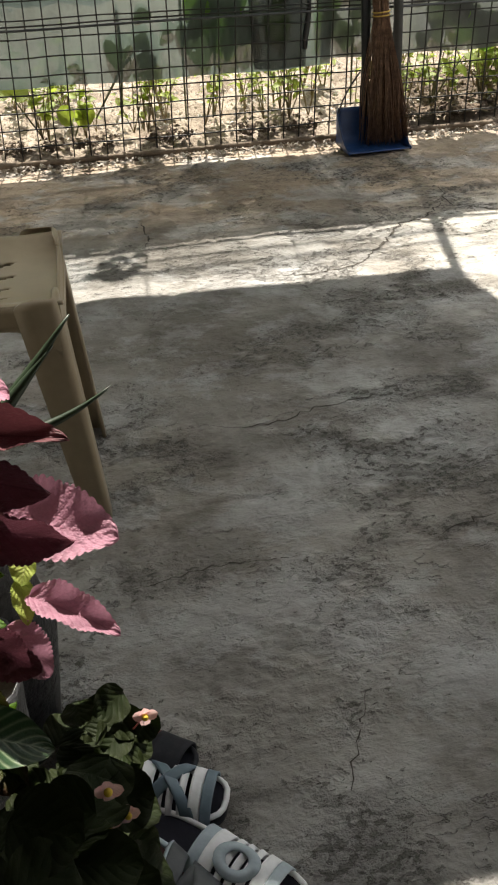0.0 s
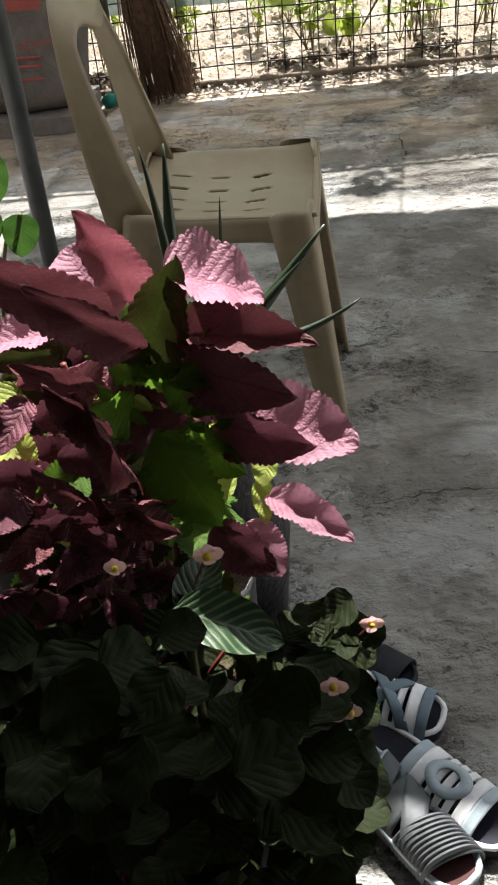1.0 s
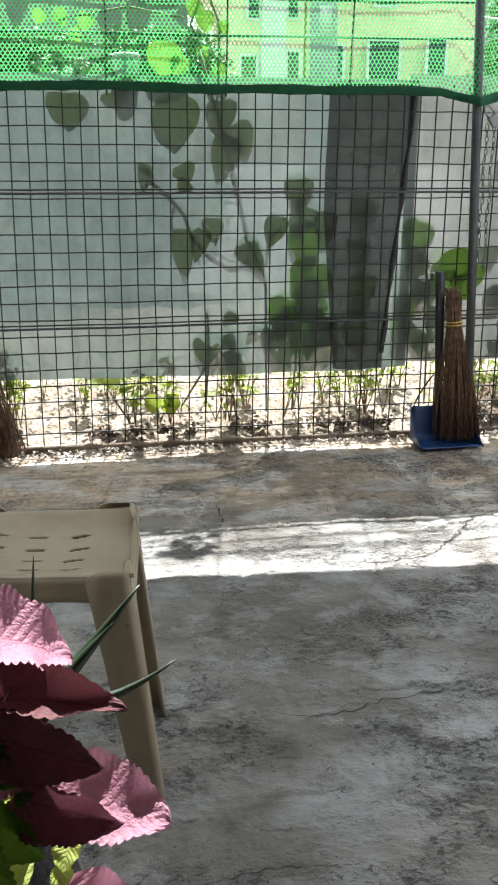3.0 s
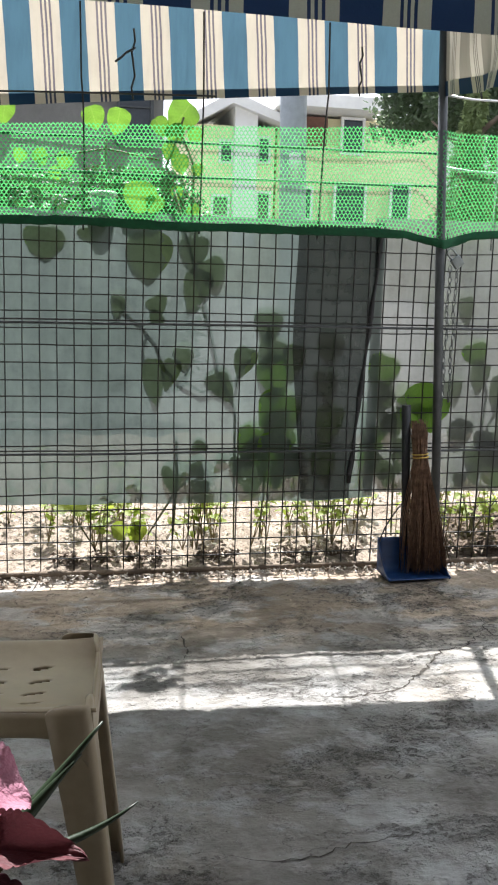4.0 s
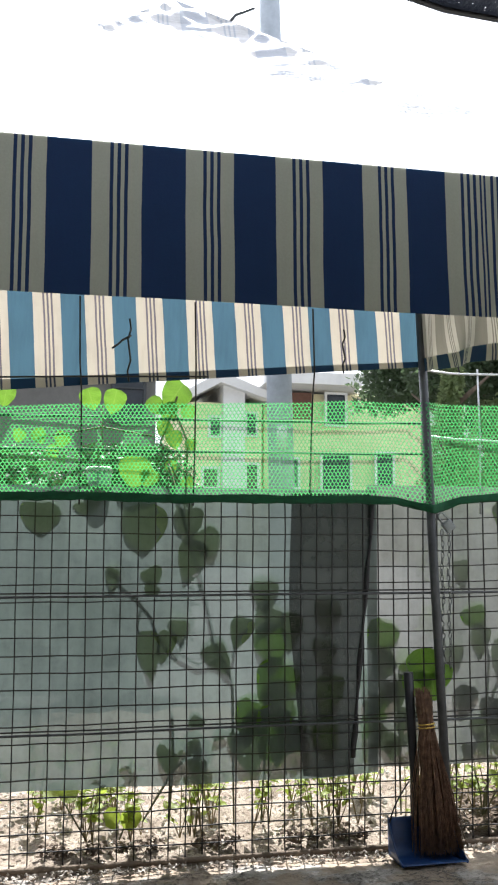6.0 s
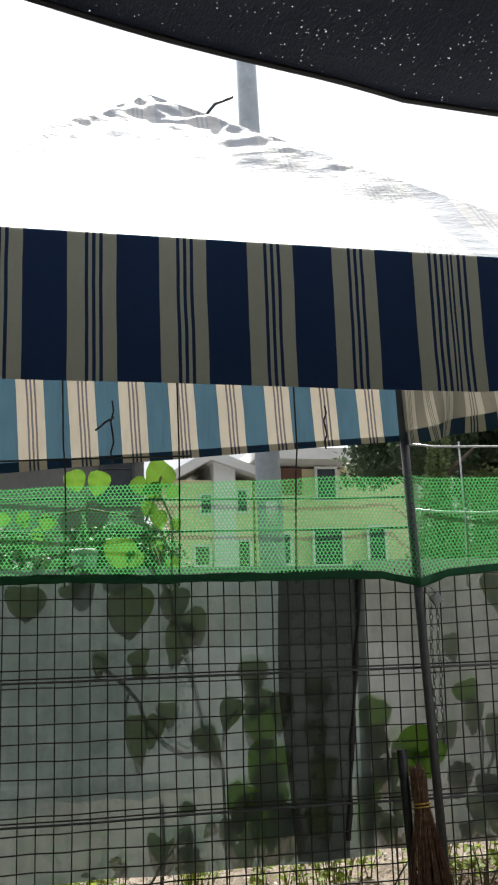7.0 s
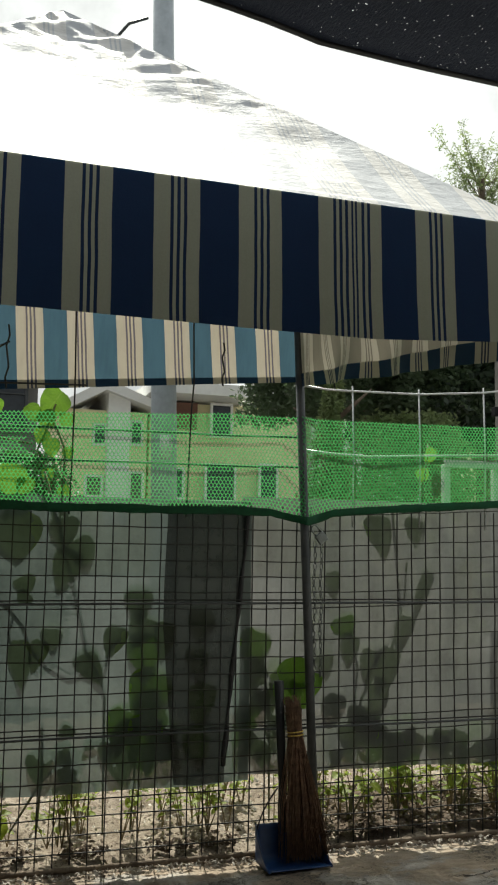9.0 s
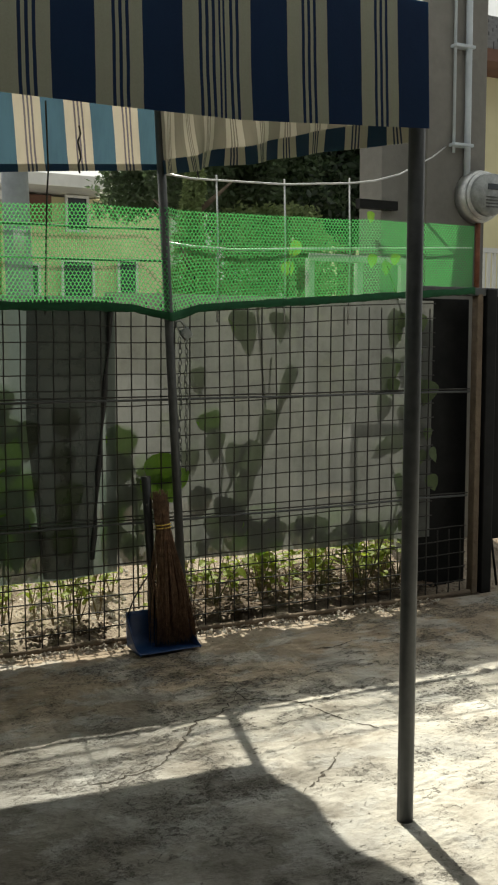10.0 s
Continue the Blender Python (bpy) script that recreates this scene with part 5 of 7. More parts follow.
    for k, (x, z, w) in enumerate(tops):
        a = rng.uniform(-0.7, 0.7) - math.pi / 2
        d = Vector((math.cos(a), rng.uniform(-0.2, 0.2), math.sin(a))) * w * 0.5
        mid = Vector((x, y + rng.uniform(-0.01, 0.02), z)) - o
        shared("leaf", young[k % 3], v, leaf_at(mid - d, mid + d, w * rng.uniform(0.85, 1.0), (rng.uniform(-0.3, 0.3), -1, rng.uniform(-0.1, 0.4))))


vines()


def weeds():
    ov = [leaf_mesh("leaf", WEED, ovate, 6, 4, 0.2, 0.25, seed=k) for k in range(2)]
    r = random.Random(21)
    spots = [(-0.9, 3.68), (-0.45, 3.72), (-0.18, 3.68), (0.05, 3.75), (0.22, 3.66), (0.42, 3.70), (0.55, 3.64), (0.68, 3.72), (0.82, 3.66), (0.90, 3.74), (1.05, 3.68), (1.14, 3.76), (1.22, 3.66),
             (1.62, 3.66), (1.72, 3.74), (1.85, 3.68), (1.97, 3.78), (2.06, 3.70), (2.16, 3.66), (2.28, 3.74), (2.38, 3.66), (2.47, 3.80), (2.56, 3.70), (0.3, 4.0), (0.75, 4.05), (1.1, 4.0), (1.8, 4.05), (2.2, 4.1), (-0.1, 4.05)]
    spots += [(-0.21, 3.62), (-0.19, 3.64), (0.60, 3.63), (0.63, 3.65), (-0.5, 3.64)]
    spots += [(r.uniform(-0.3, 2.6), r.uniform(3.60, 4.1)) for k in range(40)] + [(r.uniform(1.5, 2.7), r.uniform(3.58, 3.95)) for k in range(16)]
    for k, (x, y) in enumerate(spots):
        w = empty("weed", pose(x, y, 0.05), "young leafy garden plant with thin stalks in dry soil", "plant", "plants in the bed")
        for q in range(r.randint(2, 4)):
            h = r.uniform(0.30, 0.42) if 29 <= k < 34 else r.uniform(0.12, 0.34)
            t = Vector((r.uniform(-0.06, 0.06), r.uniform(-0.05, 0.05), h))
            part("stalk", tube(bmesh.new(), [(0, 0, 0), t * 0.5 + Vector((r.uniform(-0.02, 0.02), 0, 0)), t], [0.0028, 0.0022, 0.0013], 4), STRAW, w)
            for p in range(r.randint(5, 9)):
                b = t * r.uniform(0.35, 1.05)
                d = Vector((r.uniform(-1, 1), r.uniform(-1, 1), r.uniform(-0.2, 0.6))).normalized() * r.uniform(0.020, 0.048)
                shared("leaf", ov[p % 2], w, leaf_at(b, b + d, d.length * 0.65, (r.uniform(-0.4, 0.4), r.uniform(-0.6, 0.2), 1)))
    lb = [leaf_mesh("leaf", WEED, heart, 8, 6, 0.15, 0.2, seed=k + 20) for k in range(2)]
    for x, y in ((2.22, 3.66), (2.42, 3.64), (2.63, 3.66), (1.72, 3.66), (1.95, 3.70)):
        w = empty("weed", pose(x, y, 0.05), "bushy garden plant with broad yellow-green leaves", "plant", "plants in the bed")
        for q in range(4):
            t = Vector((r.uniform(-0.11, 0.11), r.uniform(-0.06, 0.04), r.uniform(0.12, 0.26)))
            part("stalk", tube(bmesh.new(), [(0, 0, 0), t * 0.5 + Vector((r.uniform(-0.02, 0.02), 0, 0.02)), t], [0.004, 0.003, 0.002], 5), VINE_STEM, w)
            for z in range(2):
                d = Vector((r.uniform(-1, 1), r.uniform(-0.9, 0.3), r.uniform(-0.5, 0.3))).normalized() * r.uniform(0.035, 0.065)
                shared("leaf", lb[z], w, leaf_at(t * (1 - 0.2 * z), t * (1 - 0.2 * z) + d, d.length * 0.85, (r.uniform(-0.4, 0.4), r.uniform(-0.8, 0.1), 1)))
    big = empty("squash_seedling", pose(0.32, 3.62, 0.06), "squash seedling with two broad bright green leaves", "plant")
    hl = leaf_mesh("leaf", WEED, roundish, 8, 6, 0.25, 0.1, wave=0.05, seed=9)
    for b, d in (((0.03, 0, 0.04), (0.05, -0.03, 0.07)), ((0.01, 0, 0.05), (-0.05, -0.03, 0.055)), ((-0.19, 0.0, 0.16), (-0.055, 0.02, 0.02)), ((-0.19, 0.0, 0.16), (0.06, -0.02, 0.02))):
        b = Vector(b)
        part("stalk", tube(bmesh.new(), [(b.x * 0.5, 0, 0), b], 0.003, 5), VINE_STEM, big)
        shared("leaf", hl, big, leaf_at(b, b + Vector(d), 0.075, (0, -0.7, 0.6)))
    # dark clumps of dry leaves and clods inside the fence foot, paler chips on the concrete before it
    heaps = [r.uniform(-1.1, 2.6) for k in range(12)] + [0.1, 0.14, 0.45, 0.62, 0.66, 0.72, 0.95, 1.03, 1.13, 1.2, 1.75, 1.8]

    def chips(n, place, lo, hi, mat, name, label, tall=1.0):
        verts, faces = [], []
        for k in range(n):
            x, y, z = place()
            s, a = r.uniform(lo, hi), r.uniform(0, 6.28)
            b = len(verts)
            for i in range(4):
                e = (1 if i % 2 else 0.5) * s
                verts.append((x + e * math.cos(a + i * 1.57), y + e * math.sin(a + i * 1.57), z + r.uniform(0, 0.012) * tall))
            verts.append((x, y, z + r.uniform(0.006, 0.016) * tall))
            faces += [(b, b + 1, b + 4), (b + 1, b + 2, b + 4), (b + 2, b + 3, b + 4), (b + 3, b, b + 4)]
        me = bpy.data.meshes.new(name)
        me.from_pydata(verts, [], faces)
        me.materials.append(mat)
        tagged(new(name, me), label, "leaf litter", kind="stuff")

    def heap():
        x, y = r.choice(heaps) + r.gauss(0, 0.022), 3.58 + r.gauss(0, 0.016)
        return x, y, 0.028 + max(0.0, r.gauss(0.012, 0.014))

    def strip():
        y = r.uniform(3.405, 3.52)
        return r.uniform(-1.1, 2.7), y, 0.004

    def field():
        y = r.uniform(3.55, 4.3)
        return r.uniform(-1.1, 2.7), y, 0.03 + min(1, (y - 3.47) / 0.65) * 0.085
    dark = plain("dry_litter", (0.055, 0.04, 0.028), (0.17, 0.12, 0.08), 40, 0.9)
    pale = plain("pale_chips", (0.28, 0.25, 0.205), (0.60, 0.56, 0.50), 30, 0.9)
    chips(1200, heap, 0.006, 0.018, dark, "leaf_litter", "dark dry leaf clumps along the fence foot")
    chips(1150, strip, 0.004, 0.013, pale, "stone_chips", "pale stone chips and crumbs before the fence")
    chips(160, strip, 0.005, 0.016, dark, "leaf_litter", "scattered dark leaf bits before the fence")
    # crumbs of broken concrete lying in patches over the slab
    crumb = plain("concrete_crumbs", (0.24, 0.23, 0.212), (0.42, 0.405, 0.38), 25, 0.95)

    def patch():
        while True:
            x, y = r.uniform(-0.15, 1.3), r.uniform(0.62, 2.4)
            if noise.noise((x * 2.0 + y, y * 3.2, 4)) + 0.5 * noise.noise((x * 9, y * 9, 2)) > 0.22 + 0.35 * r.random():
                return x, y, floor_height(x, y) - 0.003
    chips(1500, patch, 0.0013, 0.0038, crumb, "concrete_crumbs", "loose grey crumbs of concrete on the yard floor", 0.35)
    def right_field():
        y = r.uniform(3.55, 4.0)
        return r.uniform(1.6, 2.75), y, 0.03 + min(1, (y - 3.47) / 0.65) * 0.085
    chips(2600, right_field, 0.008, 0.028, dark, "leaf_litter", "dark dry leaves and twigs under the gate-side plants")
    chips(1500, field, 0.005, 0.017, pale, "stone_chips", "pale stone chips strewn over the dry soil")


weeds()


def hung_tub():
    j = empty("plastic_tub", pose(0.243, 3.60, 1.268), "pale grey plastic tub with a lid wired to the fence", "tub")
    part("hook", tube(bmesh.new(), [(0, 0, 0.085), (0, -0.02, 0.12), (0, -0.068, 0.146)], 0.002, 5), WIRE, j)

    def turned(pr):
        bm = bmesh.new()
        loft(bm, [[Vector((r0 * math.cos(a), r0 * math.sin(a), z)) for a in (2 * math.pi * q / 24 for q in range(24))] for z, r0 in pr])
        return bm
    part("tub_wall", turned(((0.0, 0.036), (0.05, 0.043), (0.07, 0.043))), POLE, j)
    part("lid", turned(((0.068, 0.048), (0.082, 0.048), (0.088, 0.042))), WHITEWALL, j, "white lid")


hung_tub()


COLEUS_CROWN = (
    ("pink", (-0.077, 0.655, 0.766), (0.001, 0.675, 0.736), 0.050, (0.15, -0.38, 0.92)),
    ("rose", (-0.113, 0.700, 0.719), (-0.126, 0.660, 0.807), 0.045, (0.55, -0.9, 0.25)),
    ("pink", (-0.148, 0.760, 0.694), (-0.176, 0.800, 0.728), 0.044),
    ("maroon", (-0.120, 0.640, 0.732), (-0.190, 0.580, 0.820), 0.046),
    ("maroon", (-0.095, 0.600, 0.737), (-0.152, 0.560, 0.804), 0.027),
    ("olive", (-0.103, 0.660, 0.684), (-0.069, 0.630, 0.777), 0.041),
    ("maroon", (-0.077, 0.660, 0.708), (0.020, 0.600, 0.739), 0.033, (0.1, -0.6, 0.8)),
    ("dark", (-0.072, 0.640, 0.694), (0.003, 0.580, 0.698), 0.038),
    ("pink", (-0.025, 0.640, 0.635), (0.054, 0.600, 0.642), 0.050, (0.1, -0.54, 0.84)),
    ("dark", (-0.052, 0.620, 0.655), (0.016, 0.570, 0.656), 0.034),
    ("lime", (-0.012, 0.660, 0.583), (-0.021, 0.640, 0.570), 0.018),
    ("lime", (-0.022, 0.650, 0.568), (-0.018, 0.620, 0.546), 0.016),
    ("pink", (-0.015, 0.630, 0.566), (0.049, 0.585, 0.557), 0.024, (0.1, -0.5, 0.9)),
    ("pink", (-0.036, 0.630, 0.539), (-0.008, 0.600, 0.502), 0.027, (0.2, -0.8, 0.6)),
    ("dark", (-0.062, 0.620, 0.548), (-0.018, 0.585, 0.521), 0.036),
    ("pink", (-0.189, 0.740, 0.674), (-0.245, 0.700, 0.696), 0.028),
    ("olive", (-0.184, 0.740, 0.653), (-0.241, 0.700, 0.673), 0.021),
    ("rose", (-0.196, 0.740, 0.642), (-0.222, 0.720, 0.635), 0.020),
    ("lime", (-0.227, 0.740, 0.616), (-0.259, 0.700, 0.623), 0.032),
    ("maroon", (-0.128, 0.580, 0.715), (-0.170, 0.550, 0.758), 0.018),
)
COLEUS_LOW = (
    ("maroon", (-0.126, 0.570, 0.687), (-0.152, 0.540, 0.741), 0.022),
    ("maroon", (-0.146, 0.570, 0.719), (-0.125, 0.530, 0.708), 0.018),
    ("dark", (-0.182, 0.600, 0.702), (-0.200, 0.560, 0.688), 0.022),
    ("pink", (-0.207, 0.660, 0.611), (-0.243, 0.640, 0.625), 0.021),
    ("maroon", (-0.107, 0.570, 0.638), (-0.131, 0.530, 0.725), 0.017),
    ("green", (-0.092, 0.600, 0.661), (-0.055, 0.545, 0.612), 0.043),
    ("green", (-0.095, 0.660, 0.656), (-0.125, 0.640, 0.700), 0.024),
    ("green", (-0.113, 0.620, 0.670), (-0.136, 0.580, 0.691), 0.034),
    ("green", (-0.081, 0.640, 0.690), (-0.048, 0.600, 0.677), 0.031),
    ("green", (-0.073, 0.620, 0.644), (-0.035, 0.575, 0.637), 0.030),
    ("green", (-0.153, 0.600, 0.635), (-0.182, 0.560, 0.638), 0.029),
    ("olive", (-0.044, 0.700, 0.663), (-0.025, 0.690, 0.673), 0.016),
    ("olive", (-0.073, 0.700, 0.677), (-0.047, 0.660, 0.678), 0.021),
    ("maroon", (-0.084, 0.570, 0.618), (-0.125, 0.530, 0.647), 0.021),
    ("maroon", (-0.126, 0.560, 0.621), (-0.085, 0.520, 0.630), 0.018),
    ("dark", (-0.193, 0.560, 0.645), (-0.210, 0.520, 0.649), 0.024),
    ("maroon", (-0.177, 0.550, 0.618), (-0.204, 0.510, 0.620), 0.020),
    ("dark", (-0.142, 0.550, 0.597), (-0.170, 0.510, 0.604), 0.021),
    ("maroon", (-0.153, 0.560, 0.635), (-0.168, 0.530, 0.683), 0.015),
    ("olive", (-0.201, 0.600, 0.617), (-0.169, 0.570, 0.628), 0.018),
)


def coleus():
    c = empty("coleus_plant", pose(-0.10, 0.70, 0.33), "coleus with pink, maroon and green toothed leaves, in black bag", "plant")
    o = Vector((-0.10, 0.70, 0.33))
    lm = {k: [leaf_mesh("leaf", m, broad if k in ("pink", "rose") else ovate, 96, 12, 0.34, 0.18, teeth=16, wave=0.04, seed=q, quilt=0.0045, veins=10) for q in range(2)] for k, m in COLEUS_MAT.items()}
    r = random.Random(4)
    for k, (kind, b, t, w, *turn) in enumerate(COLEUS_CROWN + COLEUS_LOW):
        b, t = Vector(b), Vector(t)
        up = Vector((r.uniform(-0.3, 0.3), -0.35 + r.uniform(-0.2, 0.2), 0.92)) if kind in ("pink", "lime") else Vector((r.uniform(-0.3, 0.3), -1.0, 0.35 + r.uniform(-0.2, 0.2)))
        shared("leaf", lm[kind][k % 2], c, leaf_at(b - o, t - o, w * (1.35 if kind == "pink" else 1.0 if k in (1, 3) else 1.25), turn[0] if turn else up))
    for k in range(120):
        a = r.uniform(0, 6.28)
        b = Vector((-0.14 + r.uniform(-0.11, 0.09), 0.70 + r.uniform(-0.10, 0.16), r.uniform(0.40, 0.66)))
        d = Vector((math.cos(a), math.sin(a), r.uniform(-0.5, 0.4))) * r.uniform(0.05, 0.085)
        kind = r.choice(("dark", "dark", "green", "green", "olive", "olive", "lime"))
        if b.x + d.x > -0.03:
            d.x = -abs(d.x)
        shared("leaf", lm[kind][k % 2], c, leaf_at(b - o, b + d - o, d.length * 0.6, (r.uniform(-0.4, 0.4), -1, r.uniform(-0.1, 0.4))))
    # young bright leaflets in the heart of the crown
    for k in range(34):
        b = Vector((r.uniform(-0.125, -0.035), r.uniform(0.60, 0.68), r.uniform(0.635, 0.705)))
        d = Vector((r.uniform(-1, 1), r.uniform(-0.7, 0.2), r.uniform(-0.5, 0.9))).normalized() * r.uniform(0.012, 0.028)
        shared("leaf", lm["lime" if k % 3 == 0 else "green"][k % 2], c, leaf_at(b - o, b + d - o, d.length * 0.55, (r.uniform(-0.5, 0.5), -0.8, r.uniform(0.1, 0.9))))
    for k in range(70):
        b = Vector((r.uniform(-0.24, -0.11), r.uniform(0.50, 0.62), r.uniform(0.48, 0.66)))
        a = r.uniform(0, 6.28)
        d = Vector((math.cos(a), 0.5 * math.sin(a), r.uniform(-0.6, 0.3))) * r.uniform(0.05, 0.075)
        if b.x + d.x > -0.07:
            d.x = -abs(d.x)
        shared("leaf", lm["dark" if k % 5 else "olive"][k % 2], c, leaf_at(b - o, b + d - o, d.length * 0.55, (r.uniform(-0.5, 0.5), -1, r.uniform(0.0, 0.8))))
    for x, y, tx, ty, tz in ((-0.12, 0.72, -0.09, 0.68, 0.70), (-0.10, 0.74, -0.03, 0.66, 0.60), (-0.15, 0.70, -0.17, 0.68, 0.68), (-0.13, 0.68, -0.12, 0.58, 0.66), (-0.12, 0.74, -0.15, 0.80, 0.68)):
        part("stem", tube(bmesh.new(), [Vector((x, y, 0.30)) - o, Vector(((x + tx) / 2, (y + ty) / 2, 0.5)) - o, Vector((tx, ty, tz)) - o], [0.005, 0.004, 0.003], 6), RED_STEM, c)
    bm = bmesh.new()
    rings = []
    for k in range(11):
        t = k / 10
        rings.append([Vector(((0.105 + 0.02 * t) * math.cos(a) * (1 + 0.06 * noise.noise((3 * math.cos(a), 3 * math.sin(a), t * 4))), (0.105 + 0.02 * t) * math.sin(a), -0.33 + 0.36 * t + (0.02 * noise.noise((4 * a, 1, 1)) if k == 10 else 0))) for a in (2 * math.pi * q / 28 for q in range(28))])
    loft(bm, rings, caps=False)
    thicken(bm, 0.002)
    ob = part("grow_bag", bm, BAG, c, "black plastic grow bag")
    ob.location = (-0.06, 0.08, 0)
    bm = bmesh.new()
    bmesh.ops.create_circle(bm, cap_ends=True, segments=28, radius=0.118)
    ob = part("potting_soil", bm, BARK, c)
    ob.location = (-0.06, 0.08, -0.04)


coleus()


def flower(parent, at, size, seed, pm):
    r = random.Random(seed)
    for k in range(4):
        a = k * 1.57 + r.uniform(-0.3, 0.3)
        d = Vector((math.cos(a), -0.35, math.sin(a))) * size * r.uniform(0.7, 1.0)
        shared("petal", pm, parent, leaf_at(at, at + d, size * 0.8, (0.1, -1, 0.5)))
    bm = bmesh.new()
    bmesh.ops.create_icosphere(bm, subdivisions=2, radius=size * 0.28, matrix=Matrix.Translation(at + Vector((0, -0.004, 0.001))))
    part("flower_centre", bm, POLLEN, parent, "yellow flower centre")


def begonia():
    o = Vector((-0.12, 0.42, 0.30))
    c = empty("begonia_plant", Matrix.Translation(o), "dense dark green begonia with small pink flowers in a pot", "plant")
    lm = [leaf_mesh("leaf", BEGONIA, roundish, 10, 8, 0.3, 0.12, wave=0.05, seed=q) for q in range(3)]
    r = random.Random(12)
    k = 0
    while k < 640:
        x, y, z = r.uniform(-0.34, 0.06), r.uniform(0.33, 0.60), r.uniform(0.18, 0.80)
        if z > 1.055 - 0.96 * y or z < 0.86 - 1.45 * y or x > 0.062 * y / 0.5 - 0.03 or (x > -0.05 and z > 1.02 - 0.98 * y):
            continue
        uu, vv = x / y, (z - 1.1) / y
        if y < 0.53 and -0.20 < uu < 0.02 and vv > -1.24:
            continue
        k += 1
        b = Vector((x, y, z))
        a = r.uniform(0, 6.28)
        s = r.uniform(0.026, 0.045)
        d = Vector((math.cos(a), math.sin(a), r.uniform(-0.5, 0.2))).normalized() * s
        shared("leaf", lm[k % 3], c, leaf_at(b - o, b + d - o, s * r.uniform(0.9, 1.15), (r.uniform(-0.5, 0.5), r.uniform(-0.9, 0.1), 1)))
    for k, p in enumerate(((0.009, 0.560, 0.498), (0.027, 0.570, 0.479), (0.047, 0.580, 0.455), (0.014, 0.560, 0.471), (0.034, 0.570, 0.447), (0.054, 0.580, 0.426), (0.002, 0.550, 0.466), (0.020, 0.560, 0.435), (0.040, 0.570, 0.413), (-0.004, 0.560, 0.483), (0.061, 0.580, 0.446), (0.035, 0.570, 0.491))):
        b = Vector(p)
        a = r.uniform(0, 6.28)
        s = r.uniform(0.026, 0.036)
        d = Vector((math.cos(a), math.sin(a), r.uniform(-0.3, 0.2))).normalized() * s
        shared("leaf", lm[k % 3], c, leaf_at(b - d * 0.5 - o, b + d * 0.5 - o, s, (r.uniform(-0.5, 0.5), -0.9, 0.8)))
    for k in range(9):
        b = Vector((r.uniform(-0.2, -0.06), r.uniform(0.36, 0.5), 0.26))
        t = Vector((r.uniform(-0.3, 0.03), r.uniform(0.44, 0.58), r.uniform(0.40, 0.52)))
        part("stem", tube(bmesh.new(), bez(b - o, (b + t) / 2 + Vector((0, 0, 0.06)) - o, t - o, 5), [0.003, 0.003, 0.003, 0.003, 0.002, 0.002], 5), RED_STEM, c)
    pm = leaf_mesh("petal", PETAL, roundish, 6, 4, 0.3, 0.2, seed=3)
    for k, (p, s) in enumerate((((-0.043, 0.35, 0.771), 0.0085), ((0.017, 0.400, 0.605), 0.01), ((0.014, 0.400, 0.574), 0.01), ((0.027, 0.400, 0.579), 0.009), ((0.021, 0.400, 0.536), 0.011), ((0.024, 0.400, 0.519), 0.009), ((0.060, 0.560, 0.481), 0.011), ((-0.088, 0.35, 0.768), 0.007))):
        flower(c, Vector(p) - o, s, k, pm)
        part("flower_stalk", tube(bmesh.new(), bez(Vector(p) - o, Vector(p) - o + Vector((-0.01, 0.01, -0.03)), Vector(p) - o + Vector((-0.012, 0.03, -0.05)), 4), 0.0007, 4), RED_STEM, c)
    sm = leaf_mesh("striped_leaf", STRIPED, ovate, 14, 8, 0.2, 0.12, seed=2)
    p = empty("striped_plant", pose(-0.081, 0.50, 0.50), "small plant with green leaves striped in silver", "plant")
    q = Vector((-0.081, 0.50, 0.50))
    for b, t, w in (((-0.090, 0.50, 0.578), (-0.008, 0.495, 0.540), 0.044), ((-0.085, 0.50, 0.56), (-0.15, 0.49, 0.545), 0.04), ((-0.083, 0.505, 0.56), (-0.06, 0.56, 0.58), 0.035)):
        shared("leaf", sm, p, leaf_at(Vector(b) - q, Vector(t) - q, w, (0.1, -0.5, 1)))
    part("stem", tube(bmesh.new(), [(0, 0.0, -0.25), (0, 0, 0.06)], 0.004, 5), VINE_STEM, p)
    bm = bmesh.new()
    loft(bm, [[Vector((r0 * math.cos(a), r0 * math.sin(a), z)) for a in (2 * math.pi * k / 28 for k in range(28))] for z, r0 in ((-0.30, 0.085), (-0.05, 0.115), (-0.05, 0.125), (-0.02, 0.125))])
    part("pot", bm, BLACK, c, "black plastic pot")


begonia()


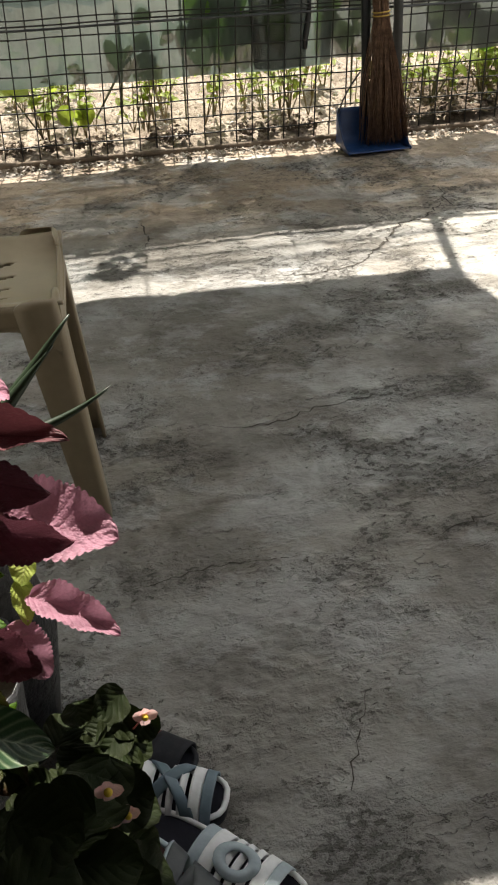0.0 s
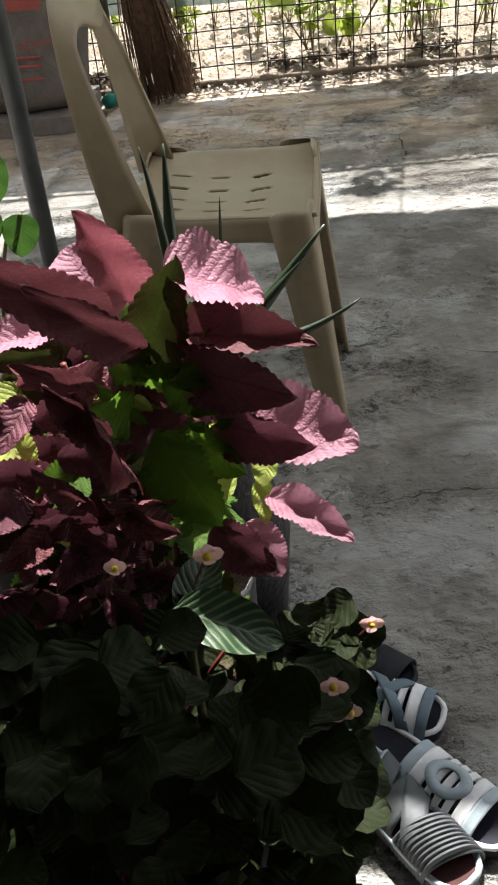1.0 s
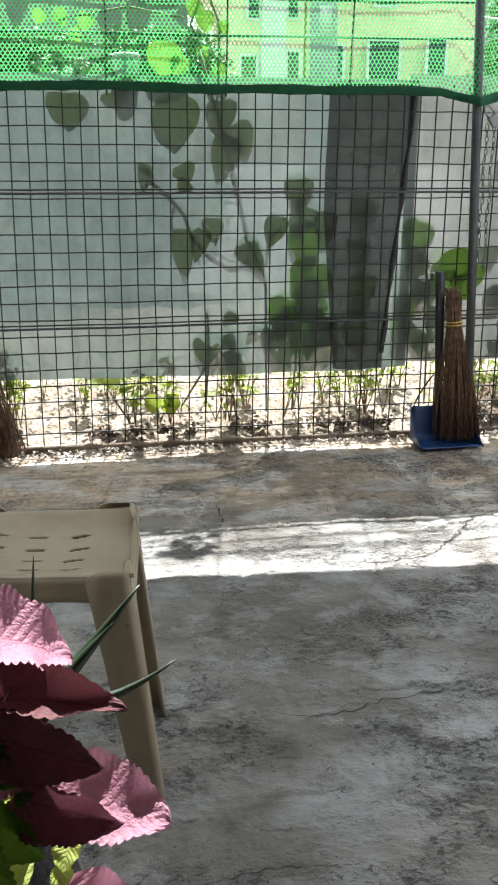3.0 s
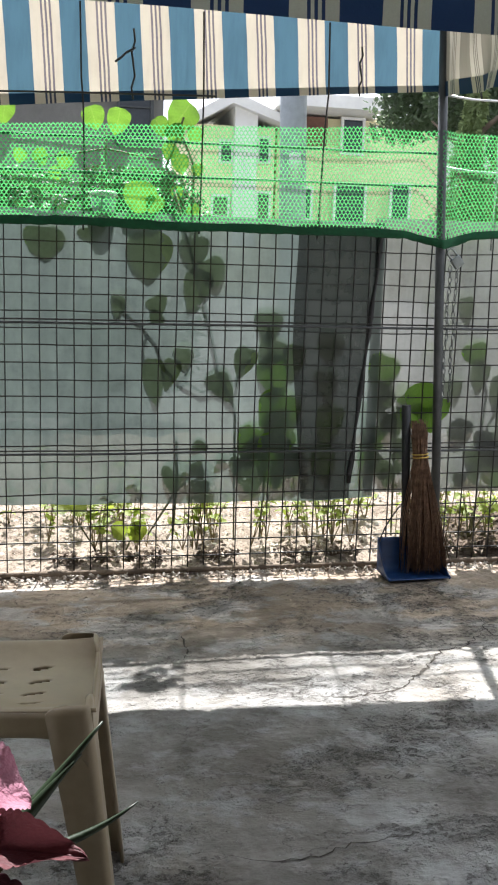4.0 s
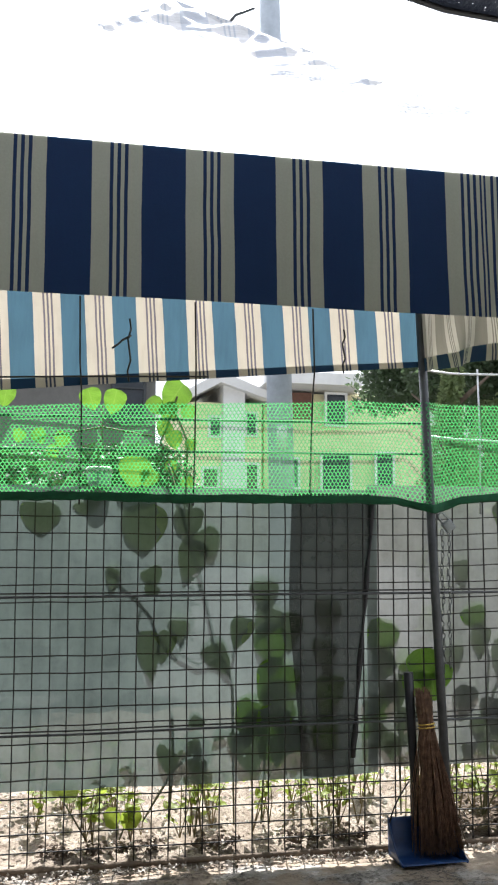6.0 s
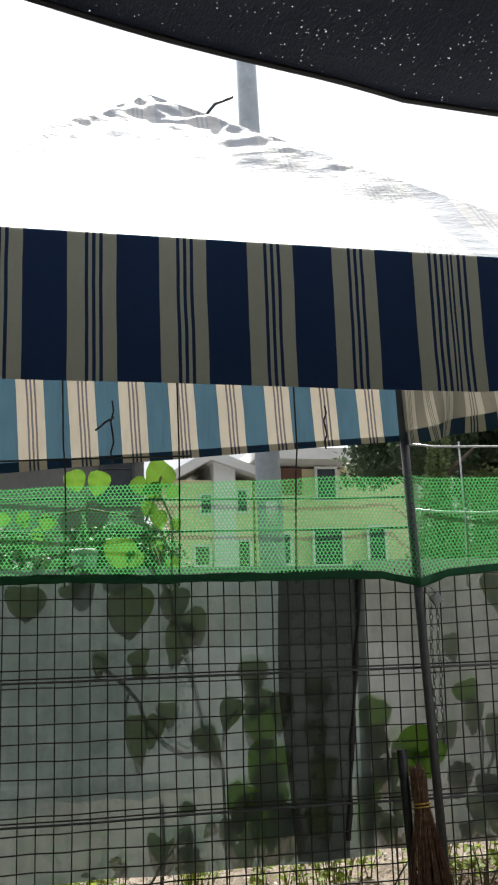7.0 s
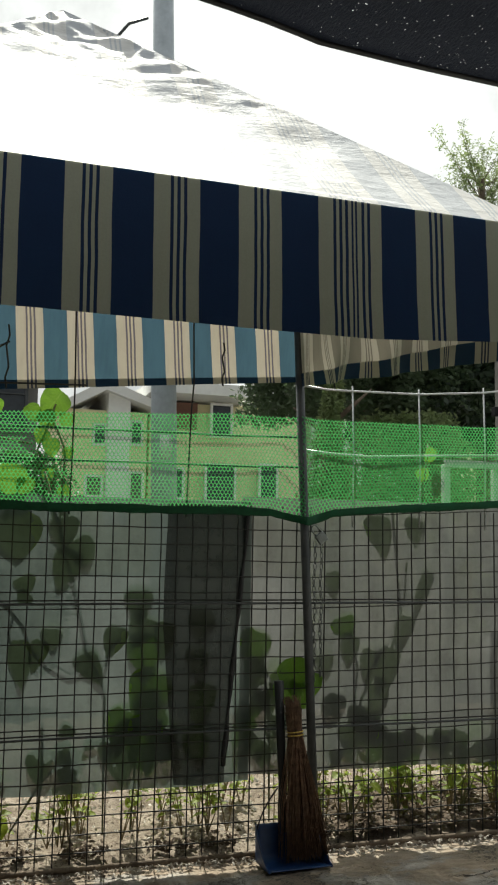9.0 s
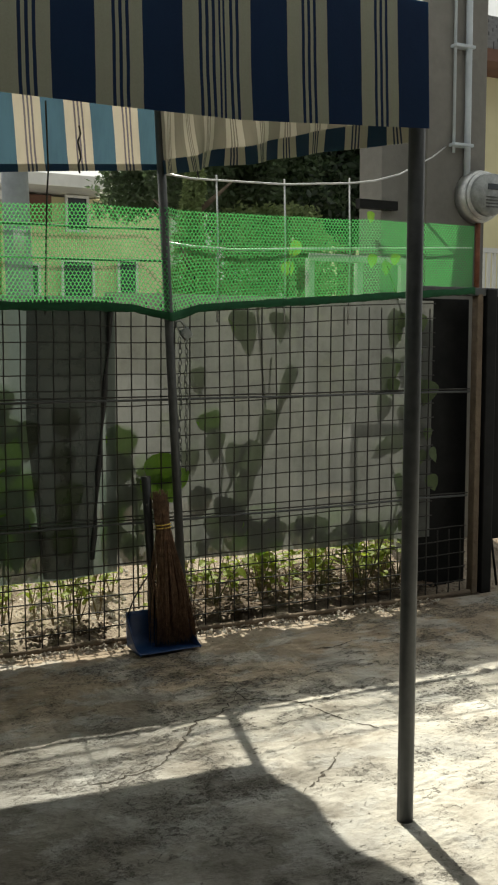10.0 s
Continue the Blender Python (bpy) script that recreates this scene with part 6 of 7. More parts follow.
def spiky_plant():
    o = Vector((-0.08, 1.0, 0.30))
    s = empty("spiky_plant", Matrix.Translation(o), "dark green spiky plant with narrow curving leaves", "plant")
    for pts, w in ((((-0.105, 1.0, 0.55), (-0.102, 1.02, 0.63), (-0.099, 1.05, 0.716)), 0.0085), (((-0.10, 0.98, 0.55), (-0.105, 0.98, 0.64), (-0.12, 1.0, 0.733)), 0.006),
                   (((-0.06, 0.95, 0.50), (0.0, 0.98, 0.555), (0.067, 1.0, 0.629)), 0.0085), (((-0.05, 0.95, 0.515), (0.03, 0.96, 0.505), (0.102, 0.97, 0.552)), 0.006),
                   (((-0.05, 1.0, 0.55), (-0.047, 1.0, 0.62), (-0.043, 1.0, 0.671)), 0.003), (((-0.07, 0.95, 0.49), (-0.02, 0.96, 0.545), (0.045, 0.99, 0.60)), 0.008)):
        bm = bmesh.new()
        tube(bm, bez(*[Vector(p) - o for p in pts], 10), [1.25 * w * (1 - 0.9 * (k / 10) ** 1.6) for k in range(11)], 6)
        part("leaf", bm, ALOE, s)
    bm = bmesh.new()
    loft(bm, [[Vector((r0 * math.cos(a), r0 * math.sin(a), z)) for a in (2 * math.pi * k / 24 for k in range(24))] for z, r0 in ((-0.30, 0.07), (-0.10, 0.085), (0.05, 0.05), (0.22, 0.03))])
    part("pot", bm, BAG, s, "black bag pot")
    h = empty("ivy_plant", pose(-0.30, 0.95, 0.55), "potted climber with heart-shaped green leaves", "plant")
    hm = leaf_mesh("leaf", IVY, heart, 10, 6, 0.2, 0.15, seed=6)
    for k, (x, y, z, w) in enumerate(((-0.231, 0.9, 0.715, 0.034), (-0.25, 0.9, 0.775, 0.03), (-0.262, 0.9, 0.725, 0.03), (-0.29, 0.92, 0.75, 0.035), (-0.30, 0.9, 0.69, 0.035))):
        b = Vector((x, y, z)) - Vector((-0.30, 0.95, 0.55))
        shared("leaf", hm, h, leaf_at(b, b + Vector((0.006 if k % 2 else -0.006, -0.01, -0.042)), w, (0.2, -1, 0.4)))
        part("stem", tube(bmesh.new(), bez((0, 0, -0.2), (0, 0, 0.1), b, 5), 0.0025, 4), VINE_STEM, h)
    bm = bmesh.new()
    loft(bm, [[Vector((r0 * math.cos(a), r0 * math.sin(a), z)) for a in (2 * math.pi * k / 24 for k in range(24))] for z, r0 in ((-0.55, 0.07), (-0.2, 0.09))])
    part("pot", bm, BLACK, h, "black plastic pot")


spiky_plant()


# ---- footwear ----
def sole_outline(n, length, width):
    pts = []
    for k in range(n):
        a = 2 * math.pi * k / n
        t = 0.5 - 0.5 * math.cos(a)
        w = width * (0.42 + 0.13 * t - 0.10 * math.sin(math.pi * t) ** 2 * (1 if math.sin(a) > 0 else 0.3))
        pts.append(((t - 0.5) * length, math.copysign(w * abs(math.sin(a)) ** 0.62, math.sin(a))))
    return pts


def sandal(kind, m, label, length=0.22, width=0.085):
    """A slide sandal, toe along +x, sole on z = 0."""
    s = empty("sandal", m, label, "sandal", "sandals on the floor")
    out = sole_outline(36, length, width)
    lower = {"grey": SHOEGREY, "black": SOLE_DARK}.get(kind, SOLE_DARK)
    bm = bmesh.new()
    loft(bm, [[Vector((x * 0.96, y * 0.94, 0.0)) for x, y in out], [Vector((x, y, 0.006)) for x, y in out], [Vector((x, y, 0.022 + 0.012 * max(0, -x / length) + 0.0)) for x, y in out], [Vector((x * 0.97, y * 0.94, 0.026 + 0.012 * max(0, -x / length))) for x, y in out]])
    part("sole", bm, lower, s)
    rim = {"grey": SHOEPALE, "black": SOLE_DARK}.get(kind, SHOEWHITE)
    bm = bmesh.new()
    ring = [Vector((x * 0.985, y * 0.985, 0.027 + 0.013 * max(0, -x / length))) for x, y in out]
    tube(bm, ring + [ring[0]], 0.0042, 6, caps=False)
    part("rim", bm, rim, s, "pale rim round the footbed" if rim is SHOEWHITE else "")
    bm = bmesh.new()
    vs = [bm.verts.new((x * 0.95, y * 0.92, 0.0275 + 0.012 * max(0, -x / length))) for x, y in out]
    bm.faces.new(vs)
    part("footbed", bm, MAROONBED if kind == "grey" else FOOTBED, s)

    def strap(x0, x1, high, mat, name, label="", slant=0.0, lift=0.0, wide=1.0):
        bm = bmesh.new()

        def at(u, v):
            a = math.pi * u
            x = x0 + (x1 - x0) * v + slant * math.cos(a)
            r = width * 0.5 * wide
            return Vector((x, -r * math.cos(a), 0.012 + (high + lift) * (math.sin(a) ** 0.7) * (1 - 0.12 * (v - 0.3))))
        grid_sheet(bm, at, 20, 5)
        thicken(bm, 0.0035)
        return part(name, bm, mat, s, label)
    h = 0.044
    if kind == "grey":
        strap(-0.045, -0.020, h, SHOEGREY, "strap", "ribbed grey strap", 0.022, 0.001)
        strap(-0.020, 0.012, h * 0.97, SHOEGREY, "strap", "ribbed grey strap", 0.004)
        strap(0.030, 0.085, h * 0.9, SHOEGREY, "strap", "ribbed grey strap", -0.01)
        strap(0.000, 0.040, h * 0.95, SHOEGREY, "strap", "ribbed grey strap", 0.034, 0.001, 0.98)
        strap(-0.047, -0.043, h * 1.03, SHOEPALE, "piping", "pale piping along the opening", 0.022, 0.001)
        for k in range(9):
            strap(0.032 + k * 0.006, 0.0345 + k * 0.006, h * 0.9, SHOEGREY, "rib", "", -0.01, 0.0022, 1.02)
    elif kind == "black":
        strap(-0.01, 0.03, h, SOLE_DARK, "strap", "", 0.01)
        strap(0.04, 0.085, h * 0.9, SOLE_DARK, "strap")
        strap(0.02, 0.05, h * 0.95, SHOERED, "strap", "dull red strap", 0.0, -0.002)
    else:
        tone = SHOEPALE if kind == "ring" else SHOEBLUE
        strap(-0.028, -0.012, h, tone, "strap", "pale blue strap" if kind == "ring" else "slate blue strap")
        strap(-0.012, 0.006, h, SHOEWHITE, "strap", "white strap", 0, 0.001)
        strap(0.055, 0.070, h * 0.95, SHOEWHITE, "strap", "white strap", 0, 0.001)
        strap(0.070, 0.084, h * 0.9, tone, "strap", "pale blue strap" if kind == "ring" else "slate blue strap")
        for k in range(3):
            strap(0.013 + k * 0.014, 0.021 + k * 0.014, h * 0.96, SHOEWHITE, "strap", "thin white strap", 0, 0.0)
        if kind == "ring":
            bm = bmesh.new()
            ring = []
            for q in range(25):
                a = 2 * math.pi * q / 24
                ring.append([Vector((0.028 + q2 * 0.026 * math.cos(a), q2 * 0.022 * math.sin(a), 0.056 + dz - 9.0 * (q2 * 0.022 * math.sin(a)) ** 2)) for q2, dz in ((1.15, 0), (1.1, 0.003), (0.60, 0.003), (0.54, 0))])
            loft(bm, ring, caps=False)
            part("ring_buckle", bm, SHOEPALE, s, "pale blue ring on the strap")
        else:
            for sl in (0.03, -0.03):
                strap(0.018, 0.036, h, SHOEBLUE, "cross_strap", "slate blue crossed strap", sl, 0.003)
    return s


sandal("black", pose(0.068, 0.915, 0.0, 0, 0, -38), "black sandal with a dull red strap on the floor", 0.2, 0.085)
sandal("cross", pose(0.088, 0.838, 0.0, 0, 0, -24), "dark sandal with crossed slate straps and white bands", 0.2, 0.082)
sandal("ring", pose(0.145, 0.712, 0.0, 0, 0, -46), "dark slide sandal with white straps and a round buckle", 0.235, 0.088)
sandal("grey", pose(0.108, 0.668, 0.010, 3, 2, -57), "grey ribbed sport sandal with maroon footbed", 0.22, 0.076)


# ---- beyond the fence ----
def utility_pole():
    bm = bmesh.new()
    tube(bm, [(3.13, 12.0, -0.1), (3.00, 12.0, 5.0), (2.84, 12.0, 11.0)], [0.17, 0.15, 0.12], 18)
    p = solid("utility_pole", bm, POLE, "pale grey round concrete utility pole", "utility pole")
    bm = bmesh.new()
    tube(bm, [(2.7, 11.95, 7.9), (2.45, 11.9, 7.75), (2.2, 11.9, 7.4)], 0.02, 6)
    part("bracket", bm, STEEL, p)
    bm = bmesh.new()
    box(bm, (2.98, 11.82, 2.2), (3.12, 11.85, 2.5))
    part("plate", bm, WHITEWALL, p, "small white plate")


utility_pole()


def far_houses():
    k = 48.0 / 12.0

    def P(x, z):
        return x * k, 1.1 + (z - 1.1) * k
    y = 48.0

    def block(h, x0, x1, z0, z1, mat, name, y0=0.0, depth=6.0):
        a, b = P(x0, z0), P(x1, z1)
        bm = bmesh.new()
        box(bm, (a[0], y + y0, a[1]), (b[0], y + y0 + depth, b[1]))
        return part(name, bm, mat, h, smooth=False)

    def window(h, x0, x1, z0, z1):
        a, b = P(x0, z0), P(x1, z1)
        bm = bmesh.new()
        for lo, hi in (((a[0] - .12, a[1] - .12), (b[0] + .12, a[1])), ((a[0] - .12, b[1]), (b[0] + .12, b[1] + .12)), ((a[0] - .12, a[1]), (a[0], b[1])), ((b[0], a[1]), (b[0] + .12, b[1]))):
            box(bm, (lo[0], y - 0.12, lo[1]), (hi[0], y + 0.02, hi[1]))
        ob = part("window", bm, WHITEWALL, h, smooth=False)
        bm = bmesh.new()
        box(bm, (a[0], y - 0.03, a[1]), (b[0], y - 0.01, b[1]))
        part("pane", bm, DARKGLASS, ob, "dark glass", smooth=False)
    a = empty("house", pose(0, 0, 0), "cream two-storey house with a white gable", "house", "houses beyond the fence")
    block(a, 1.80, 2.84, -0.2, 2.78, CREAM, "wall")
    bm = bmesh.new()
    p = [P(1.6, 2.74), P(2.28, 3.13), P(3.0, 2.86), P(2.96, 2.78), P(2.28, 3.0), P(1.66, 2.66)]
    fr = [bm.verts.new((q[0], y - 1.0, q[1])) for q in p]
    bk = [bm.verts.new((q[0], y + 7, q[1])) for q in p]
    bm.faces.new(fr)
    bm.faces.new(bk[::-1])
    for i in range(6):
        bm.faces.new((fr[i], fr[(i + 1) % 6], bk[(i + 1) % 6], bk[i])[::-1])
    part("roof", bm, WHITEWALL, a, smooth=False)
    block(a, 2.33, 2.60, 1.4, 3.0, WHITEWALL, "wall_bay", -0.5)
    for w in ((2.19, 2.31, 2.37, 2.59), (2.65, 2.76, 2.39, 2.65), (2.11, 2.28, 1.74, 1.96), (2.65, 2.78, 1.72, 2.02)):
        window(a, *w)
    b = empty("house", pose(0, 0, 0), "cream house with a brown fascia and white eaves", "house", "houses beyond the fence")
    block(b, 2.9, 5.0, -0.2, 2.95, CREAM, "wall", 0.5)
    block(b, 2.78, 4.2, 2.98, 3.12, WHITEWALL, "roof", -2.0, 10)
    block(b, 2.95, 3.50, 2.62, 2.95, BROWN, "balcony_front", 0.2)
    for w in ((3.68, 3.92, 2.55, 2.93), (3.62, 3.98, 1.73, 2.16), (4.34, 4.55, 1.75, 2.19), (3.1, 3.3, 1.75, 2.1)):
        window(b, *w)
    d = empty("house", pose(0, 0, 0), "long white house with dark windows", "house", "houses beyond the fence")
    block(d, 5.1, 9.2, -0.2, 2.85, WHITEWALL, "wall", 0.5)
    block(d, 5.02, 9.3, 2.85, 2.96, TILE, "roof", -0.6, 8)
    for k in range(8):
        window(d, 5.3 + 0.5 * k, 5.5 + 0.5 * k, 1.75, 2.15)
    # long plain house to the left
    c = empty("house", pose(0, 0, 0), "low grey neighbouring house with a flat eave", "house", "houses beyond the fence")
    bm = bmesh.new()
    box(bm, (-6.0, 10.0, -0.1), (1.25, 14.0, 2.90))
    part("wall", bm, WALLGREY, c, smooth=False)
    bm = bmesh.new()
    box(bm, (-6.2, 9.8, 2.90), (1.33, 14.2, 2.98))
    part("roof", bm, TILE, c, smooth=False)
    bm = bmesh.new()
    for lo, hi in (((0.80, 2.25), (0.83, 2.76)), ((1.12, 2.25), (1.15, 2.76)), ((0.83, 2.25), (1.12, 2.28)), ((0.83, 2.73), (1.12, 2.76)), ((0.83, 2.60), (1.12, 2.615))):
        box(bm, (lo[0], 9.95, lo[1]), (hi[0], 9.998, hi[1]))
    w = part("window", bm, STEEL, c, smooth=False)
    bm = bmesh.new()
    box(bm, (0.83, 9.975, 2.28), (1.12, 9.985, 2.73))
    part("pane", bm, DARKGLASS, w, "dark glass", smooth=False)


far_houses()


def right_side():
    bm = bmesh.new()
    box(bm, (2.955, 4.30, -0.05), (3.60, 4.50, 2.83))
    solid("wall_neighbour", bm, WALLGREY, "tall grey cement end wall of the neighbouring building", "wall", kind="structure", smooth=False)
    bm = bmesh.new()
    box(bm, (3.18, 4.225, -0.05), (3.555, 4.298, 4.2), 0.006)
    solid("wall_pier", bm, WALLGREY, "grey cement pier of the neighbouring wall", "wall", kind="structure", smooth=False)
    # Dark bar before the wall, imitating the shade inside a narrow niche.
    bm = bmesh.new()
    box(bm, (2.80, 4.26, 1.795), (3.03, 4.298, 1.84), 0.003)
    solid("niche_shade", bm, DARKGATE, "dark bar standing in for a shaded niche in the wall", "ledge", kind="structure", smooth=False)
    e = empty("electric_meter", pose(3.49, 4.16, 1.885), "round glass electric meter on the cement pier", "meter")

    def disc(r, y0, y1, mat, name, label="", z=0.0):
        bm = bmesh.new()
        loft(bm, [[Vector((q * r * math.cos(a), yy, z + q * r * math.sin(a))) for a in (2 * math.pi * k / 32 for k in range(32))] for q, yy in ((1, y0), (1, (y0 + y1) / 2), (0.93, y1))])
        bmesh.ops.recalc_face_normals(bm, faces=bm.faces[:])
        return part(name, bm, mat, e, label)
    disc(0.135, 0.06, -0.01, GALV, "socket")
    disc(0.122, -0.01, -0.03, GALV, "ring")
    disc(0.108, -0.03, -0.085, METER, "dial", "pale dial under glass")
    bm = bmesh.new()
    box(bm, (-0.04, -0.090, 0.02), (0.04, -0.086, 0.05), 0.001)
    part("display", bm, DARKGLASS, e, "dark counter window")
    bm = bmesh.new()
    for k in range(4):
        box(bm, (-0.05, -0.089, -0.02 - k * 0.016), (0.05 - 0.02 * (k % 2), -0.086, -0.014 - k * 0.016))
    part("print", bm, STEEL, e, "fine print that cannot be read")
    c = empty("conduit", pose(3.385, 4.20, 2.0), "grey steel conduit running up from the meter", "conduit")
    part("pipe", tube(bmesh.new(), [(0.03, 0.0, -0.02), (0.03, 0.0, 0.3), (0.02, 0.0, 2.2)], 0.017, 12), POLE, c)
    part("pipe", tube(bmesh.new(), [(-0.05, 0.01, 0.1), (-0.055, 0.01, 2.2)], 0.008, 10), POLE, c)
    for z in (0.13, 0.62):
        part("clamp", box(bmesh.new(), (-0.07, -0.022, z), (0.055, 0.03, z + 0.016), 0.004), POLE, c)
    part("orange_pipe", tube(bmesh.new(), [(0.11, 0.0, -0.62), (0.11, 0.0, -0.25)], 0.014, 10), RUST, c, "rusty orange painted pipe")
    p = empty("plant_frame", pose(2.69, 4.10, 0.05), "pale plank plant frame standing in the garden bed", "frame")
    for x in (-0.27, 0.0, 0.255):
        part("post", box(bmesh.new(), (x - 0.016, -0.016, 0), (x + 0.016, 0.016, 1.47), 0.003), PALEPLANK, p)
    part("bar", box(bmesh.new(), (-0.29, -0.034, 1.455), (0.275, -0.017, 1.490), 0.003), PALEPLANK, p)
    # dark gate at the fence's end
    g = empty("metal_gate", pose(2.92, 3.52, 0), "dark sheet metal gate beside the fence", "gate")
    part("panel", box(bmesh.new(), (-0.27, 0.10, 0.02), (0.05, 0.12, 1.32), 0.003), DARKGATE, g)
    part("post", box(bmesh.new(), (0.0, -0.02, 0.0), (0.03, 0.02, 1.34), 0.004), BARK, g, "dark worn post")
    part("post", box(bmesh.new(), (0.045, -0.03, 0.0), (0.10, 0.03, 1.36), 0.005), DARKGATE, g, "dark square post")
    part("panel", box(bmesh.new(), (0.10, -0.01, 0.24), (1.4, 0.02, 1.33), 0.004), DARKGATE, g)
    part("top_rail", box(bmesh.new(), (-0.3, -0.02, 1.33), (1.4, 0.03, 1.365), 0.005), STEEL, g)
    for k in range(5):
        part("bar", tube(bmesh.new(), [(0.16 + 0.1 * k, 0, 0.02), (0.12 + 0.1 * k, 0, 0.26)], 0.006, 6), DARKGATE, g)
    # house further right
    h = empty("house", pose(0, 0, 0), "cream house with a grey tiled roof and white railing", "house", "houses beyond the fence")
    part("wall", box(bmesh.new(), (11.6, 14.3, -0.1), (18, 20, 6.3)), CREAM, h, smooth=False)
    part("roof", box(bmesh.new(), (11.0, 13.6, 6.05), (18, 16.6, 6.12), 0.0, Matrix.Translation((0, 13.6, 6.05)) @ Matrix.Rotation(0.519, 4, "X") @ Matrix.Translation((0, -13.6, -6.05))), TILE, h, smooth=False)
    me = mesh_of("roof_tile", box(bmesh.new(), (0, 0, 0), (0.285, 0.48, 0.13), 0.02), TILE, False)
    for r in range(7):
        for q in range(12):
            shared("roof_tile", me, h, Matrix.Translation((11.0 + q * 0.30 + (0.15 if r % 2 else 0), 13.58 + r * 0.42, 6.13 + r * 0.24)))
    part("eave", box(bmesh.new(), (11.2, 13.5, 5.9), (18, 14.3, 6.1)), BROWN, h, smooth=False)
    wd = part("window", box(bmesh.new(), (11.62, 14.2, 3.9), (11.98, 14.32, 5.6)), BROWN, h, smooth=False)
    part("pane", box(bmesh.new(), (11.7, 14.17, 4.0), (11.9, 14.19, 5.5)), DARKGLASS, wd, smooth=False)
    part("balcony", box(bmesh.new(), (11.4, 13.6, 2.0), (18, 14.3, 2.12)), WHITEWALL, h, smooth=False)
    for k in range(22):
        part("baluster", box(bmesh.new(), (11.5 + k * 0.12, 13.62, 2.12), (11.55 + k * 0.12, 13.67, 2.75)), WHITEWALL, h, smooth=False)
    part("handrail", box(bmesh.new(), (11.4, 13.6, 2.75), (18, 13.69, 2.83)), WHITEWALL, h, smooth=False)


PALEPLANK = plain("pale_plank", (0.52, 0.53, 0.50), (0.68, 0.68, 0.64), 14, 0.7)
METER = plain("meter_dial", (0.20, 0.215, 0.22), (0.36, 0.38, 0.385), 20, 0.10)
right_side()


HEDGE = leafy("shrub_leaf", (0.05, 0.11, 0.03), (0.03, 0.075, 0.02), (0.08, 0.14, 0.05), 0.35)


def tree(m, height, crown, n, mat, leaf, seed, label, shape="round", low=0.12, gaps=-0.22):
    r = random.Random(seed)
    t = empty("tree", m, label, "tree", "trees beyond the fence")
    bm = bmesh.new()
    tube(bm, [(0, 0, 0), (0.05 * height * 0.2, 0, height * 0.4), (0, 0.02, height * 0.85)], [height * 0.012, height * 0.010, height * 0.005], 8)
    tips = []
    for k in range(10 if low < 0.4 else 4):
        a, z = r.uniform(0, 6.28), r.uniform(max(0.25, low + 0.15), 0.85) * height
        q = Vector((crown * 0.7 * math.cos(a), crown * 0.7 * math.sin(a), z + 0.12 * height))
        tube(bm, [(0, 0, z), q * 0.5 + Vector((0, 0, z * 0.5)), q], [height * 0.012, height * 0.008, height * 0.003], 5)
        tips.append(q)
    part("trunk", bm, BARK, t)
    verts, faces, uvs = [], [], []
    for k in range(n):
        z = r.uniform(low, 1.0)
        if shape == "cone":
            rad = crown * (1.03 - z) ** 0.8
        else:
            rad = crown * (1 - (2 * z - 1.12) ** 2 * 0.75) ** 0.5
        a, q = r.uniform(0, 6.28), r.random() ** 0.4
        lump = 0.72 + 0.5 * noise.noise((math.cos(a) * 2.2, math.sin(a) * 2.2, z * 6 + seed))
        c = Vector((rad * q * lump * math.cos(a), rad * q * lump * math.sin(a), z * height))
        if noise.noise(c * (1.6 / crown) + Vector((seed, 0, 0))) < gaps:
            continue
        d = Vector((r.uniform(-1, 1), r.uniform(-1, 1), r.uniform(-0.9, 0.5))).normalized() * leaf * r.uniform(0.6, 1.3)
        s = d.cross(Vector((r.uniform(-1, 1), r.uniform(-1, 1), r.uniform(-1, 1)))).normalized() * leaf * 0.28
        b = len(verts)
        verts += [c, c + d * 0.5 + s, c + d, c + d * 0.5 - s]
        faces.append((b, b + 1, b + 2, b + 3))
        uvs += [(0, 0), (1, 0.5), (0, 1), (-1, 0.5)]
    me = bpy.data.meshes.new("crown")
    me.from_pydata([tuple(v) for v in verts], [], faces)
    lay = me.uv_layers.new(name="UVMap")
    for k, lp in enumerate(me.loops):
        lay.data[k].uv = uvs[lp.vertex_index]
    me.materials.append(mat)
    ob = new("crown", me)
    ob.parent = t


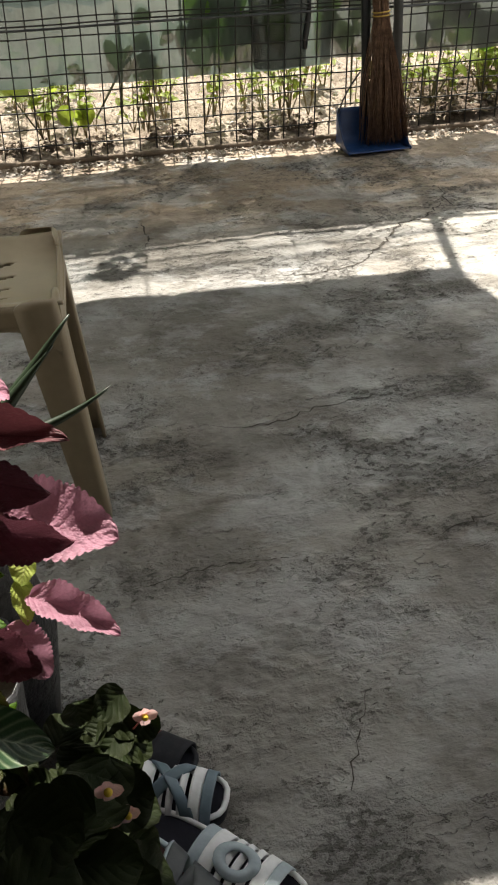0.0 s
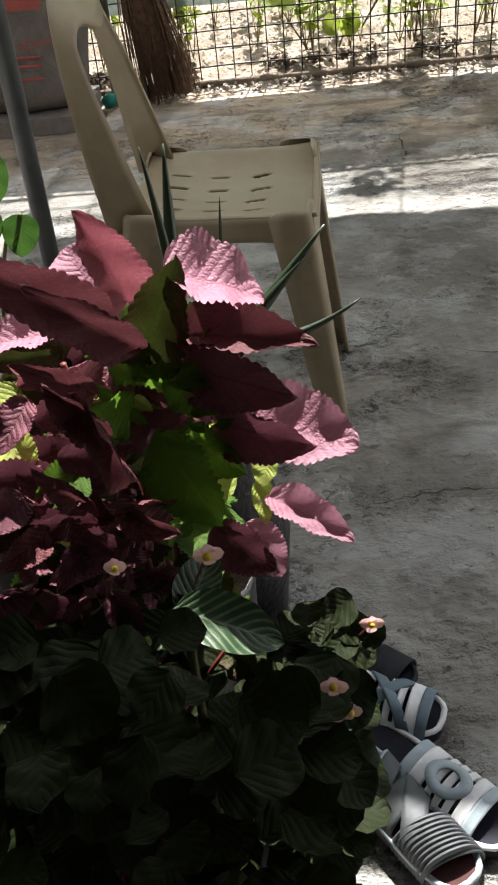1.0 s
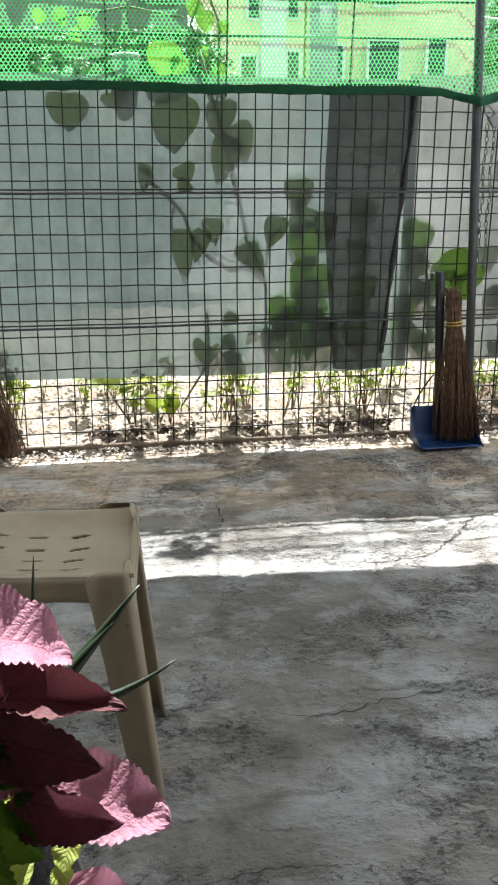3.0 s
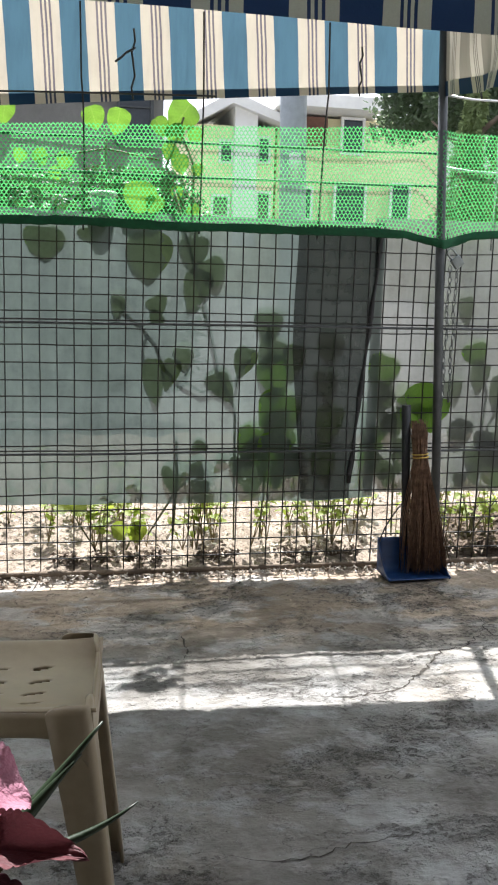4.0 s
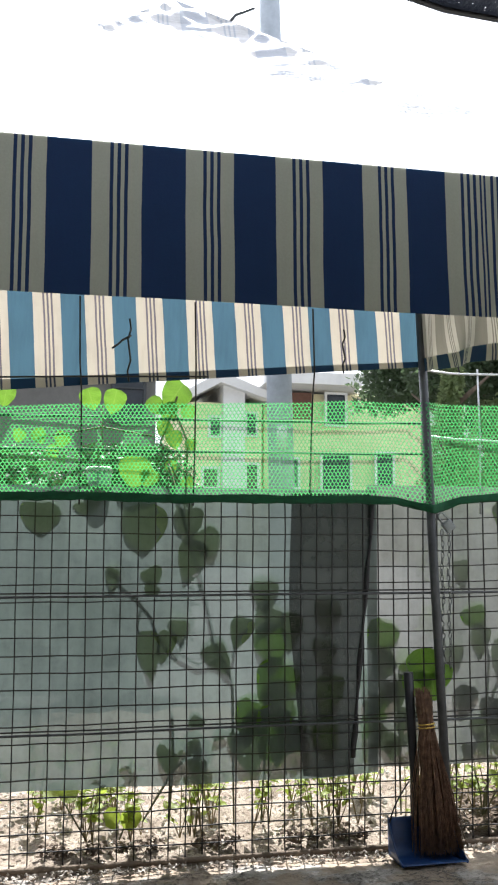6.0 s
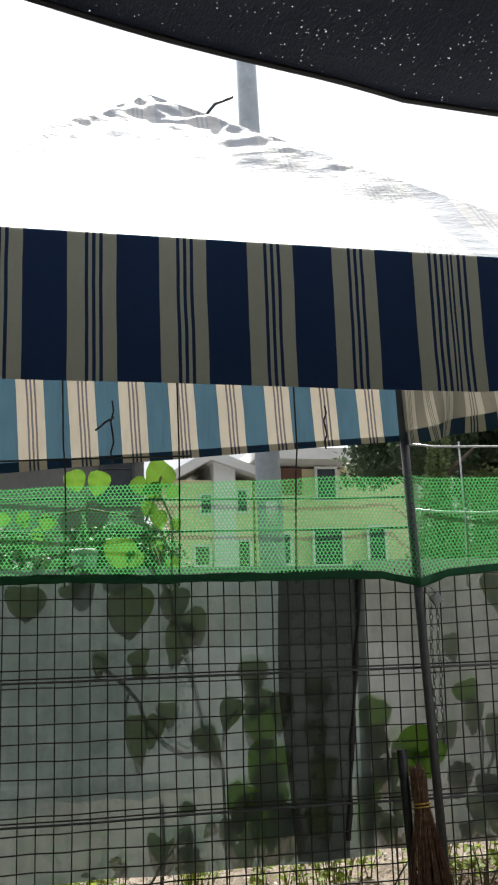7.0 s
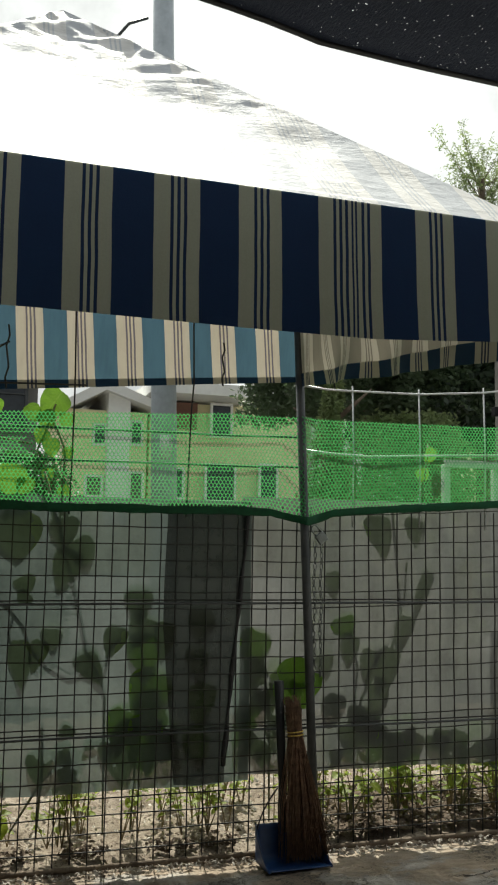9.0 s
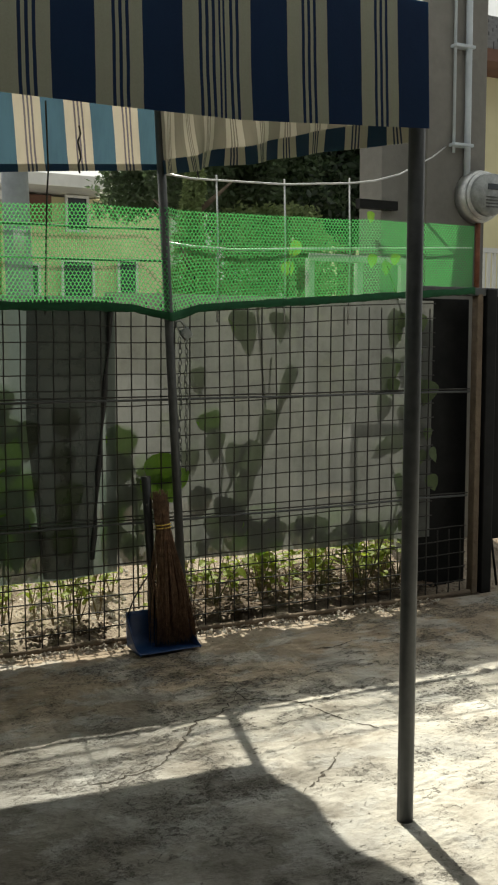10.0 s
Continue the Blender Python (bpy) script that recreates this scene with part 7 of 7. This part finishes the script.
def airy_tree():
    """A tall thin tree whose feathery twigs rise over the canopy."""
    r = random.Random(44)
    t = empty("tree", pose(8.30, 13.0, 0), "pale feathery tree rising over the canopy", "tree", "trees beyond the fence")
    bm = bmesh.new()
    tube(bm, [(0, 0, 0), (0.1, 0, 3.5), (0, 0, 6.9)], [0.14, 0.10, 0.05], 8)
    verts, faces, uvs = [], [], []
    for k in range(46):
        a, up = r.uniform(0, 6.28), r.uniform(0.15, 1.15)
        b = Vector((0, 0, r.uniform(5.9, 6.9)))
        reach = r.uniform(0.35, 0.85)
        tip = b + Vector((reach * math.cos(a), 0.6 * reach * math.sin(a), up))
        mid = (b + tip) / 2 + Vector((0.10 * math.cos(a), 0, 0.16))
        line = bez(b, mid, tip, 14)
        tube(bm, line, [0.007 - 0.0004 * i for i in range(15)], 4)
        for p in line[4:]:
            for q in range(12):
                p = p + Vector((r.uniform(-1, 1), r.uniform(-1, 1), r.uniform(-1, 1))) * 0.035
                d = Vector((r.uniform(-1, 1), r.uniform(-1, 1), r.uniform(-0.7, 0.7))).normalized() * r.uniform(0.03, 0.09)
                s = d.cross(Vector((r.uniform(-1, 1), r.uniform(-1, 1), r.uniform(-1, 1)))).normalized() * 0.009
                n = len(verts)
                verts += [p, p + d * 0.5 + s, p + d, p + d * 0.5 - s]
                faces.append((n, n + 1, n + 2, n + 3))
                uvs += [(0, 0), (1, 0.5), (0, 1), (-1, 0.5)]
    part("trunk", bm, BARK, t)
    me = bpy.data.meshes.new("crown")
    me.from_pydata([tuple(v) for v in verts], [], faces)
    lay = me.uv_layers.new(name="UVMap")
    for k, lp in enumerate(me.loops):
        lay.data[k].uv = uvs[lp.vertex_index]
    me.materials.append(TREELEAF)
    ob = new("crown", me)
    ob.parent = t


tree(pose(4.85, 10.0, 0), 4.3, 1.75, 60000, FEATHERY, 0.075, 1, "feathery grey-green evergreen tree behind the fence", "round", 0.60, -0.18)
tree(pose(6.6, 10.5, 0), 5.0, 2.0, 42000, CONIFER, 0.11, 2, "dark dense evergreen tree behind the fence", "round", 0.49, -0.6)
tree(pose(3.85, 8.6, 0), 2.9, 0.6, 12000, TREELEAF, 0.05, 3, "young yellow-green tree behind the fence", "cone", 0.42, -0.3)
tree(pose(4.9, 9.0, 0), 2.5, 0.95, 16000, TREELEAF, 0.06, 9, "young yellow-green tree behind the fence", "round", 0.4, -0.2)
airy_tree()
tree(pose(0.75, 7.6, 0), 1.80, 0.70, 16000, HEDGE, 0.05, 6, "dense green shrub behind the fence", "round", 0.1, -1)
tree(pose(2.75, 5.6, 0), 1.36, 0.55, 9000, TREELEAF, 0.05, 12, "low sunlit yellow-green shrub behind the fence", "round", 0.15, -0.3)
tree(pose(3.30, 6.0, 0), 1.40, 0.50, 9000, TREELEAF, 0.05, 13, "low sunlit yellow-green shrub behind the fence", "round", 0.15, -0.3)
tree(pose(-0.45, 7.2, 0), 1.72, 1.20, 40000, HEDGE, 0.05, 5, "dense green shrub behind the fence", "round", 0.1, -1)
